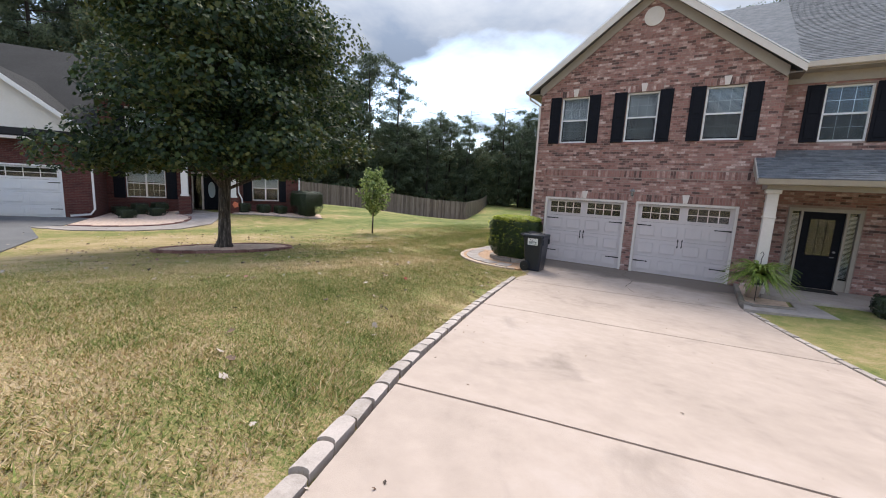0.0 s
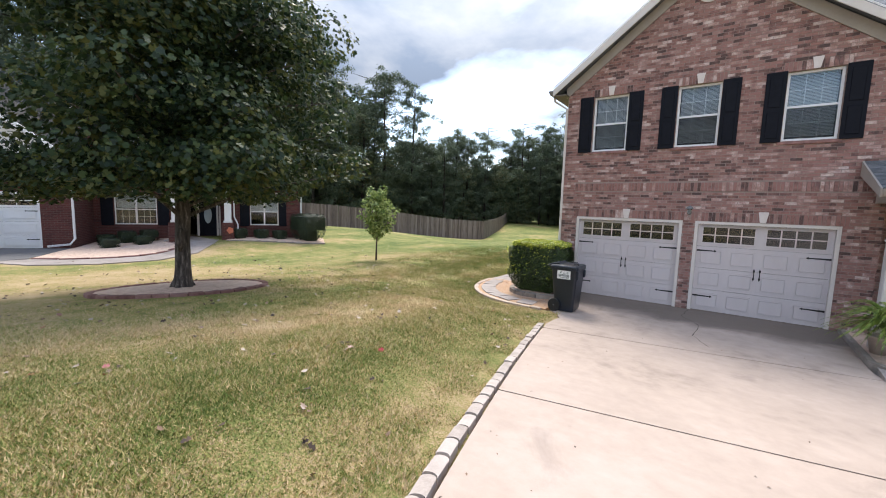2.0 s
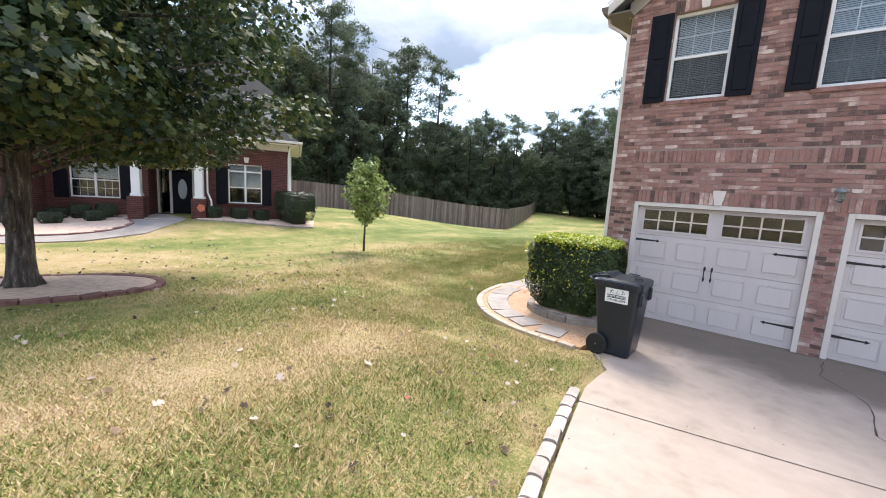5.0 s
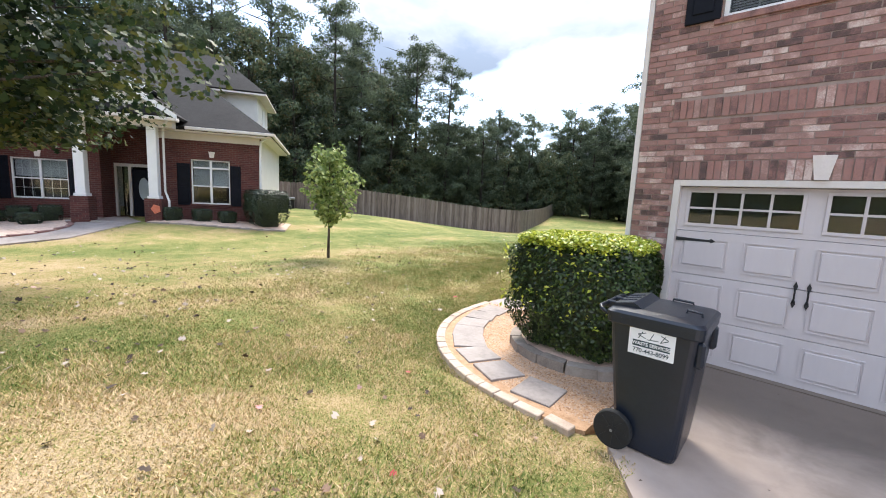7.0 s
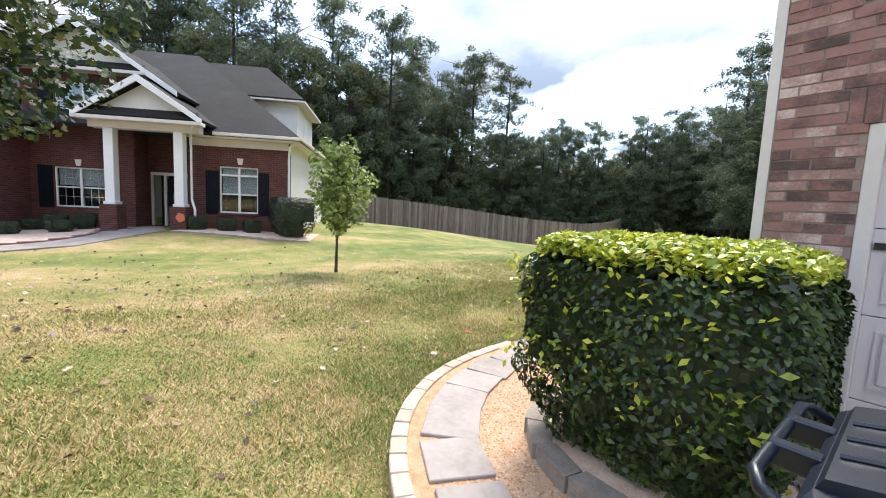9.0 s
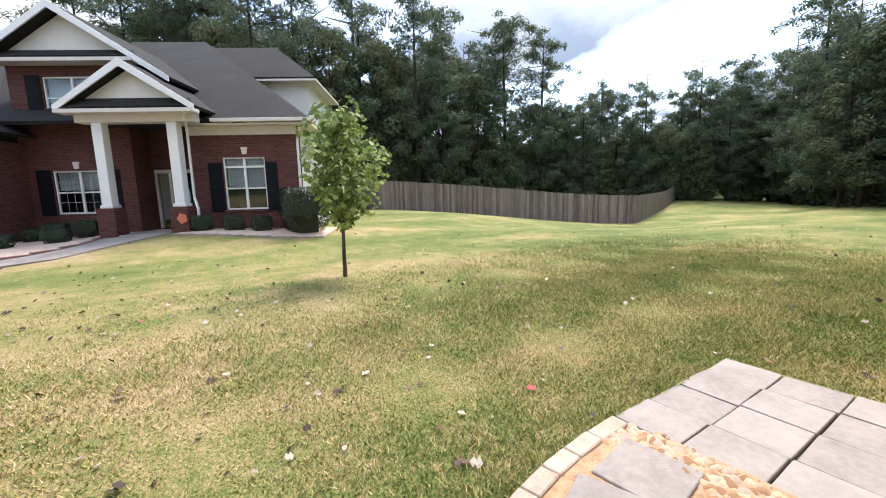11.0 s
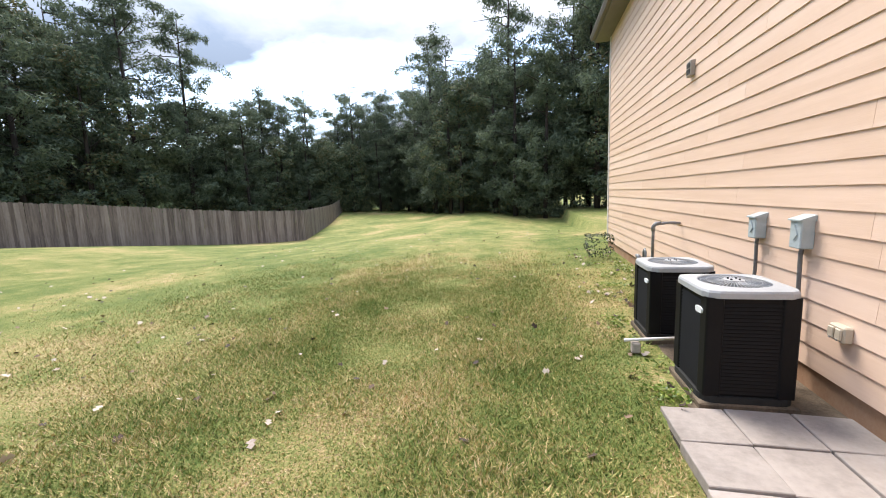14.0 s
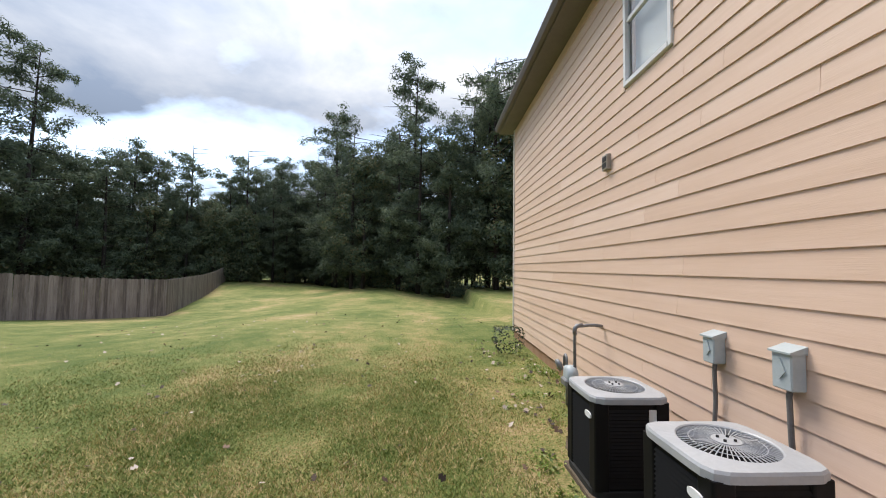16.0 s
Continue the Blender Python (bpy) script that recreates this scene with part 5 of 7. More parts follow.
def maple():
    rn = np.random.RandomState(11)
    ra = random.Random(11)
    at = (-11.38, 5.82)
    t = thing("maple_tree", "large dark green maple tree with a scarred trunk", "tree", pose(at[0], at[1], gz(*at) - 0.03))
    trunk = Geo()
    pts = [(0, 0, -0.1), (0.01, 0.0, 0.12), (0.02, 0.01, 0.5), (0.0, 0.03, 1.1), (0.05, 0.04, 1.8), (0.03, 0.08, 3.0), (0.08, 0.02, 4.6), (0.0, 0.1, 6.6), (0.1, 0.1, 8.6)]
    trunk.tube(pts, [0.25, 0.20, 0.165, 0.15, 0.155, 0.13, 0.10, 0.06, 0.02], 14)
    for a in range(5):
        b = a * 1.26 + 0.4
        trunk.tube([(0.36 * math.cos(b), 0.36 * math.sin(b), -0.06), (0.22 * math.cos(b), 0.22 * math.sin(b), 0.04), (0.11 * math.cos(b), 0.11 * math.sin(b), 0.3)], [0.03, 0.07, 0.06], 7)
    part("trunk", trunk, M_BARK, t, "scarred grey-brown trunk", smooth=True)
    part("burl", Geo().tube([(0.12, -0.06, 0.95), (0.19, -0.10, 1.15), (0.17, -0.08, 1.42), (0.08, -0.04, 1.62)], [0.05, 0.085, 0.075, 0.03], 8), M_BARK, t, smooth=True)
    lobes = []
    for i in range(46):
        lev = ra.random()
        z = 2.6 + 7.0 * lev
        reach = (3.35 if lev < 0.42 else 3.35 * (1 - ((lev - 0.42) / 0.62) ** 1.7)) * ra.uniform(0.55, 1.0)
        a = i * 2.4 + ra.uniform(-0.4, 0.4)
        tip = (reach * math.cos(a), reach * math.sin(a), z + ra.uniform(-0.2, 0.4))
        z0 = max(1.7, z - reach * 0.32 - 0.3)
        part("limb", Geo().tube([(0, 0.05, z0), (tip[0] * 0.35, tip[1] * 0.35, z0 + (tip[2] - z0) * 0.45), (tip[0] * 0.7, tip[1] * 0.7, z0 + (tip[2] - z0) * 0.8), tip], [0.05 * (1.2 - lev), 0.035, 0.02, 0.008], 6), M_BARK, t, smooth=True)
        for k in (0.45, 0.72, 0.95):
            lobes.append((tip[0] * k + ra.uniform(-0.3, 0.3), tip[1] * k + ra.uniform(-0.3, 0.3), z0 + (tip[2] - z0) * (0.55 + 0.45 * k), ra.uniform(0.75, 1.25), ra.uniform(0.5, 0.8)))
    for a, r, z in ((1.28, 4.0, 3.3), (1.05, 3.7, 2.9), (1.5, 3.6, 4.3), (1.22, 3.8, 4.9), (0.85, 3.4, 3.8), (1.75, 3.6, 3.1)):
        c_, s_ = math.cos(a), math.sin(a)
        part("limb", Geo().tube([(0, 0.05, z - 1.2), (r * 0.4 * c_, r * 0.4 * s_, z - 0.5), (r * c_, r * s_, z)], [0.045, 0.03, 0.008], 6), M_BARK, t, smooth=True)
        for k in (0.55, 0.8, 1.0):
            lobes.append((r * k * c_ + ra.uniform(-0.25, 0.25), r * k * s_ + ra.uniform(-0.25, 0.25), z - 0.6 * (1 - k) + ra.uniform(-0.2, 0.2), ra.uniform(0.55, 0.85), ra.uniform(0.4, 0.6)))
    for i in range(30):
        a = i * 2.1
        lobes.append((2.2 * math.cos(a) + ra.uniform(-1, 1), 2.2 * math.sin(a) + ra.uniform(-1, 1), ra.uniform(2.35, 3.2), ra.uniform(0.7, 1.1), ra.uniform(0.35, 0.55)))
    P, Q = crown_points(rn, lobes, 470)
    V, F = leaf_cloud(P, Q, 0.10, rn, "maple", 0.7)
    part("crown", numpy_mesh("crown", V, F, M_MAPLE), None, t, "dense dark green leaves")
    return t


maple()


def sapling():
    rn = np.random.RandomState(4)
    ra = random.Random(4)
    at = (-13.40, 14.07)
    t = thing("sapling", "young pale green tree with a thin trunk on the lawn", "tree", pose(at[0], at[1], gz(*at) - 0.02))
    part("trunk", Geo().tube([(0, 0, -0.05), (0.01, 0.0, 0.5), (0.0, 0.02, 1.1), (0.03, 0.0, 1.8), (0.0, 0.02, 2.75)], [0.045, 0.036, 0.03, 0.02, 0.005], 8), M_BARK, t, smooth=True)
    lobes = []
    for i in range(30):
        z = 0.95 + 1.90 * i / 30
        r = 0.68 * math.sin(math.pi * min(1, (z - 0.65) / 2.5)) ** 0.8 * ra.uniform(0.35, 1.15)
        a = i * 2.4
        tip = (r * math.cos(a), r * math.sin(a), z + 0.25)
        part("branch", Geo().tube([(0, 0, z - 0.1), (tip[0] * 0.5, tip[1] * 0.5, z + 0.05), tip], [0.012, 0.008, 0.003], 5), M_BARK, t)
        lobes += [(tip[0], tip[1], tip[2], ra.uniform(0.18, 0.30), 0.22), (tip[0] * 0.5, tip[1] * 0.5, z + 0.1, 0.2, 0.18)]
    lobes += [(0.08, 0.1, 2.92, 0.14, 0.2), (-0.12, 0.0, 2.84, 0.12, 0.2)]
    P, Q = crown_points(rn, lobes, 760)
    V, F = leaf_cloud(P, Q, 0.105, rn, "maple", 0.5)
    part("crown", numpy_mesh("crown", V, F, M_SAPLEAF), None, t, "pale green leaves")


sapling()


def block_hedge(name, label, cx, cy, z0, lx, ly, h, n, size, mat, top_mat, seed, base_k=0.72, kind_cat="hedge", core=True):
    """A clipped hedge: leaves on a rounded block that narrows to its foot."""
    rn = np.random.RandomState(seed)
    t = thing(name, label, kind_cat, pose(cx, cy, z0))
    u = rn.uniform(-1, 1, (n, 3))
    ax = rn.randint(0, 10, n)
    sgn = np.where(rn.rand(n) < 0.5, -1.0, 1.0)
    for k, sel in ((0, ax < 4), (1, (ax >= 4) & (ax < 7)), (2, ax >= 7)):
        u[sel, k] = sgn[sel]
    u[(ax >= 7), 2] = 1.0
    D = u / (np.sum(np.abs(u) ** 7, 1) ** (1 / 7))[:, None]
    r = 1.0 - 0.16 * rn.rand(n) ** 2 + 0.05 * np.sin(u[:, 0] * 9 + seed) * np.cos(u[:, 1] * 8 + u[:, 2] * 6)
    P = D * r[:, None]
    zz = (P[:, 2] + 1) / 2
    taper = base_k + (1 - base_k) * np.clip(zz * 2.6, 0, 1) ** 0.7
    X = np.stack([P[:, 0] * lx / 2 * taper, P[:, 1] * ly / 2 * taper, zz * h], 1)
    V, F = leaf_cloud(X, D + np.array([0, 0, 0.35]), size, rn)
    part("leaves", numpy_mesh("leaves", V, F, mat), None, t)
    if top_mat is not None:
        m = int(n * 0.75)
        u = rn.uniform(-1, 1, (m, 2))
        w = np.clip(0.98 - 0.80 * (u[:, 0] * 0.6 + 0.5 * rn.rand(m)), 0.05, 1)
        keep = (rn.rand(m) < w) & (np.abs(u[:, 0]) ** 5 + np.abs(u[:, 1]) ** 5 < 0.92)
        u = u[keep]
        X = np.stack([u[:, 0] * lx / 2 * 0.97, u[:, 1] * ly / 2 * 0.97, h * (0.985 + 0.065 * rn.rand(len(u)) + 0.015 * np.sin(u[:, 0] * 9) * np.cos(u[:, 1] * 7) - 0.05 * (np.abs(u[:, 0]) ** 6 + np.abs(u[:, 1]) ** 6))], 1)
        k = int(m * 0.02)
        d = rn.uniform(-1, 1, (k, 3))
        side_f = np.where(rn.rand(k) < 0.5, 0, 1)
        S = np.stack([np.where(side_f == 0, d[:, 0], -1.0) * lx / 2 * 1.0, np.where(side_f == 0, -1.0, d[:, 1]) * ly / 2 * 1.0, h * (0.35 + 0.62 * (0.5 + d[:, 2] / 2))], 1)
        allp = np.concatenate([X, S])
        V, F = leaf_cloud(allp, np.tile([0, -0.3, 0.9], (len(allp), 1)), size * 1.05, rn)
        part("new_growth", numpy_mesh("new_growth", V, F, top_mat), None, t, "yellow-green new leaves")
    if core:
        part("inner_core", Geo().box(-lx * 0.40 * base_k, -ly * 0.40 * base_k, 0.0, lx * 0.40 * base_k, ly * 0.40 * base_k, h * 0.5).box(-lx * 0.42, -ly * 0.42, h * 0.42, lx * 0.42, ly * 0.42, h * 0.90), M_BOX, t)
    return t


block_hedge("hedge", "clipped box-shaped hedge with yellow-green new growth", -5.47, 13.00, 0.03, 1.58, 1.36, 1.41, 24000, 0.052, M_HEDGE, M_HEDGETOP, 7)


# fern in a pot on a stand by the porch
def fern():
    rn = random.Random(6)
    at = (1.30, 11.80)
    t = thing("potted_fern", "large bright green fern on a thin plant stand", "plant", pose(at[0], at[1], 0.02))
    part("stand_post", Geo().tube([(0, 0, -0.06), (0, 0, 1.05), (0.03, 0, 1.15), (0.0, 0, 1.22), (-0.04, 0, 1.16)], 0.008, 6), M_IRON, t, "black iron hanger post")
    part("pot", Geo().lathe([(0.10, 0.42), (0.15, 0.62), (0.16, 0.64), (0.13, 0.64)], 18), M_IRON, t, smooth=True)
    V, F = [], []
    for i in range(150):
        a, rise, L = rn.uniform(0, 6.28), rn.uniform(0.1, 1.0), rn.uniform(0.60, 0.98)
        up = 0.70 * rise
        prev = None
        for k in range(11):
            s = k / 10
            r = L * s * (0.5 + 0.5 * (1 - rise * 0.4))
            z = 0.64 + up * math.sin(min(1, s * 1.25) * 1.7) * 0.62 - (0.42 - 0.2 * rise) * s * s
            c = Vector((r * math.cos(a), r * math.sin(a), z))
            sidev = Vector((-math.sin(a), math.cos(a), 0))
            w = 0.07 * math.sin(math.pi * min(0.97, s * 0.9 + 0.1))
            if prev is not None:
                d = (c - prev) * 0.4
                for sg in (-1, 1):
                    b = len(V)
                    V += [prev, prev + d * 1.4, c + sidev * sg * w + d * 0.4 + Vector((0, 0, -0.01))]
                    F.append((b, b + 1, b + 2))
                    b = len(V)
                    V += [prev + d * 1.2, c, c + sidev * sg * w * 0.9 + d * 1.4 + Vector((0, 0, -0.01))]
                    F.append((b, b + 1, b + 2))
            prev = c
    part("fronds", Geo().raw(V, F), M_FERN, t, "arching green fronds")


fern()
pbed = thing("planting_bed", "narrow mulch bed with dark curb by the garage", "planting bed", pose(1.4, 12.3, 0), kind="structure")
part("bed_soil", Geo().prism([(1.03, FY - 0.02), (1.03, 11.35), (1.25, 11.10), (1.95, 11.45), (1.95, 12.34), (1.44, 12.34), (1.44, FY - 0.02)], -0.2, 0.02), M_MULCH, pbed, world_space=True)
part("curb", Geo().prism([(0.98, FY - 0.03), (0.98, 11.34), (1.22, 11.04), (2.0, 11.40), (2.0, 11.52), (1.25, 11.17), (1.08, 11.38), (1.08, FY - 0.03)], -0.2, 0.075), M_RING, pbed, "dark curved edging curb", world_space=True)
solo("pale_pot", Geo().lathe([(0.0, 0.02), (0.11, 0.02), (0.17, 0.30), (0.185, 0.31), (0.185, 0.35), (0.15, 0.35)], 20, pose(1.28, 12.5 - 0.25, 0)), M_CLAY, "pale clay flower pot on the mulch bed", "pot", smooth=True)
block_hedge("front_shrub", "low dark green shrub beside the porch", 3.75, 12.0, 0.02, 0.8, 0.7, 0.5, 2500, 0.05, M_BOX, None, 15, kind_cat="shrub")
solo("walkway", Geo().prism([(1.02, 10.62), (3.2, 11.25), (6, 11.45), (6, 12.33), (2.03, 12.33), (2.03, 11.39), (1.23, 11.02), (1.05, 11.2)], -0.2, 0.04), M_SLAB, "pale concrete front walkway", "path", "structure")


# ---- wheeled bin ----
def wheeled_bin():
    t = thing("wheeled_bin", "dark blue-grey wheeled bin with a white label", "bin", pose(-4.20, 11.58, -0.03, 0, 0, 1) @ Matrix.Diagonal((0.95, 0.96, 1.02, 1)))
    # x: from the wheels (-) to the front (+); side with the label faces -y
    def ring_at(z, lx0, lx1, w, r=0.06):
        pts = []
        for cx, cy, a0 in ((lx1 - r, w / 2 - r, 0), (lx0 + r, w / 2 - r, 90), (lx0 + r, -w / 2 + r, 180), (lx1 - r, -w / 2 + r, 270)):
            for k in range(5):
                a = math.radians(a0 + k * 22.5)
                pts.append((cx + r * math.cos(a), cy + r * math.sin(a), z))
        return pts

    def loft(rings, cap=True):
        g = Geo()
        n = len(rings[0])
        V = [p for r in rings for p in r]
        F = []
        for i in range(len(rings) - 1):
            for k in range(n):
                k2 = (k + 1) % n
                F.append((i * n + k, i * n + k2, (i + 1) * n + k2, (i + 1) * n + k))
        if cap:
            F += [tuple(range(n))[::-1], tuple((len(rings) - 1) * n + k for k in range(n))]
        return g.raw(V, F)

    part("body", loft([ring_at(0.02, -0.20, 0.25, 0.56), ring_at(0.06, -0.215, 0.265, 0.58), ring_at(0.30, -0.24, 0.285, 0.61), ring_at(1.02, -0.32, 0.33, 0.70)]), M_BIN, t)
    part("rim", loft([ring_at(1.0, -0.335, 0.345, 0.73), ring_at(1.01, -0.345, 0.355, 0.745), ring_at(1.055, -0.345, 0.355, 0.745)]), M_BIN, t)
    lid = part("lid", loft([ring_at(1.057, -0.35, 0.36, 0.76), ring_at(1.088, -0.35, 0.357, 0.757), ring_at(1.108, -0.33, 0.335, 0.72, 0.08), ring_at(1.125, -0.24, 0.20, 0.56, 0.1)]), M_BIN, t)
    for xa, xb, yy in ((0.00, 0.17, 0.27), (0.17, 0.29, -0.08)):
        part("lid_grip", Geo().tube([(xa, yy, 1.09), (xa + 0.01, yy, 1.145), (xb - 0.01, yy, 1.14), (xb, yy, 1.08)], 0.011, 6), M_BIN, lid)
    part("lid_hood", Geo().prism([(-0.345, 1.075), (-0.315, 1.135), (-0.17, 1.165), (-0.10, 1.125), (-0.10, 1.075)], -0.27, 0.27, "y"), M_BIN, lid)
    for yy in (-0.14, -0.02, 0.10):
        part("hood_rib", Geo().tube([(-0.305, yy, 1.139), (-0.18, yy, 1.165)], 0.008, 6), M_BIN, lid)
    part("handle", Geo().tube([(-0.33, -0.31, 1.04), (-0.41, -0.31, 1.08), (-0.43, -0.26, 1.09), (-0.43, 0.26, 1.09), (-0.41, 0.31, 1.08), (-0.33, 0.31, 1.04)], 0.016, 8), M_BIN, t, smooth=True)
    for yy in (-0.1, 0.1):
        part("hinge", Geo().box(-0.44, yy - 0.02, 1.05, -0.33, yy + 0.02, 1.11, 0.006), M_BIN, t)
    for yy in (-0.29, 0.29):
        part("front_lug", Geo().box(0.30, yy - 0.045, 0.80, 0.362, yy + 0.045, 0.99, 0.02), M_BIN, t)
    part("axle", Geo().tube([(-0.20, -0.40, 0.155), (-0.20, 0.40, 0.155)], 0.012, 8), M_METAL, t)
    for yy in (-0.375, 0.345):
        m = pose(-0.20, yy, 0.155, 90, 0, 0) @ Matrix.Diagonal((1.2, 1.2, 1, 1))
        wh = part("wheel", Geo().lathe([(0.095, -0.05), (0.122, -0.05), (0.128, -0.04), (0.128, -0.0), (0.122, 0.01), (0.095, 0.01)], 28, m), M_RUBBER, t, "black spoked wheel", smooth=False)
        hub = Geo().lathe([(0.0, 0.0), (0.03, 0.0), (0.03, 0.02), (0.0, 0.022)], 14, m)
        for k in range(8):
            a = math.radians(45 * k)
            hub.box(0.025, -0.008, 0.0, 0.10, 0.008, 0.016, 0, m @ pose(0, 0, 0, 0, 0, 45 * k))
        part("spokes", hub, M_RUBBER, wh)
    # label with its print, on the slightly leaning side
    tilt = math.degrees(math.atan2((0.69 - 0.58) / 2, 0.80))
    lm = pose(0.01, -0.3445, 0.898, 3.6, 0, 0) @ pose(0, 0, 0, 90, 0, 0)
    lab = part("label", Geo().box(-0.165, -0.10, 0.001, 0.165, 0.10, 0.004, 0, lm), M_LABEL, t, "white printed label")

    def words(text, size, x, yv, mat, bold=0.0):
        cu = bpy.data.curves.new("print", "FONT")
        cu.body, cu.size, cu.align_x, cu.align_y, cu.offset = text, size, "CENTER", "CENTER", bold
        tmp = new("print_text", cu)
        deps = bpy.context.evaluated_depsgraph_get()
        me = bpy.data.meshes.new_from_object(tmp.evaluated_get(deps))
        bpy.data.objects.remove(tmp)
        me.transform(lm @ Matrix.Translation((x, yv, 0.0065)))
        me.materials.clear()
        me.materials.append(mat)
        part("print", me, None, lab)

    part("banner", Geo().box(-0.135, -0.035, 0.004, 0.135, 0.012, 0.0055, 0, lm), M_INK, lab)
    words("WASTE SERVICES", 0.036, 0.0, -0.0115, M_LABEL, 0.001)
    words("770-443-8099", 0.046, 0.0, -0.065, M_INK, 0.0008)
    mark = Geo()
    for ang, x0, x1, yv in ((62, -0.11, -0.05, 0.055), (20, -0.10, -0.04, 0.068), (-20, -0.10, -0.04, 0.045), (66, -0.03, 0.03, 0.055), (4, -0.03, 0.05, 0.032), (60, 0.05, 0.11, 0.055), (-25, 0.06, 0.12, 0.07), (25, 0.06, 0.12, 0.04)):
        mark.box(-(x1 - x0) / 2, -0.0028, 0.004, (x1 - x0) / 2, 0.0028, 0.0055, 0, lm @ pose((x0 + x1) / 2, yv, 0, 0, 0, ang))
    part("logo_strokes", mark, M_INK, lab)


wheeled_bin()


def bucket():
    t = thing("bucket", "open white plastic bucket on the paving slabs", "bucket", pose(-6.08, 14.76, -0.05))
    part("body", Geo().lathe([(0.0, 0.0), (0.115, 0.0), (0.145, 0.31), (0.138, 0.31), (0.11, 0.012), (0.0, 0.012)], 28), M_PVC, t, smooth=True)
    part("rim", Geo().lathe([(0.138, 0.30), (0.142, 0.325), (0.156, 0.33), (0.162, 0.318), (0.155, 0.29), (0.146, 0.29)], 28), M_PVC, t, smooth=True)


bucket()


# ---- air-conditioning units ----
def ac_unit(x, y, z, w, h, turn, label):
    t = thing("air_conditioner", label, "air conditioner", pose(x, y, z, 0, 0, turn), group="air conditioners by the side wall")
    a = w / 2

    def rounded(r, half, n=5):
        pts = []
        for cx, cy, a0 in ((half - r, half - r, 0), (-half + r, half - r, 90), (-half + r, -half + r, 180), (half - r, -half + r, 270)):
            for k in range(n):
                b = math.radians(a0 + k * 90 / (n - 1))
                pts.append((cx + r * math.cos(b), cy + r * math.sin(b)))
        return pts

    part("base_pan", Geo().prism(rounded(0.10, a + 0.015), 0.0, 0.05), M_RUBBER, t)
    part("pad", Geo().box(-a - 0.03, -a - 0.03, -0.10, a + 0.03, a + 0.03, 0.0, 0.01), M_SOIL, t, "dirty equipment pad")
    part("cabinet", Geo().prism(rounded(0.10, a - 0.012), 0.05, h - 0.05), M_ACBODY, t)
    out, inn = rounded(0.10, a), rounded(0.10, a - 0.010)
    for i in range(int((h - 0.14) / 0.028)):
        zz = 0.07 + i * 0.028
        n = len(out)
        V = [(p[0], p[1], zz) for p in out] + [(p[0], p[1], zz + 0.020) for p in inn] + [(p[0], p[1], zz) for p in inn]
        F = [(k, (k + 1) % n, n + (k + 1) % n, n + k) for k in range(n)] + [(k, 2 * n + k, 2 * n + (k + 1) % n, (k + 1) % n) for k in range(n)]
        part("louvre", Geo().raw(V, F), M_ACBODY, t)
    for sx in (-1, 1):
        for sy in (-1, 1):
            part("corner_post", Geo().prism([(sx * (a - 0.055) + p[0] * 0.12, sy * (a - 0.055) + p[1] * 0.12) for p in rounded(0.15, 0.5)], 0.05, h - 0.05), M_ACBODY, t)
    # top: a rounded square sheet with a round opening
    n = 40
    hole = [(0.40 * w * math.cos(2 * math.pi * k / n), 0.40 * w * math.sin(2 * math.pi * k / n)) for k in range(n)]

    def edge(k, half, r):
        b = 2 * math.pi * k / n
        c, s = math.cos(b), math.sin(b)
        e = 7.0
        q = (abs(c) ** e + abs(s) ** e) ** (-1 / e)
        return (half * q * c, half * q * s)

    o1 = [edge(k, a + 0.02, 0.1) for k in range(n)]
    prof = [[(p[0], p[1], h - 0.055) for p in o1], [(p[0], p[1], h - 0.015) for p in o1], [(p[0] * 0.975, p[1] * 0.975, h) for p in o1], [(p[0] * 1.03, p[1] * 1.03, h + 0.012) for p in hole], [(p[0], p[1], h + 0.006) for p in hole], [(p[0] * 0.96, p[1] * 0.96, h - 0.05) for p in hole]]
    V = [p for r in prof for p in r]
    F = []
    for i in range(len(prof) - 1):
        for k in range(n):
            k2 = (k + 1) % n
            F.append((i * n + k, i * n + k2, (i + 1) * n + k2, (i + 1) * n + k))
    part("top_cover", Geo().raw(V, F), M_ACTOP, t, "grey metal top cover", smooth=False)
    gr = Geo()
    R = 0.40 * w
    for k in range(54):
        b = 2 * math.pi * k / 54
        gr.tube([(R * 0.27 * math.cos(b), R * 0.27 * math.sin(b), h + 0.014), (R * 0.7 * math.cos(b), R * 0.7 * math.sin(b), h + 0.010), (R * 1.0 * math.cos(b), R * 1.0 * math.sin(b), h + 0.0)], 0.0032, 4, False)
    for rr in (0.5, 0.75):
        gr.tube([(R * rr * math.cos(2 * math.pi * k / 32), R * rr * math.sin(2 * math.pi * k / 32), h + 0.008) for k in range(33)], 0.003, 4, False)
    grille = part("fan_grille", gr, M_ACTOP, t, "round wire fan grille")
    part("motor_plate", Geo().lathe([(0.0, h + 0.008), (R * 0.30, h + 0.008), (R * 0.30, h + 0.02), (0.0, h + 0.022)], 24), M_ACTOP, grille)
    for k in range(4):
        b = 0.78 + k * 1.57
        part("bolt", Geo().lathe([(0.008, h + 0.02), (0.008, h + 0.032), (0.0, h + 0.034)], 8, pose(R * 0.17 * math.cos(b), R * 0.17 * math.sin(b), 0)), M_IRON, grille)
    fan = Geo()
    for k in range(3):
        fan.prism([(0.03, -0.05), (R * 0.88, -0.12), (R * 0.92, 0.06), (0.03, 0.05)], h - 0.10, h - 0.09, "z", pose(0, 0, 0, 0, 0, 120 * k + 20))
    part("fan", fan, M_METAL, t, "still grey fan blades")
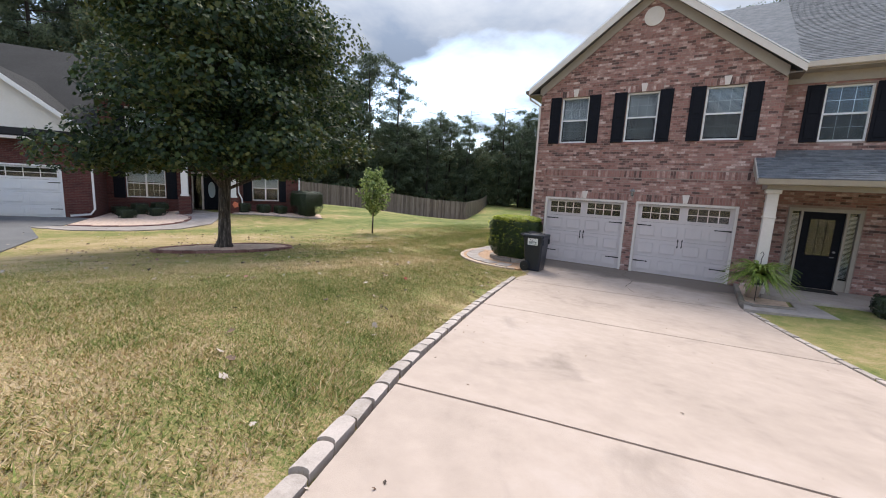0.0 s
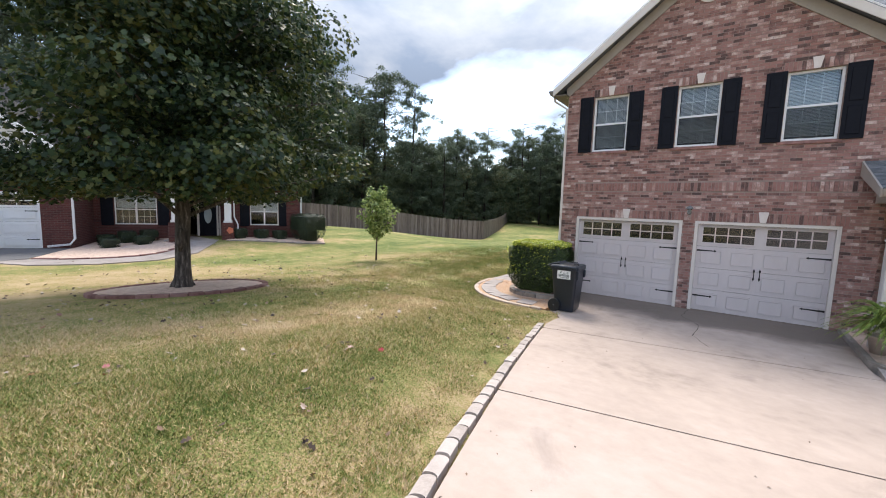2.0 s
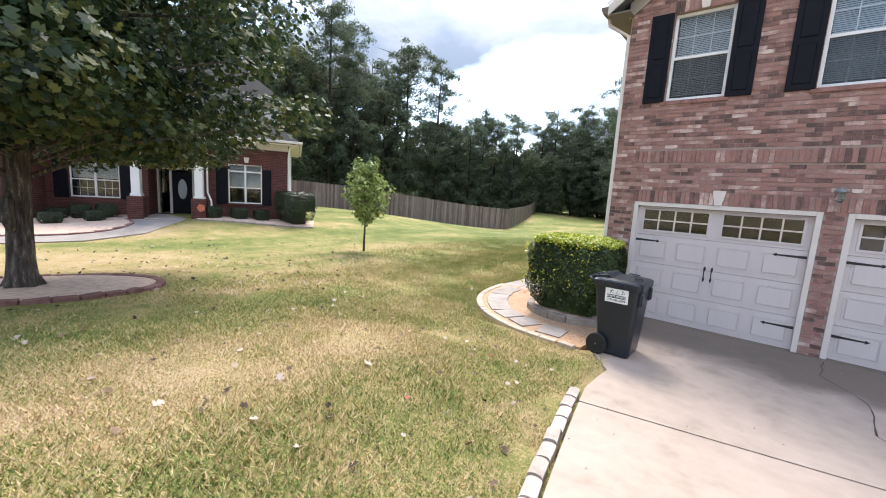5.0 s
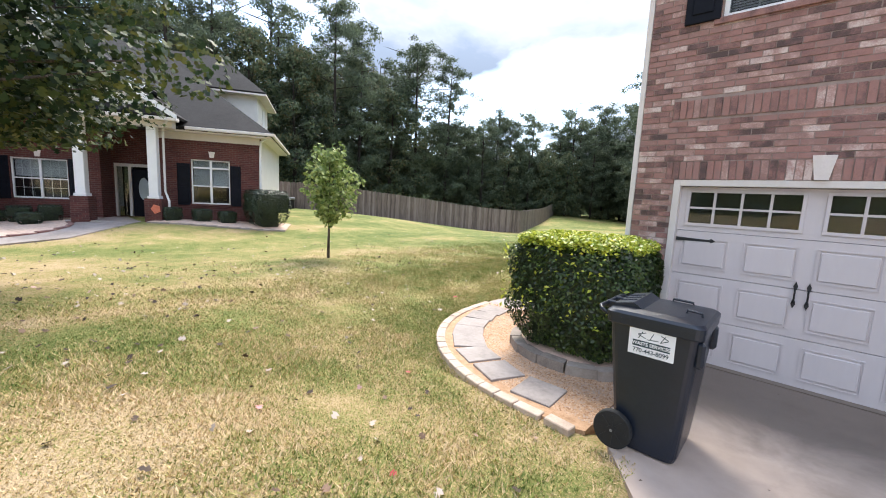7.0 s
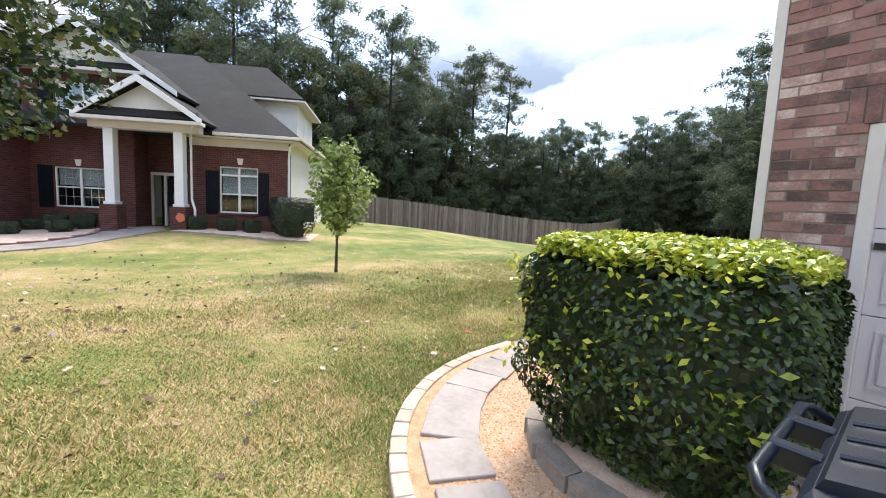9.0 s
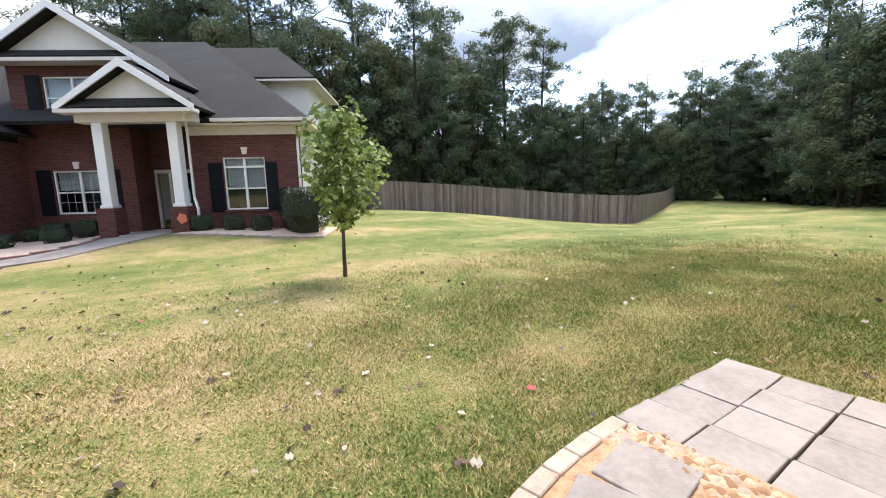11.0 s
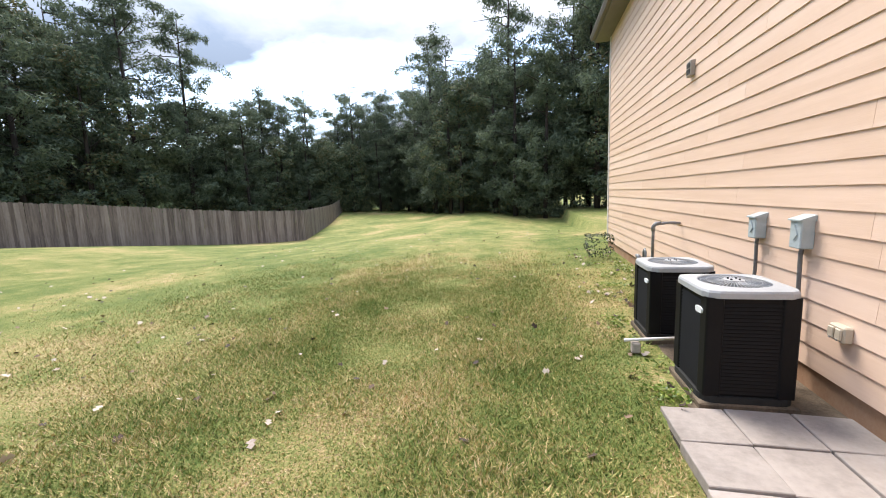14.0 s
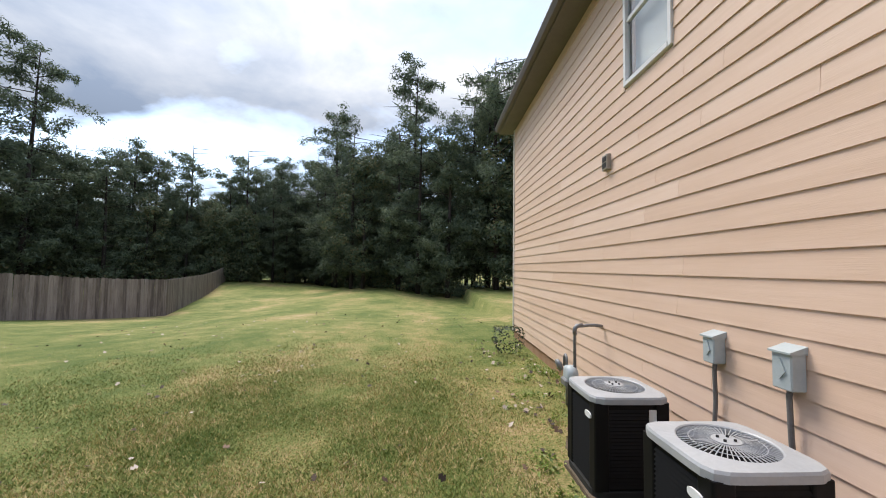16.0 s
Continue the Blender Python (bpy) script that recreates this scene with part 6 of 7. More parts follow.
    part("badge", Geo().prism([(p[0] * 0.055, p[1] * 0.024) for p in [(math.copysign(abs(math.cos(q)) ** 0.6, math.cos(q)), math.copysign(abs(math.sin(q)) ** 0.6, math.sin(q))) for q in [2 * math.pi * k / 20 for k in range(20)]]], 0.0, 0.012, "z", pose(-a - 0.004, -a * 0.62, h - 0.17, 90, 0, -90)), M_LABEL, t, "oval white maker's badge")
    if h < 0.85:
        part("data_plate", Geo().box(a * 0.45, -a - 0.003, h - 0.33, a * 0.75, -a + 0.0, h - 0.10), M_LABEL, t)
    return t


ac_unit(-5.80, 17.86, 0.0, 0.60, 0.86, 1, "black louvred air conditioner with a grey top, beside the slabs")
ac_unit(-5.84, 19.12, 0.02, 0.60, 0.78, 1, "smaller black louvred air conditioner with a grey top")


def switch_box(y, z, w, h, drop_to, label):
    t = thing("disconnect_box", label, "electrical box", pose(X0 - 0.016, y, z), group="electrical boxes on the siding")
    part("case", Geo().box(-0.085, -w / 2, -h, 0.012, w / 2, -0.02, 0.008), M_BOXGREY, t)
    part("hood", Geo().prism([(-0.10, -0.018), (-0.10, -0.03), (0.012, -0.03), (0.012, 0.02)], -w / 2 - 0.008, w / 2 + 0.008, "y"), M_BOXGREY, t)
    part("cover_emboss", Geo().prism([(-w * 0.25, -h * 0.55), (w * 0.05, -h * 0.75), (w * 0.3, -h * 0.5), (w * 0.0, -h * 0.25)], -0.094, -0.083, "x"), M_BOXGREY, t)
    a = drop_to
    part("conduit", Geo().tube([(-0.03, 0.0, -h), (-0.03, 0.01, -h - 0.05), (-0.032, 0.0, -h - 0.30), (-0.04, a * 0.4, -h - 0.50), (-0.06, a, -h - 0.80), (-0.10, a * 1.1, -h - 1.0)], 0.016, 8), M_CONDUIT, t, "flexible grey conduit", smooth=True)


switch_box(18.70, 1.33, 0.125, 0.225, 0.02, "grey electrical disconnect box with a conduit")
switch_box(18.06, 1.345, 0.14, 0.25, -0.06, "larger grey electrical disconnect box with a conduit")
ob_ = thing("outdoor_outlet", "beige weatherproof outlet box low on the siding", "outlet", pose(X0 - 0.014, 17.60, 0.50))
part("case", Geo().box(-0.05, -0.075, 0.0, 0.01, 0.075, 0.115, 0.01), M_BEIGE, ob_)
for yy in (-0.034, 0.034):
    part("cover", Geo().box(-0.066, yy - 0.028, 0.018, -0.05, yy + 0.028, 0.098, 0.006), M_BEIGE, ob_)
    part("latch", Geo().box(-0.071, yy - 0.008, 0.012, -0.058, yy + 0.008, 0.03, 0.003), M_TAUPE, ob_)
vt = thing("dryer_vent", "small beige vent cap on the siding", "vent", pose(X0 - 0.014, 20.60, 3.08))
part("hood", Geo().box(-0.05, -0.075, 0.0, 0.012, 0.075, 0.20, 0.008), M_TAUPE, vt)
part("louvre", Geo().box(-0.056, -0.055, 0.03, -0.05, 0.055, 0.09).box(-0.056, -0.055, 0.11, -0.05, 0.055, 0.17), M_DARK, vt)


def gas_meter():
    t = thing("gas_meter", "grey gas meter with pipes at the siding", "gas meter", pose(-5.60, 20.85, 0.04))
    part("riser", Geo().tube([(0.0, 0.18, -0.05), (0.0, 0.18, 0.42)], 0.02, 8), M_METAL, t, smooth=True)
    part("meter_body", Geo().lathe([(0.06, -0.07), (0.12, -0.06), (0.13, 0.0), (0.12, 0.06), (0.06, 0.07)], 18, pose(-0.02, -0.02, 0.40, 90, 0, 90)), M_BOXGREY, t, smooth=True)
    part("index_box", Geo().box(-0.12, -0.12, 0.26, 0.05, 0.10, 0.36, 0.02), M_METAL, t)
    part("regulator", Geo().lathe([(0.02, -0.03), (0.08, -0.02), (0.08, 0.02), (0.02, 0.05)], 16, pose(-0.10, 0.22, 0.47, 0, 70, 0)), M_METAL, t, smooth=True)
    part("pipe_loop", Geo().tube([(-0.05, 0.14, 0.48), (-0.05, 0.14, 0.60), (-0.05, 0.09, 0.64), (-0.05, 0.04, 0.60), (-0.05, 0.04, 0.48)], 0.018, 8), M_METAL, t, smooth=True)
    part("house_pipe", Geo().tube([(0.02, -0.06, 0.44), (0.02, -0.06, 0.98), (0.05, -0.06, 1.03), (0.20, -0.06, 1.05), (0.30, -0.06, 1.05), (0.38, -0.06, 1.04)], 0.021, 8), M_METAL, t, "galvanized supply pipe", smooth=True)
    part("elbow", Geo().tube([(0.02, -0.06, 0.93), (0.02, -0.06, 1.0), (0.05, -0.06, 1.04), (0.12, -0.06, 1.05)], 0.029, 8), M_METAL, t, smooth=True)


gas_meter()
pv_ = thing("drain_pipe", "white plastic drain pipe on a block between the air conditioners", "pipe", pose(-6.2, 18.55, 0.1))
part("pipe", Geo().tube([(-0.24, -0.02, 0.0), (0.35, 0.03, 0.03)], 0.017, 8), M_PVC, pv_, smooth=True)
part("block", Geo().box(-0.17, -0.05, -0.13, -0.09, 0.04, -0.02, 0.01), M_EDGE, pv_)

# small shrub and stones by the back corner
block_hedge("small_shrub", "sparse small shrub at the back corner of the house", -5.85, 23.9, 0.06, 0.6, 0.6, 0.55, 600, 0.05, M_BOX, None, 22, 0.4, "shrub", False)


# ---- the neighbouring brick house ----
NB = pose(-20.89, 13.94, -0.03, 0, 0, 60.4)
nb = thing("house", "dark red brick house with white trim and dark roof", "house", NB)
NG = 0.25


def npart(name, geo, mat, label="", parent=None, smooth=False):
    return part(name, geo, mat, parent or nb, label, "", smooth)


# wing on the right (front at y 0), with a window
nw = (-1.28, 1.15, 0.10, 2.90)
npart("wall", holed(-2.3, 1.25, NG - 0.4, 4.0, [nw], 0.0, 0.25), M_REDBRICK, "dark red brick wall")
npart("wall", Geo().box(1.0, 0.25, NG - 0.4, 1.25, 7.8, 4.0), M_SIDING_N, "white siding side wall")
sash_window(nb, nw[0], nw[2], nw[1], nw[3], 0.0, cols=0, blind=0.62, world_space=False, inset=0.03, mull=2, transom=0.32)
for a, b in ((nw[0] - 0.47, nw[0] - 0.02), (nw[2] + 0.02, nw[2] + 0.40)):
    shutter(nb, a, b, 1.10, 2.72, -0.004, False)
npart("brick_sill", Geo().box(nw[0] - 0.05, -0.05, 1.07, nw[2] + 0.05, 0.02, 1.15, 0.008), M_REDBRICK)
npart("keystone", Geo().prism([(-0.60, 2.99), (-0.46, 2.99), (-0.42, 3.22), (-0.64, 3.22)], -0.03, 0.0, "y"), M_STONE)
# recessed entry
npart("wall", holed(-4.4, -2.3, NG - 0.4, 4.4, [(-4.32, NG + 0.25, -2.75, 2.62)], 1.3, 1.5), M_REDBRICK)
npart("wall", Geo().box(-2.5, 0.25, NG - 0.4, -2.3, 1.3, 4.4).box(-4.6, 0.65, NG - 0.4, -4.4, 1.3, 4.4), M_REDBRICK)
nd_ = npart("front_door", Geo().box(-3.75, 1.36, NG + 0.25, -2.95, 1.41, 2.40, 0.004), M_SHUT, "black front door with oval glass")
npart("door_frame", Geo().box(-4.32, 1.28, NG + 0.25, -4.24, 1.44, 2.62).box(-2.83, 1.28, NG + 0.25, -2.75, 1.44, 2.62).box(-4.24, 1.28, 2.50, -2.83, 1.44, 2.62).box(-3.85, 1.29, NG + 0.25, -3.75, 1.44, 2.50).box(-2.95, 1.29, NG + 0.25, -2.87, 1.44, 2.50), M_TRIM, "", nd_)
npart("sidelight", Geo().box(-4.24, 1.36, NG + 0.25, -3.85, 1.38, 2.5), M_GLASS, "", nd_)
npart("oval_glass", Geo().lathe([(0.0, 0), (0.24, 0), (0.24, 0.02), (0.0, 0.022)], 24, pose(-3.35, 1.36, 1.62, 90, 0, 0) @ Matrix.Diagonal((0.75, 1.9, 1, 1))), M_BOXGREY, "", nd_)
# flat near-black sheet added for the gloom behind this door
npart("room", Geo().box(-4.4, 2.2, 0, -2.3, 2.22, 3), M_DARK, "", nd_)
npart("porch_step", Geo().box(-4.9, -1.05, NG - 0.3, -1.7, 1.28, NG + 0.22, 0.02), M_SLAB, "pale concrete porch slab")
# left bay, two storeys under a gable
lw, uw = (-7.08, 1.13, -5.40, 2.59), (-6.95, 4.27, -5.15, 5.63)
BY = 0.40
npart("wall", holed(-8.0, -4.4, NG - 0.4, 6.02, [lw, uw], BY, BY + 0.25), M_REDBRICK, "two-storey red brick bay")
npart("wall", Geo().box(-4.65, BY + 0.25, 3.9, -4.4, 6.0, 6.15).box(-8.0, BY + 0.25, NG - 0.4, -7.75, 6.0, 6.15), M_REDBRICK)
for q, cols in ((lw, 3), (uw, 0)):
    sash_window(nb, q[0], q[2], q[1], q[3], BY, cols=cols, blind=0.75 if cols == 0 else 0.45, world_space=False, inset=0.03, mull=2)
    for a, b in ((q[0] - 0.50, q[0] - 0.03), (q[2] + 0.03, q[2] + 0.50)):
        shutter(nb, a, b, q[1] - 0.04, q[3] + 0.03, BY - 0.004, False)
npart("keystone", Geo().prism([(-6.33, 2.65), (-6.19, 2.65), (-6.15, 2.88), (-6.37, 2.88)], BY - 0.03, BY, "y"), M_STONE)


def gable(x0, x1, ze, zp, y0, depth, label, wall_y, ret=True):
    """A front gable: white tympanum, dark return, white rakes, roof planes."""
    xm = (x0 + x1) / 2
    npart("gable_wall", Geo().prism([(x0 + 0.3, ze + 0.05), (x1 - 0.3, ze + 0.05), (xm, zp - 0.22)], wall_y, wall_y + 0.12, "y"), M_SIDING_N, "white siding gable")
    for a, b in ((x0, xm), (x1, xm)):
        roof_slab([(a, y0, ze), (b, y0, zp), (b, y0 + depth, zp), (a, y0 + depth, ze)], 0.10, M_SHINGLE_N, label, False, nb)
        npart("rake_board", Geo().prism([(a, ze - 0.17), (a, ze + 0.015), (b, zp + 0.015), (b, zp - 0.22)], y0 - 0.05, y0, "y"), M_WHITE)
    if ret:
        roof_slab([(x0 + 0.05, y0 - 0.02, ze - 0.02), (x1 - 0.05, y0 - 0.02, ze - 0.02), (x1 - 0.25, wall_y, ze + 0.28), (x0 + 0.25, wall_y, ze + 0.28)], 0.06, M_SHINGLE_N, "", False, nb, "pent_roof")
        npart("eave_trim", Geo().box(x0 + 0.02, y0 - 0.07, ze - 0.20, x1 - 0.02, wall_y, ze - 0.085, 0.01), M_TRIM)


gable(-8.45, -3.67, 6.15, 7.75, -0.05, 7.5, "dark shingle gable roof", BY - 0.02)
# the right-hand slope runs on down to the porch roof
roof_slab([(-3.69, -0.05, 6.16), (-2.66, -0.05, 5.47), (-2.66, 5.0, 5.47), (-3.69, 5.0, 6.16)], 0.10, M_SHINGLE_N, "", False, nb)
npart("rake_board", Geo().prism([(-3.67, 5.95), (-3.67, 6.165), (-2.66, 5.485), (-2.66, 5.30)], -0.10, -0.05, "y"), M_WHITE)
gable(-5.25, -1.30, 4.31, 5.62, -1.35, 4.6, "dark shingle porch roof", -1.02)
npart("porch_beam", Geo().box(-5.0, -1.02, 3.90, -1.55, -0.62, 4.21, 0.01), M_TRIM)
npart("porch_ceiling", Geo().box(-5.0, -0.62, 4.00, -1.55, 1.29, 4.06), M_DARK)
for cx in (-4.43, -2.24):
    c_ = npart("porch_column", Geo().box(cx - 0.15, -0.97, 1.36, cx + 0.15, -0.67, 3.91, 0.012), M_WHITE, "tall square white porch column")
    npart("pedestal", Geo().box(cx - 0.27, -1.09, NG - 0.2, cx + 0.27, -0.55, 1.32, 0.01), M_REDBRICK, "red brick pedestal", c_)
    npart("pedestal_cap", Geo().box(cx - 0.19, -1.01, 1.32, cx + 0.19, -0.63, 1.42, 0.01), M_WHITE, "", c_)
npart("downspout", Geo().tube([(-1.60, -1.3, 4.15), (-1.80, -1.0, 4.0), (-1.98, -0.6, 3.8), (-1.98, -0.6, 1.6), (-1.82, -0.75, 1.25), (-1.80, -0.8, 0.45)], 0.045, 4), M_WHITE, "white downspout")
npart("downspout", Geo().tube([(1.6, -0.35, 3.95), (1.28, -0.06, 3.75), (1.24, -0.03, 3.4), (1.24, -0.03, 0.4)], 0.045, 4), M_WHITE, "white downspout")
plq = npart("door_plaque", Geo().prism([(-2.2 + 0.0, 1.12), (-2.02, 1.06), (-2.0, 0.86), (-2.18, 0.78), (-2.3, 0.95)], -1.13, -1.10, "y"), M_ORANGE, "small orange plaque on the pedestal")
# main hip roof over the wing and rear, second-storey block behind
ef, er = -0.42, 1.72
rdg = [(-15.0, 7.8, 9.3), (-5.2, 7.8, 9.3)]
roof_slab([(-15.0, ef, 4.08), (er, ef, 4.08), rdg[1], rdg[0]], 0.12, M_SHINGLE_N, "dark shingle hip roof", False, nb)
roof_slab([(er, ef, 4.08), (er, 8.4, 4.08), (-5.2, 7.8, 9.3)], 0.12, M_SHINGLE_N, "", False, nb)
npart("soffit", Geo().box(-2.3, ef, 3.88, er - 0.02, 0.25, 3.94).box(1.2, 0.25, 3.88, er - 0.02, 8.2, 3.94), M_TRIM)
npart("gutter", Geo().box(-1.3, ef - 0.12, 3.96, er, ef, 4.07, 0.01).box(er, ef - 0.12, 3.96, er + 0.12, 8.3, 4.07, 0.01), M_TRIM)
npart("frieze_board", Geo().box(-2.3, -0.025, 3.62, 1.22, 0.0, 3.88), M_TRIM)
npart("upper_wall", Geo().box(-6.0, 4.55, 3.5, 0.55, 4.7, 6.55).box(0.40, 4.7, 3.5, 0.55, 8.6, 6.55), M_SIDING_N, "white siding upper storey")
roof_slab([(-7.0, 4.15, 6.60), (0.95, 4.15, 6.60), (-1.6, 7.3, 8.85), (-7.0, 7.3, 8.85)], 0.12, M_SHINGLE_N, "dark shingle upper hip roof", False, nb)
roof_slab([(0.95, 4.15, 6.60), (0.95, 9.0, 6.60), (-1.6, 7.9, 8.85), (-1.6, 7.3, 8.85)], 0.12, M_SHINGLE_N, "", False, nb)
npart("eave_trim", Geo().box(-5.0, 4.05, 6.42, 1.02, 4.55, 6.50).box(0.55, 4.55, 6.42, 1.02, 8.9, 6.50), M_TRIM)
npart("window", Geo().box(0.55, 6.2, 5.0, 0.585, 7.0, 6.1, 0.005), M_WHITE, "white side window")
# garage wing standing forward on the far side
GX1, GY = -7.85, -1.85
gw = (-13.75, NG - 0.2, -8.85, 2.52)
npart("wall", holed(-14.6, GX1, NG - 0.5, 3.5, [gw], GY, GY + 0.25), M_REDBRICK, "red brick garage front")
npart("wall", Geo().box(GX1 - 0.25, GY + 0.25, NG - 0.5, GX1, BY, 3.5), M_REDBRICK)
garage_door(gw[0], gw[2], gw[3], NG + 0.0, GY, nb, False, M_WHITE, M_WHITE)
gable(-15.1, -7.35, 3.72, 6.75, GY - 0.35, 9.0, "dark shingle garage roof", GY - 0.02)
npart("downspout", Geo().tube([(-7.6, GY - 0.3, 3.55), (-7.80, GY - 0.06, 3.3), (-7.80, GY - 0.06, 0.65), (-7.95, GY - 0.12, 0.42), (-8.6, GY - 0.3, 0.36)], 0.05, 4), M_WHITE, "white downspout")
npart("roof_rear", Geo().prism([(-14.6, 4.0), (-4.0, 4.0), (-8.0, 8.9)], 6.5, 8.6, "y"), M_SHINGLE_N)
npart("wall", Geo().box(-14.6, 8.6, NG - 0.5, 0.5, 8.8, 6.4), M_SIDING_N)


def nb_at(x, y):
    p = NB @ Vector((x, y, 0))
    return p.x, p.y


for i, (sx, w, h) in enumerate(((-1.75, 0.62, 0.55), (-0.75, 0.62, 0.52), (0.12, 0.60, 0.50))):
    x, y = nb_at(sx, -0.75)
    block_hedge("foundation_shrub", "small rounded dark shrub under the window", x, y, gz(x, y) - 0.02, w, w, h, 1500, 0.055, M_BOX, None, 30 + i, 0.8, "shrub")
x, y = nb_at(1.55, -0.85)
block_hedge("foundation_shrub", "large clipped dark green shrub at the house corner", x, y, gz(x, y) - 0.02, 1.6, 1.4, 1.45, 7000, 0.06, M_BOX, None, 40, 0.55, "shrub")
for i, (sx, sy) in enumerate(((-5.6, -0.4), (-6.4, -0.55), (-7.2, -0.4), (-6.6, -2.2), (-5.6, -1.5))):
    x, y = nb_at(sx, sy)
    block_hedge("foundation_shrub", "low dark shrub in the gravel bed", x, y, gz(x, y) + 0.02, 0.75, 0.65, 0.58 if i < 2 else 0.42, 1100, 0.055, M_BOX, None, 50 + i, 0.7, "shrub")


def nb_patch(name, pts, mat, label, category, lift):
    """A patch of ground cover that follows the lawn, from local points."""
    W = [nb_at(*p) for p in pts]
    cx, cy = sum(p[0] for p in W) / len(W), sum(p[1] for p in W) / len(W)
    V, F = [(cx, cy, gz(cx, cy) + lift)], []
    n = len(W)
    rows = 8
    for k in range(1, rows + 1):
        for p in W:
            x, y = cx + (p[0] - cx) * k / rows, cy + (p[1] - cy) * k / rows
            V.append((x, y, gz(x, y) + lift))
    for p in W:
        V.append((p[0], p[1], gz(*p) - 0.12))
    for i in range(n):
        F.append((0, 1 + i, 1 + (i + 1) % n))
    for k in range(rows):
        for i in range(n):
            a, b = 1 + k * n + i, 1 + k * n + (i + 1) % n
            F.append((a, a + n, b + n, b))
    return solo(name, Geo().raw(V, F), mat, label, category, "structure")


def curve_pts(a, b, bulge, n=12):
    ax, ay = a
    bx, by = b
    return [(ax + (bx - ax) * i / n - (by - ay) * bulge * 4 * (i / n) * (1 - i / n), ay + (by - ay) * i / n + (bx - ax) * bulge * 4 * (i / n) * (1 - i / n)) for i in range(n + 1)]


front = [(-7.75, -5.45), (-7.0, -5.6), (-6.2, -5.5), (-5.5, -5.3), (-4.9, -5.0), (-4.45, -4.5), (-4.15, -3.9), (-4.05, -3.2), (-4.1, -2.5), (-4.35, -1.8), (-4.75, -1.15)]
nb_patch("gravel_bed", [(-7.85, -2.4)] + front + [(-4.95, BY), (-7.8, BY), (-7.8, -1.9)], M_MULCH, "pale pink gravel bed before the house", "gravel", 0.06)
nb_patch("front_path", [(-8.6, -6.3), (-7.2, -7.0), (-5.6, -6.8), (-4.1, -6.0), (-3.1, -4.5), (-2.75, -2.4), (-2.65, -1.02), (-4.5, -1.02), (-4.0, -2.3), (-3.95, -3.2), (-4.05, -3.95), (-4.85, -5.1), (-6.2, -5.6), (-7.0, -5.7), (-7.8, -5.6)], M_SLAB, "curved pale concrete path to the porch", "path", 0.03)
kb = thing("bed_edging", "curved red paver edging of the gravel bed", "edging", NB, kind="structure")
for a, b in zip(front, front[1:]):
    x, y = nb_at((a[0] + b[0]) / 2, (a[1] + b[1]) / 2)
    L = math.hypot(b[0] - a[0], b[1] - a[1])
    m = NB.inverted() @ pose(0, 0, gz(x, y)) @ NB @ pose((a[0] + b[0]) / 2, (a[1] + b[1]) / 2, 0.08, 0, 0, math.degrees(math.atan2(b[1] - a[1], b[0] - a[0])))
    part("edging_block", Geo().box(-L * 0.49, -0.07, -0.16, L * 0.49, 0.07, 0.02, 0.01, m), M_RINGRED, kb)
nb_patch("neighbour_driveway", [(-16, -1.9), (-7.95, -1.9), (-7.9, -5.4), (-8.5, -6.3), (-7.4, -9.0), (-7.2, -12), (-17, -20), (-22, -8)], M_ASPHALT, "grey driveway before the neighbouring garage", "driveway", 0.03)
nb_patch("shrub_bed", curve_pts((-2.3, -1.5), (2.3, -1.6), -0.05) + [(2.4, -0.05), (-2.0, -0.05)], M_MULCH, "mulch bed under the window", "mulch", 0.05)
for a, b in zip(curve_pts((-2.3, -1.5), (2.3, -1.6), -0.05), curve_pts((-2.3, -1.5), (2.3, -1.6), -0.05)[1:]):
    x, y = nb_at((a[0] + b[0]) / 2, (a[1] + b[1]) / 2)
    m = pose(0, 0, gz(x, y)) @ NB @ pose((a[0] + b[0]) / 2, (a[1] + b[1]) / 2, 0.06, 0, 0, math.degrees(math.atan2(b[1] - a[1], b[0] - a[0])))
    part("edging_block", Geo().box(-0.19, -0.06, -0.14, 0.19, 0.06, 0.02, 0.01, NB.inverted() @ m), M_RING, kb)


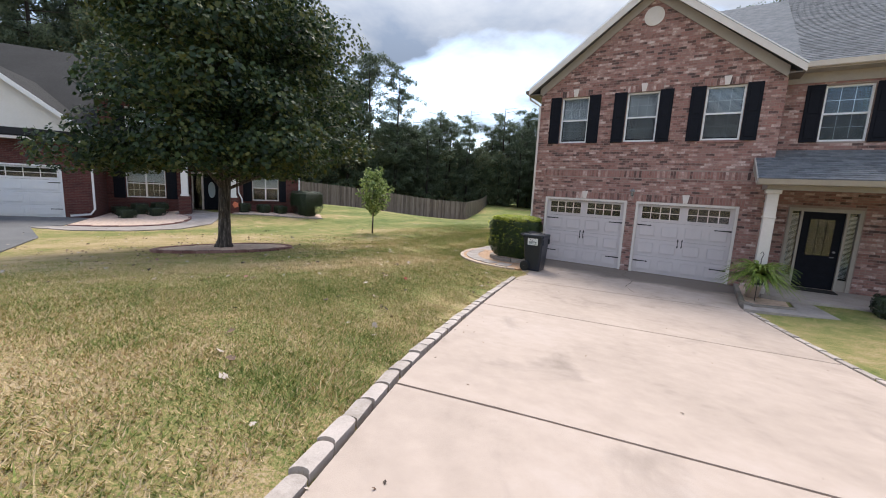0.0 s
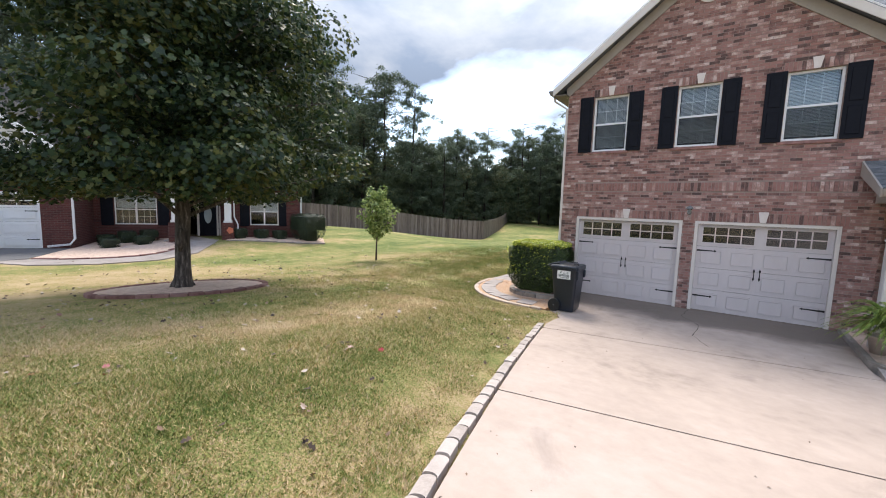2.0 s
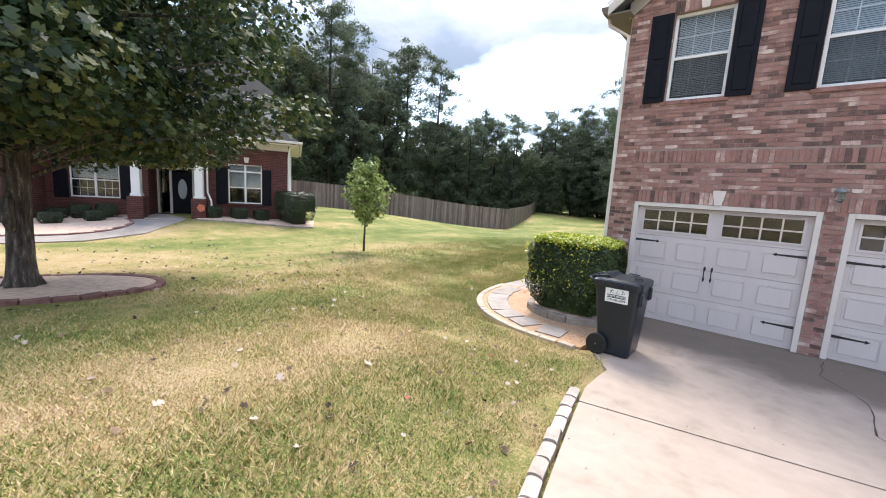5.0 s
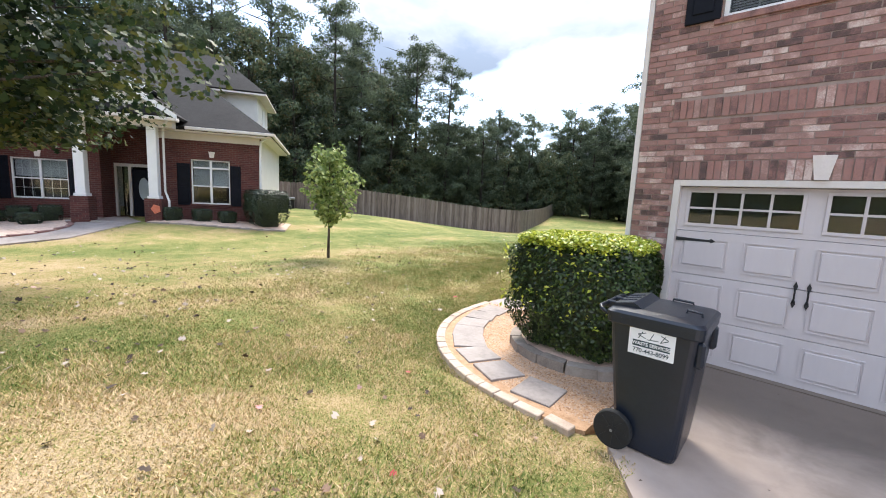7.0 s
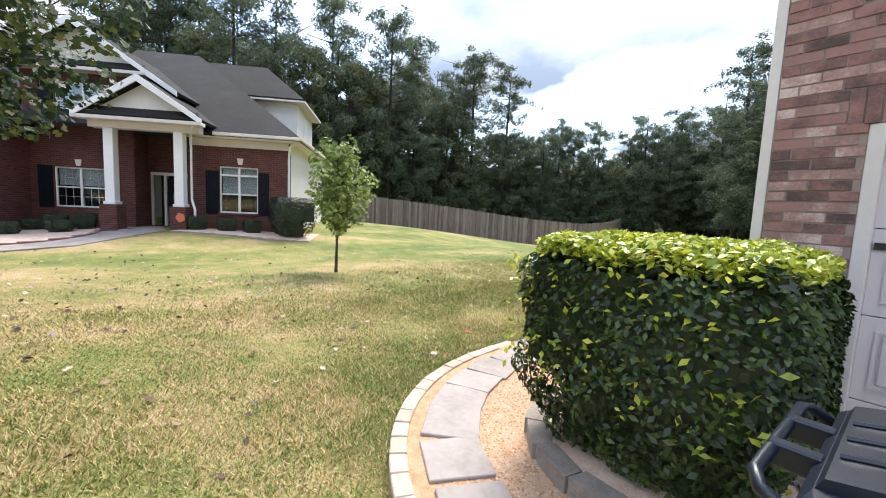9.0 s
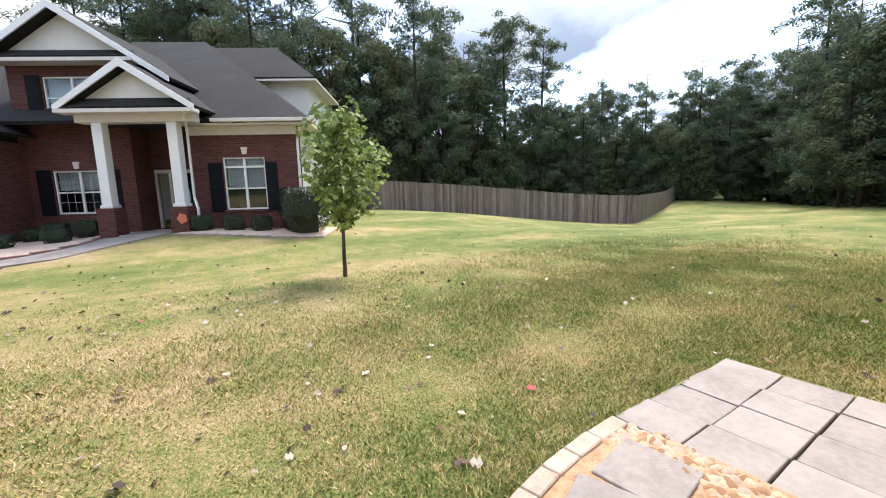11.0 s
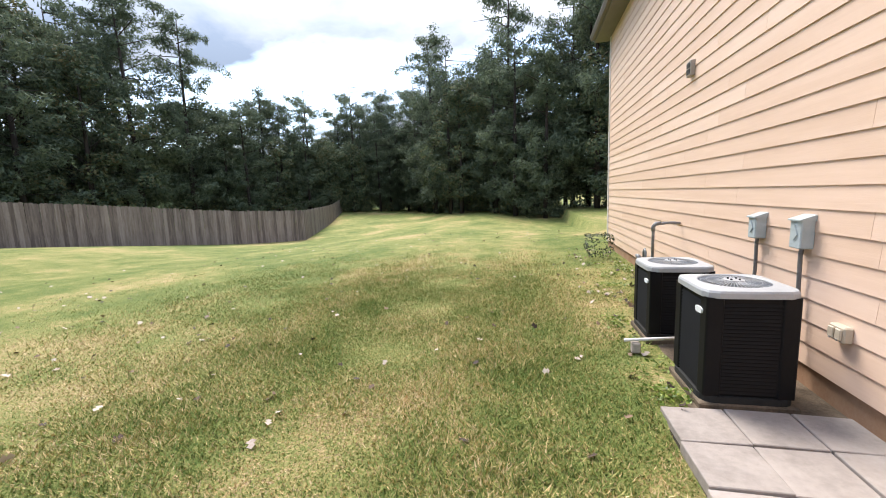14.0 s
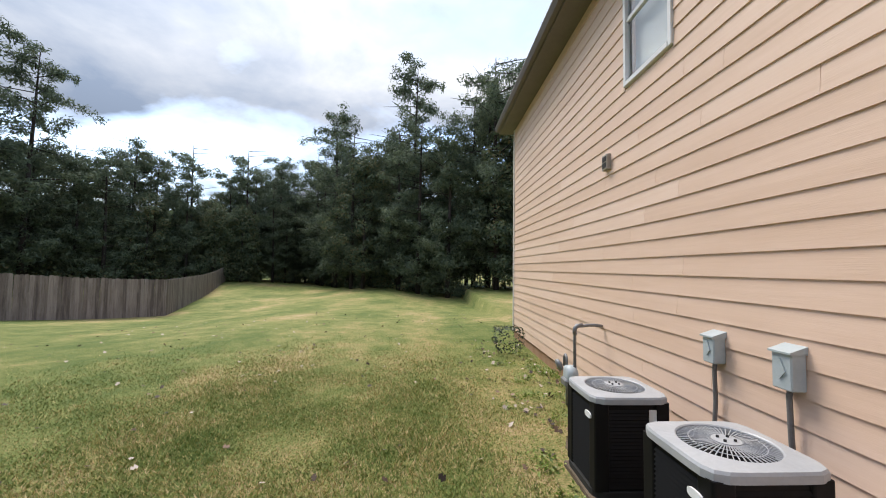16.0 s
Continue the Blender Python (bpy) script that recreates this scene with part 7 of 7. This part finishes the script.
# mulch ring under the maple: a pointed oval with red blocks
def maple_ring():
    c = Vector((-11.38, 5.82))
    d = Vector((0.33, 0.94)).normalized()
    e = Vector((d.y, -d.x))
    pts = []
    for i in range(36):
        a = 2 * math.pi * i / 36
        q = c + d * (1.72 * math.cos(a) + 0.05) + e * (1.22 * math.sin(a) + 0.1)
        pts.append((q.x, q.y))
    V, F = [(c.x, c.y, gz(c.x, c.y) + 0.06)], []
    for k in (0.5, 1.0):
        V += [(c.x + (p[0] - c.x) * k, c.y + (p[1] - c.y) * k, gz(c.x + (p[0] - c.x) * k, c.y + (p[1] - c.y) * k) + 0.05) for p in pts]
    n = 36
    F = [(0, 1 + i, 1 + (i + 1) % n) for i in range(n)] + [(1 + i, 1 + n + i, 1 + n + (i + 1) % n, 1 + (i + 1) % n) for i in range(n)]
    t = thing("tree_ring", "oval straw-mulch bed with red edging blocks under the maple", "garden ring", pose(c.x, c.y, gz(c.x, c.y)), kind="structure")
    part("mulch", Geo().raw(V, F), M_MULCH, t, world_space=True)
    for i in range(36):
        a, b = pts[i], pts[(i + 1) % 36]
        L = math.hypot(b[0] - a[0], b[1] - a[1])
        mx, my = (a[0] + b[0]) / 2, (a[1] + b[1]) / 2
        m = pose(mx, my, gz(mx, my) + rng.uniform(0.03, 0.045), rng.uniform(-3, 3), rng.uniform(-3, 3), math.degrees(math.atan2(b[1] - a[1], b[0] - a[0])))
        part("edging_block", Geo().box(-L * 0.485, -0.07, -0.12, L * 0.485, 0.07, 0.03, 0.012, m), M_RINGRED, t, world_space=True)


maple_ring()


# ---- fence ----
def fence_run(a, b, label, n_single):
    a, b = Vector(a), Vector(b)
    t = thing("fence", label, "fence", pose(a.x, a.y, gz(a.x, a.y)))
    d = (b - a).normalized()
    L = (b - a).length
    ang = math.degrees(math.atan2(d.y, d.x))
    rn = random.Random(int(L * 10))
    meshes = []
    for k in range(4):
        w, h = 0.1445, 1.80 + 0.012 * k
        meshes.append(Geo().prism([(-w / 2, -0.05), (w / 2, -0.05), (w / 2, h - 0.035), (w / 2 - 0.03, h), (-w / 2 + 0.03, h), (-w / 2, h - 0.035)], -0.009, 0.009, "y").mesh("picket", M_FENCE))
    n = int(L / 0.142)
    for i in range(n):
        p = a + d * (i + 0.5) * L / n
        ob = part("picket", meshes[rn.randint(0, 3)], None, t, world_space=True)
        ob.matrix_basis = pose(p.x, p.y, gz(p.x, p.y) + rn.uniform(-0.015, 0.015), 0, rn.uniform(-0.7, 0.7), ang)
    side = Vector((-d.y, d.x))
    k = max(1, int(L / 2.4))
    for i in range(k + 1):
        p = a + d * (L * i / k) + side * 0.06
        part("post", Geo().box(-0.045, -0.045, -0.3, 0.045, 0.045, 1.72, 0.005, pose(p.x, p.y, gz(p.x, p.y), 0, 0, ang)), M_FENCE, t, world_space=True)
        if i < k:
            q = a + d * (L * (i + 1) / k) + side * 0.06
            for h in (0.3, 0.95, 1.55):
                part("rail", Geo().tube([(p.x - side.x * 0.025, p.y - side.y * 0.025, gz(p.x, p.y) + h), (q.x - side.x * 0.025, q.y - side.y * 0.025, gz(q.x, q.y) + h)], 0.03, 4), M_FENCE, t, world_space=True)


FC = (-20.9, 36.1)
fence_run((-33.2, 16.6), FC, "weathered grey wooden privacy fence", 0)
fence_run(FC, (-33.5, 66.0), "weathered grey wooden privacy fence running back", 0)
fence_run((-33.5, 66.0), (-58, 54), "weathered dark wooden back fence", 0)


# a stack of grey slabs and a small box by the fence
stack = thing("slab_stack", "stack of pale grey slabs beside the fence", "stack", pose(-29.6, 19.9, gz(-29.6, 19.9) - 0.03, 0, 0, 60))
for i in range(8):
    part("stacked_slab", Geo().box(-0.55, -0.35, 0.12 * i, 0.55, 0.35, 0.12 * i + 0.085, 0.012, pose(0.015 * math.sin(i * 2.1), 0, 0, 0, 0, 1.5 * math.sin(i))), M_SLAB if i % 2 else M_SIDING_N, stack)
    part("spacer", Geo().box(-0.5, -0.3, 0.12 * i + 0.085, 0.5, 0.3, 0.12 * i + 0.12), M_DARK, stack)
crate = thing("storage_box", "small dark box with a grey lid by the fence", "box", pose(-29.6, 20.8, gz(-29.6, 20.8) - 0.02, 0, 0, 60))
part("case", Geo().box(-0.28, -0.2, 0.0, 0.28, 0.2, 0.62, 0.02), M_RUBBER, crate)
part("lid", Geo().box(-0.31, -0.23, 0.62, 0.31, 0.23, 0.78, 0.03), M_METAL, crate)


# ---- woods ----
def pine_meshes(seed, H, low, wide=0.19, clumps=15):
    """Trunk and crown of a loblolly pine: rounded, ragged, with gaps."""
    rn = np.random.RandomState(seed)
    ra = random.Random(seed)
    lean = ra.uniform(-0.3, 0.3)
    tr = Geo().tube([(0, 0, -0.3), (lean * 0.3, 0, H * 0.3), (lean, lean * 0.5, H * 0.7), (lean * 1.2, lean, H * 0.97)], [0.24, 0.19, 0.11, 0.03], 7)
    P, Q = [], []
    n = 54
    for i in range(n):
        s = (i + ra.random()) / n
        z = H * (low + (0.97 - low) * s)
        reach = H * wide * math.sin(math.pi * (0.22 + 0.62 * s)) ** 0.8 * ra.uniform(0.45, 1.15) + 0.3
        a = i * 2.4 + ra.uniform(-0.6, 0.6)
        x0 = lean * z / H
        tip = np.array([x0 + reach * math.cos(a), reach * math.sin(a), z + reach * ra.uniform(-0.05, 0.35)])
        root = np.array([x0, 0, z])
        if i % 2 == 0:
            tr.tube([tuple(root), tuple(root * 0.5 + tip * 0.5), tuple(tip)], [0.05, 0.035, 0.012], 4, False)
        if s > 0.45 and ra.random() < 0.38:
            continue
        for k in np.linspace(0.3, 1.0, 6):
            c = root + (tip - root) * k + rn.normal(0, 0.25, 3)
            m = int(clumps * 2.0)
            d = rn.normal(0, 1, (m, 3))
            d /= np.linalg.norm(d, axis=1)[:, None]
            P.append(c + d * np.array([0.75, 0.75, 0.5]) * rn.uniform(0.3, 1.0, (m, 1)))
            d[:, 2] += 0.4
            Q.append(d)
    P, Q = np.concatenate(P), np.concatenate(Q)
    V, F = leaf_cloud(P, Q, 0.33, rn, "spike", 0.3)
    return tr.mesh("trunk", M_PINEBARK, True), numpy_mesh("crown", V, F, M_PINE)


def broad_meshes(seed, H, low, mat):
    rn = np.random.RandomState(seed)
    ra = random.Random(seed)
    tr = Geo().tube([(0, 0, -0.3), (0.1, 0, H * 0.3), (0.0, 0.2, H * 0.65), (0.1, 0.1, H * 0.95)], [0.22, 0.17, 0.09, 0.02], 7)
    lobes = []
    for i in range(40):
        s = (i + ra.random()) / 40
        z = H * (low + (0.95 - low) * s)
        r = H * 0.24 * math.sin(math.pi * (0.18 + 0.80 * s)) ** 0.7 * ra.uniform(0.3, 1.05)
        a = i * 2.4
        lobes.append((r * math.cos(a), r * math.sin(a), z, ra.uniform(0.7, 1.35), ra.uniform(0.5, 0.95)))
        tr.tube([(0, 0.1, z - r * 0.5), (r * 0.5 * math.cos(a), r * 0.5 * math.sin(a), z - 0.2), (r * math.cos(a), r * math.sin(a), z)], [0.04, 0.025, 0.008], 4, False)
    P, Q = crown_points(rn, lobes, 220)
    V, F = leaf_cloud(P, Q, 0.29, rn)
    return tr.mesh("trunk", M_PINEBARK, True), numpy_mesh("crown", V, F, mat)


KINDS = [("pine_tree", "tall dark green pine tree at the edge of the woods", pine_meshes(1, 20, 0.12, 0.20, 24)), ("pine_tree", "tall thin dark pine tree with an open crown", pine_meshes(2, 23, 0.42, 0.13, 11)), ("pine_tree", "dark green pine tree with low boughs", pine_meshes(3, 15, 0.04, 0.23, 24)), ("pine_tree", "tall dark pine tree in the woods", pine_meshes(4, 18, 0.08, 0.21, 24)), ("woodland_tree", "dense dark green woodland tree", broad_meshes(5, 15, 0.10, M_WOODS)), ("woodland_tree", "leafy woodland tree turning yellow-brown", broad_meshes(6, 11, 0.05, M_WOODS))]
MASTERS = []
for name, label, (tm, cm) in KINDS:
    MASTERS.append((name, label, tm, cm))


def plant(kind, x, y, s, turn, sz=1.0):
    name, label, tm, cm = MASTERS[kind]
    t = thing(name, label, "tree", pose(x, y, gz(x, y) - 0.1, 0, 0, turn) @ Matrix.Diagonal((s, s, s * sz, 1)), group="trees of the woods")
    part("trunk", tm, None, t)
    part("crown", cm, None, t)


def wood_line(pts, step, rows, depth, kinds, s0, s1, seed):
    ra = random.Random(seed)
    for (ax, ay), (bx, by) in zip(pts, pts[1:]):
        L = math.hypot(bx - ax, by - ay)
        n = max(1, int(L / step))
        dx, dy = (bx - ax) / L, (by - ay) / L
        for r in range(rows):
            for i in range(n):
                f = (i + 0.5 * (r % 2) + ra.uniform(-0.3, 0.3)) / n
                off = r * depth + ra.uniform(-1.0, 1.0)
                x, y = ax + (bx - ax) * f - dy * off, ay + (by - ay) * f + dx * off
                k = ra.choice(kinds)
                plant(k, x, y, ra.uniform(s0, s1) * (1.0 + 0.06 * r), ra.uniform(0, 360), ra.uniform(0.9, 1.12))


# behind the neighbouring house and fence, round the back, and down the far side
wood_line([(-44, 50), (-46, 34), (-49, 18), (-62, 2)], 3.7, 3, -4.6, [0, 0, 3, 3, 4, 4], 1.05, 1.28, 1)
wood_line([(-44, 51), (-36, 62), (-30, 69), (-24, 82)], 2.8, 3, 3.8, [0, 3, 2, 2, 4, 5], 0.70, 0.92, 2)
wood_line([(-24, 84), (-20, 90), (-8, 92)], 2.8, 2, 4.0, [2, 3, 0, 5], 0.78, 0.98, 3)
wood_line([(-26, 80), (-21, 68), (-14, 58), (-5, 51), (4, 46), (14, 42), (26, 38)], 3.1, 3, 3.6, [0, 3, 3, 4, 4, 2], 0.90, 1.10, 4)
for x, y, k, s in ((0.5, 53, 1, 0.98), (4.0, 50.5, 1, 1.05), (7.5, 48, 1, 0.95)):
    plant(k, x, y, s, 40 * x)
for x, y, k, s in ((8, 36, 1, 1.0), (16, 33, 1, 0.9), (20, 30, 0, 1.0)):
    plant(k, x, y, s, 30 * x)


def understory():
    """Low brush along the edge of the woods."""
    rn = np.random.RandomState(77)
    lines = [[(-60, 4), (-48, 22), (-45, 38), (-43, 50), (-36, 61.5), (-30, 68), (-24, 82)], [(-21, 84), (-12, 87), (-4, 82)], [(-26, 80), (-21, 68.5), (-14, 58.5), (-5, 51.5), (4, 46.5), (14, 42.5), (26, 38)]]
    lobes = []
    for ln_ in lines:
        for (ax, ay), (bx, by) in zip(ln_, ln_[1:]):
            n = int(math.hypot(bx - ax, by - ay) / 0.55)
            for i in range(n):
                f = (i + rn.rand()) / n
                x, y = ax + (bx - ax) * f + rn.uniform(-1.6, 1.6), ay + (by - ay) * f + rn.uniform(0.0, 3.0)
                h = rn.uniform(0.4, 2.6)
                lobes.append((x, y, gz(x, y) + h * 0.6, rn.uniform(0.5, 1.1), h * 0.6))
    P, Q = crown_points(rn, lobes, 95)
    V, F = leaf_cloud(P, Q, 0.34, rn)
    tagged(new("underbrush", numpy_mesh("underbrush", V, F, M_WOODS)), "dark tangled underbrush at the foot of the woods", "underbrush", kind="stuff")


understory()
# leaf litter floor under the trees and a pale road glimpsed beyond
solo("far_road", Geo().box(-70, 104, -2.2, 40, 114, -1.35), M_ROAD, "pale road beyond the woods", "road", "structure")
solo("far_woods", Geo().raw(*(lambda n: ([(-150 + 290 * i / n, 150 + 8 * math.sin(i * 1.3), z + (2.2 * math.sin(i * 2.9) + 1.6 * math.sin(i * 1.1) if z > 0 else 0)) for z in (-3, 12.0) for i in range(n + 1)], [(i, i + 1, n + 2 + i, n + 1 + i) for i in range(n)]))(160)), M_WOODS, "dark line of far woods", "woods", "structure")
solo("near_woods_behind", Geo().raw(*(lambda n: ([((120 + 4 * math.sin(i * 1.7)) * math.cos(math.radians(95 + 285 * i / n)), (118 + 4 * math.sin(i * 2.3)) * math.sin(math.radians(95 + 285 * i / n)), z + (1.8 * math.sin(i * 2.9) if z > 0 else 0)) for z in (-3, 13.0) for i in range(n + 1)], [(i, i + 1, n + 2 + i, n + 1 + i) for i in range(n)]))(120)), M_WOODS, "dark line of trees around the houses", "woods", "structure")


# ---- parked car by the neighbouring garage ----
def car():
    x, y = nb_at(-11.25, -5.6)
    t = thing("car", "dark parked car on the neighbouring driveway", "car", pose(x, y, gz(x, y) + 0.03, 0, 0, 58 - 90))
    body = Geo()
    prof = [(-2.2, 0.35), (2.2, 0.35), (2.25, 0.62), (2.1, 0.82), (1.2, 0.95), (0.45, 1.42), (-1.3, 1.45), (-2.05, 0.98), (-2.25, 0.75)]
    n = len(prof)
    V, F = [], []
    for k, (yy, sc) in enumerate(((-0.86, 0.93), (-0.82, 1.0), (0.82, 1.0), (0.86, 0.93))):
        V += [(p[0] * (0.985 if k in (0, 3) else 1), yy * (0.84 if p[1] > 1.2 else 1), 0.7 + (p[1] - 0.7) * sc) for p in prof]
    for k in range(3):
        for i in range(n):
            j = (i + 1) % n
            F.append((k * n + i, k * n + j, (k + 1) * n + j, (k + 1) * n + i))
    F += [tuple(range(n)), tuple(range(3 * n, 4 * n))[::-1]]
    part("body", Geo().raw(V, F), M_CAR, t, "dark glossy car body")
    part("side_glass", Geo().prism([(0.95, 1.0), (0.40, 1.36), (-1.2, 1.38), (-1.7, 1.02)], -0.80, 0.80, "y"), M_DARK, t)
    for xx in (-1.4, 1.35):
        for yy in (-0.88, 0.70):
            w = part("wheel", Geo().lathe([(0.20, 0.0), (0.31, 0.0), (0.33, 0.03), (0.33, 0.17), (0.31, 0.2), (0.20, 0.2)], 24, pose(xx, yy + 0.19, 0.33, 90, 0, 0)), M_RUBBER, t, "black tyre")
            part("rim", Geo().lathe([(0.0, 0.02), (0.20, 0.02), (0.20, 0.18), (0.0, 0.18)], 16, pose(xx, yy + 0.19, 0.33, 90, 0, 0)), M_METAL, w)
    for yy in (-0.6, 0.6):
        part("headlight", Geo().box(2.14, yy - 0.18, 0.68, 2.24, yy + 0.18, 0.80, 0.02), M_LABEL, t)


car()

# ---- lawn clutter ----
def on_lawn(x, y):
    if x > float(drive_left(y)) - 0.2 and y < 13.9:
        return False
    if x > -5.3 and y > 13:
        return False
    if -7.78 < x and y > 11.15 and y < 15.8:
        return False
    if x > -6.5 and 15.6 < y < 19.7:
        return False
    if (x + 11.25) ** 2 / 2.2 + (y - 5.75) ** 2 / 3.2 < 1:
        return False
    return True


def fallen_leaves(name, mat, n, size, seed, label, near_only=False):
    rn = np.random.RandomState(seed)
    P = []
    while len(P) < n:
        if near_only:
            x, y = rn.uniform(-12, 0), rn.uniform(1.5, 14)
        else:
            k = rn.rand()
            if k < 0.45:
                x, y = rn.normal(-11.5, 4.2), rn.normal(8.0, 3.6)
            elif k < 0.75:
                x, y = rn.uniform(-16, -1.5), rn.uniform(1.0, 20)
            else:
                x, y = rn.uniform(-18, -5.5), rn.uniform(15, 34)
        if on_lawn(x, y):
            P.append((x, y, gz(x, y) + rn.uniform(0.018, 0.04)))
    P = np.array(P)
    V, F = leaf_cloud(P, np.tile([0.0, 0, 1.6], (n, 1)), size, rn, "maple")
    tagged(new(name, numpy_mesh(name, V, F, mat)), label, "leaves", kind="stuff")


fallen_leaves("fallen_leaves", M_LEAF, 1500, 0.060, 31, "curled brown and tan fallen leaves on the lawn")
fallen_leaves("red_fallen_leaves", M_PINKLEAF, 26, 0.062, 35, "pink and red fallen leaves on the lawn", True)


def wall_strip():
    """Bare soil with weeds along the siding, under and past the air conditioners."""
    rn = np.random.RandomState(64)
    V, F = [], []
    ys = np.arange(17.42, 21.5, 0.2)
    for y in ys:
        edge = -6.27 + 0.09 * math.sin(y * 2.1) + 0.06 * math.sin(y * 5.3) + max(0.0, (y - 19.4) * 0.45)
        edge = min(edge, -5.36)
        for k in range(5):
            x = -5.12 + (edge + 5.12) * k / 4
            V.append((x, y, gz(x, y) + (0.012 if k < 4 else -0.02)))
    for j in range(len(ys) - 1):
        for k in range(4):
            a = j * 5 + k
            F.append((a, a + 1, a + 6, a + 5))
    solo("soil_strip", Geo().raw(V, F), M_SOIL, "bare brown soil strip along the siding wall", "soil", "structure")
    P = []
    for i in range(46):
        cx, cy = rn.uniform(-6.45, -5.35), rn.uniform(17.45, 24.5)
        if -6.2 < cx and (17.5 < cy < 18.22 or 18.78 < cy < 19.45):
            cx = -6.3 + rn.uniform(-0.1, 0.08)
        m = rn.randint(14, 46)
        q = np.stack([cx + rn.normal(0, 0.07, m), cy + rn.normal(0, 0.07, m), np.zeros(m)], 1)
        q[:, 2] = [gz(a, b) + 0.015 for a, b in q[:, :2]] + rn.rand(m) ** 2 * 0.09
        P.append(q)
    P = np.concatenate(P)
    V, F = leaf_cloud(P, np.tile([0.0, 0, 0.8], (len(P), 1)), 0.045, rn)
    tagged(new("weeds", numpy_mesh("weeds", V, F, M_FERN)), "low green weeds in the soil beside the air conditioners", "weeds", kind="stuff")
    P = np.stack([rn.uniform(-6.5, -5.4, 130), rn.uniform(17.4, 25.5, 130), np.zeros(130)], 1)
    P[:, 2] = [gz(a, b) + 0.025 for a, b in P[:, :2]]
    ok = ~((P[:, 0] > -6.2) & (P[:, 1] > 17.5) & (P[:, 1] < 19.5))
    P = P[ok]
    V, F = leaf_cloud(P, np.tile([0.0, 0, 1.6], (len(P), 1)), 0.07, rn, "maple")
    tagged(new("wall_leaves", numpy_mesh("wall_leaves", V, F, M_LEAF)), "dry leaves caught along the siding wall", "leaves", kind="stuff")


wall_strip()


def drive_litter():
    rn = np.random.RandomState(8)
    P = []
    while len(P) < 90:
        y = rn.uniform(0.5, 13.5)
        k = rn.rand()
        x = float(drive_left(y)) + (abs(rn.normal(0, 0.25)) if k < 0.5 else rn.uniform(0.1, 4.8))
        if x < float(drive_right(y)) - 0.1:
            P.append((x, y, float(drive_z(y)) + 0.006))
    P = np.array(P)
    V, F = leaf_cloud(P, np.tile([0.0, 0, 2.0], (len(P), 1)), 0.028, rn)
    tagged(new("leaf_litter", numpy_mesh("leaf_litter", V, F, M_LEAF)), "dry leaf bits on the concrete", "leaves", kind="stuff")


drive_litter()


# ---- grass ----
def grass(n, seed, front=False):
    rn = np.random.RandomState(seed)
    # the walk runs from the drive to the back corner; blades thin out away from it
    ts = rn.rand(n * 3)
    cx = np.where(ts < 0.5, -3.6 - 4.2 * (ts / 0.5), -7.8 - 1.6 * ((ts - 0.5) / 0.5))
    cy = np.where(ts < 0.5, 1.6 + 11.5 * (ts / 0.5), 13.1 + 9.0 * ((ts - 0.5) / 0.5))
    x = cx + rn.normal(0, 1, n * 3) * 2.3
    y = cy + rn.normal(0, 1, n * 3) * 1.9
    if front:
        x, y = rn.normal(-4.6, 1.9, n * 3), rn.normal(2.0, 1.7, n * 3)
    ok = ~((x > drive_left(y) - 0.10) & (y < 10.1)) & ~((x > -4.15) & (y > 10.0) & (y < 14)) & ~((x > -5.3) & (y > 13))
    e = np.abs((x - PC[0]) / (PA + 0.06)) ** 2.25 + np.abs(np.minimum(y - PC[1], 0) / (PB + 0.06)) ** 2.25
    ok &= ~((e < 1) & (y < 14.2) & (x < -4.95)) & ~((x > -5.0) & (y > 11.16) & (y < 14.2)) & ~((x > -7.73) & (y > 14.0) & (y < 15.78)) & ~((x > -6.44) & (y > 15.7) & (y < 17.5))
    ok &= ~((x > -6.32) & (y > 17.45) & (y < 19.6))
    ok &= ~(((x + 11.2) / 1.45) ** 2 + ((y - 5.8) / 1.85) ** 2 < 1)
    x, y = x[ok][:n], y[ok][:n]
    n = len(x)
    z = land_z(x, y)
    a = rn.uniform(0, 6.28, n)
    h = rn.uniform(0.018, 0.050, n) * (0.75 + 0.5 * np.sin(x * 2.3) * np.cos(y * 1.9) ** 2)
    w = rn.uniform(0.0018, 0.0042, n) * 1.8
    lean = rn.uniform(0.3, 1.6, n) * h
    b = rn.uniform(0, 6.28, n)
    V = np.empty((n, 3, 3))
    V[:, 0] = np.stack([x - np.cos(a) * w, y - np.sin(a) * w, z - 0.004], 1)
    V[:, 1] = np.stack([x + np.cos(a) * w, y + np.sin(a) * w, z - 0.004], 1)
    V[:, 2] = np.stack([x + np.cos(b) * lean, y + np.sin(b) * lean, z + h], 1)
    F = np.arange(n * 3).reshape(n, 3)
    tagged(new("grass", numpy_mesh("grass", V.reshape(-1, 3), F, M_BLADE)), "short patchy green and straw-coloured grass blades", "grass", kind="stuff")


grass(600000, 2)
grass(170000, 5, True)
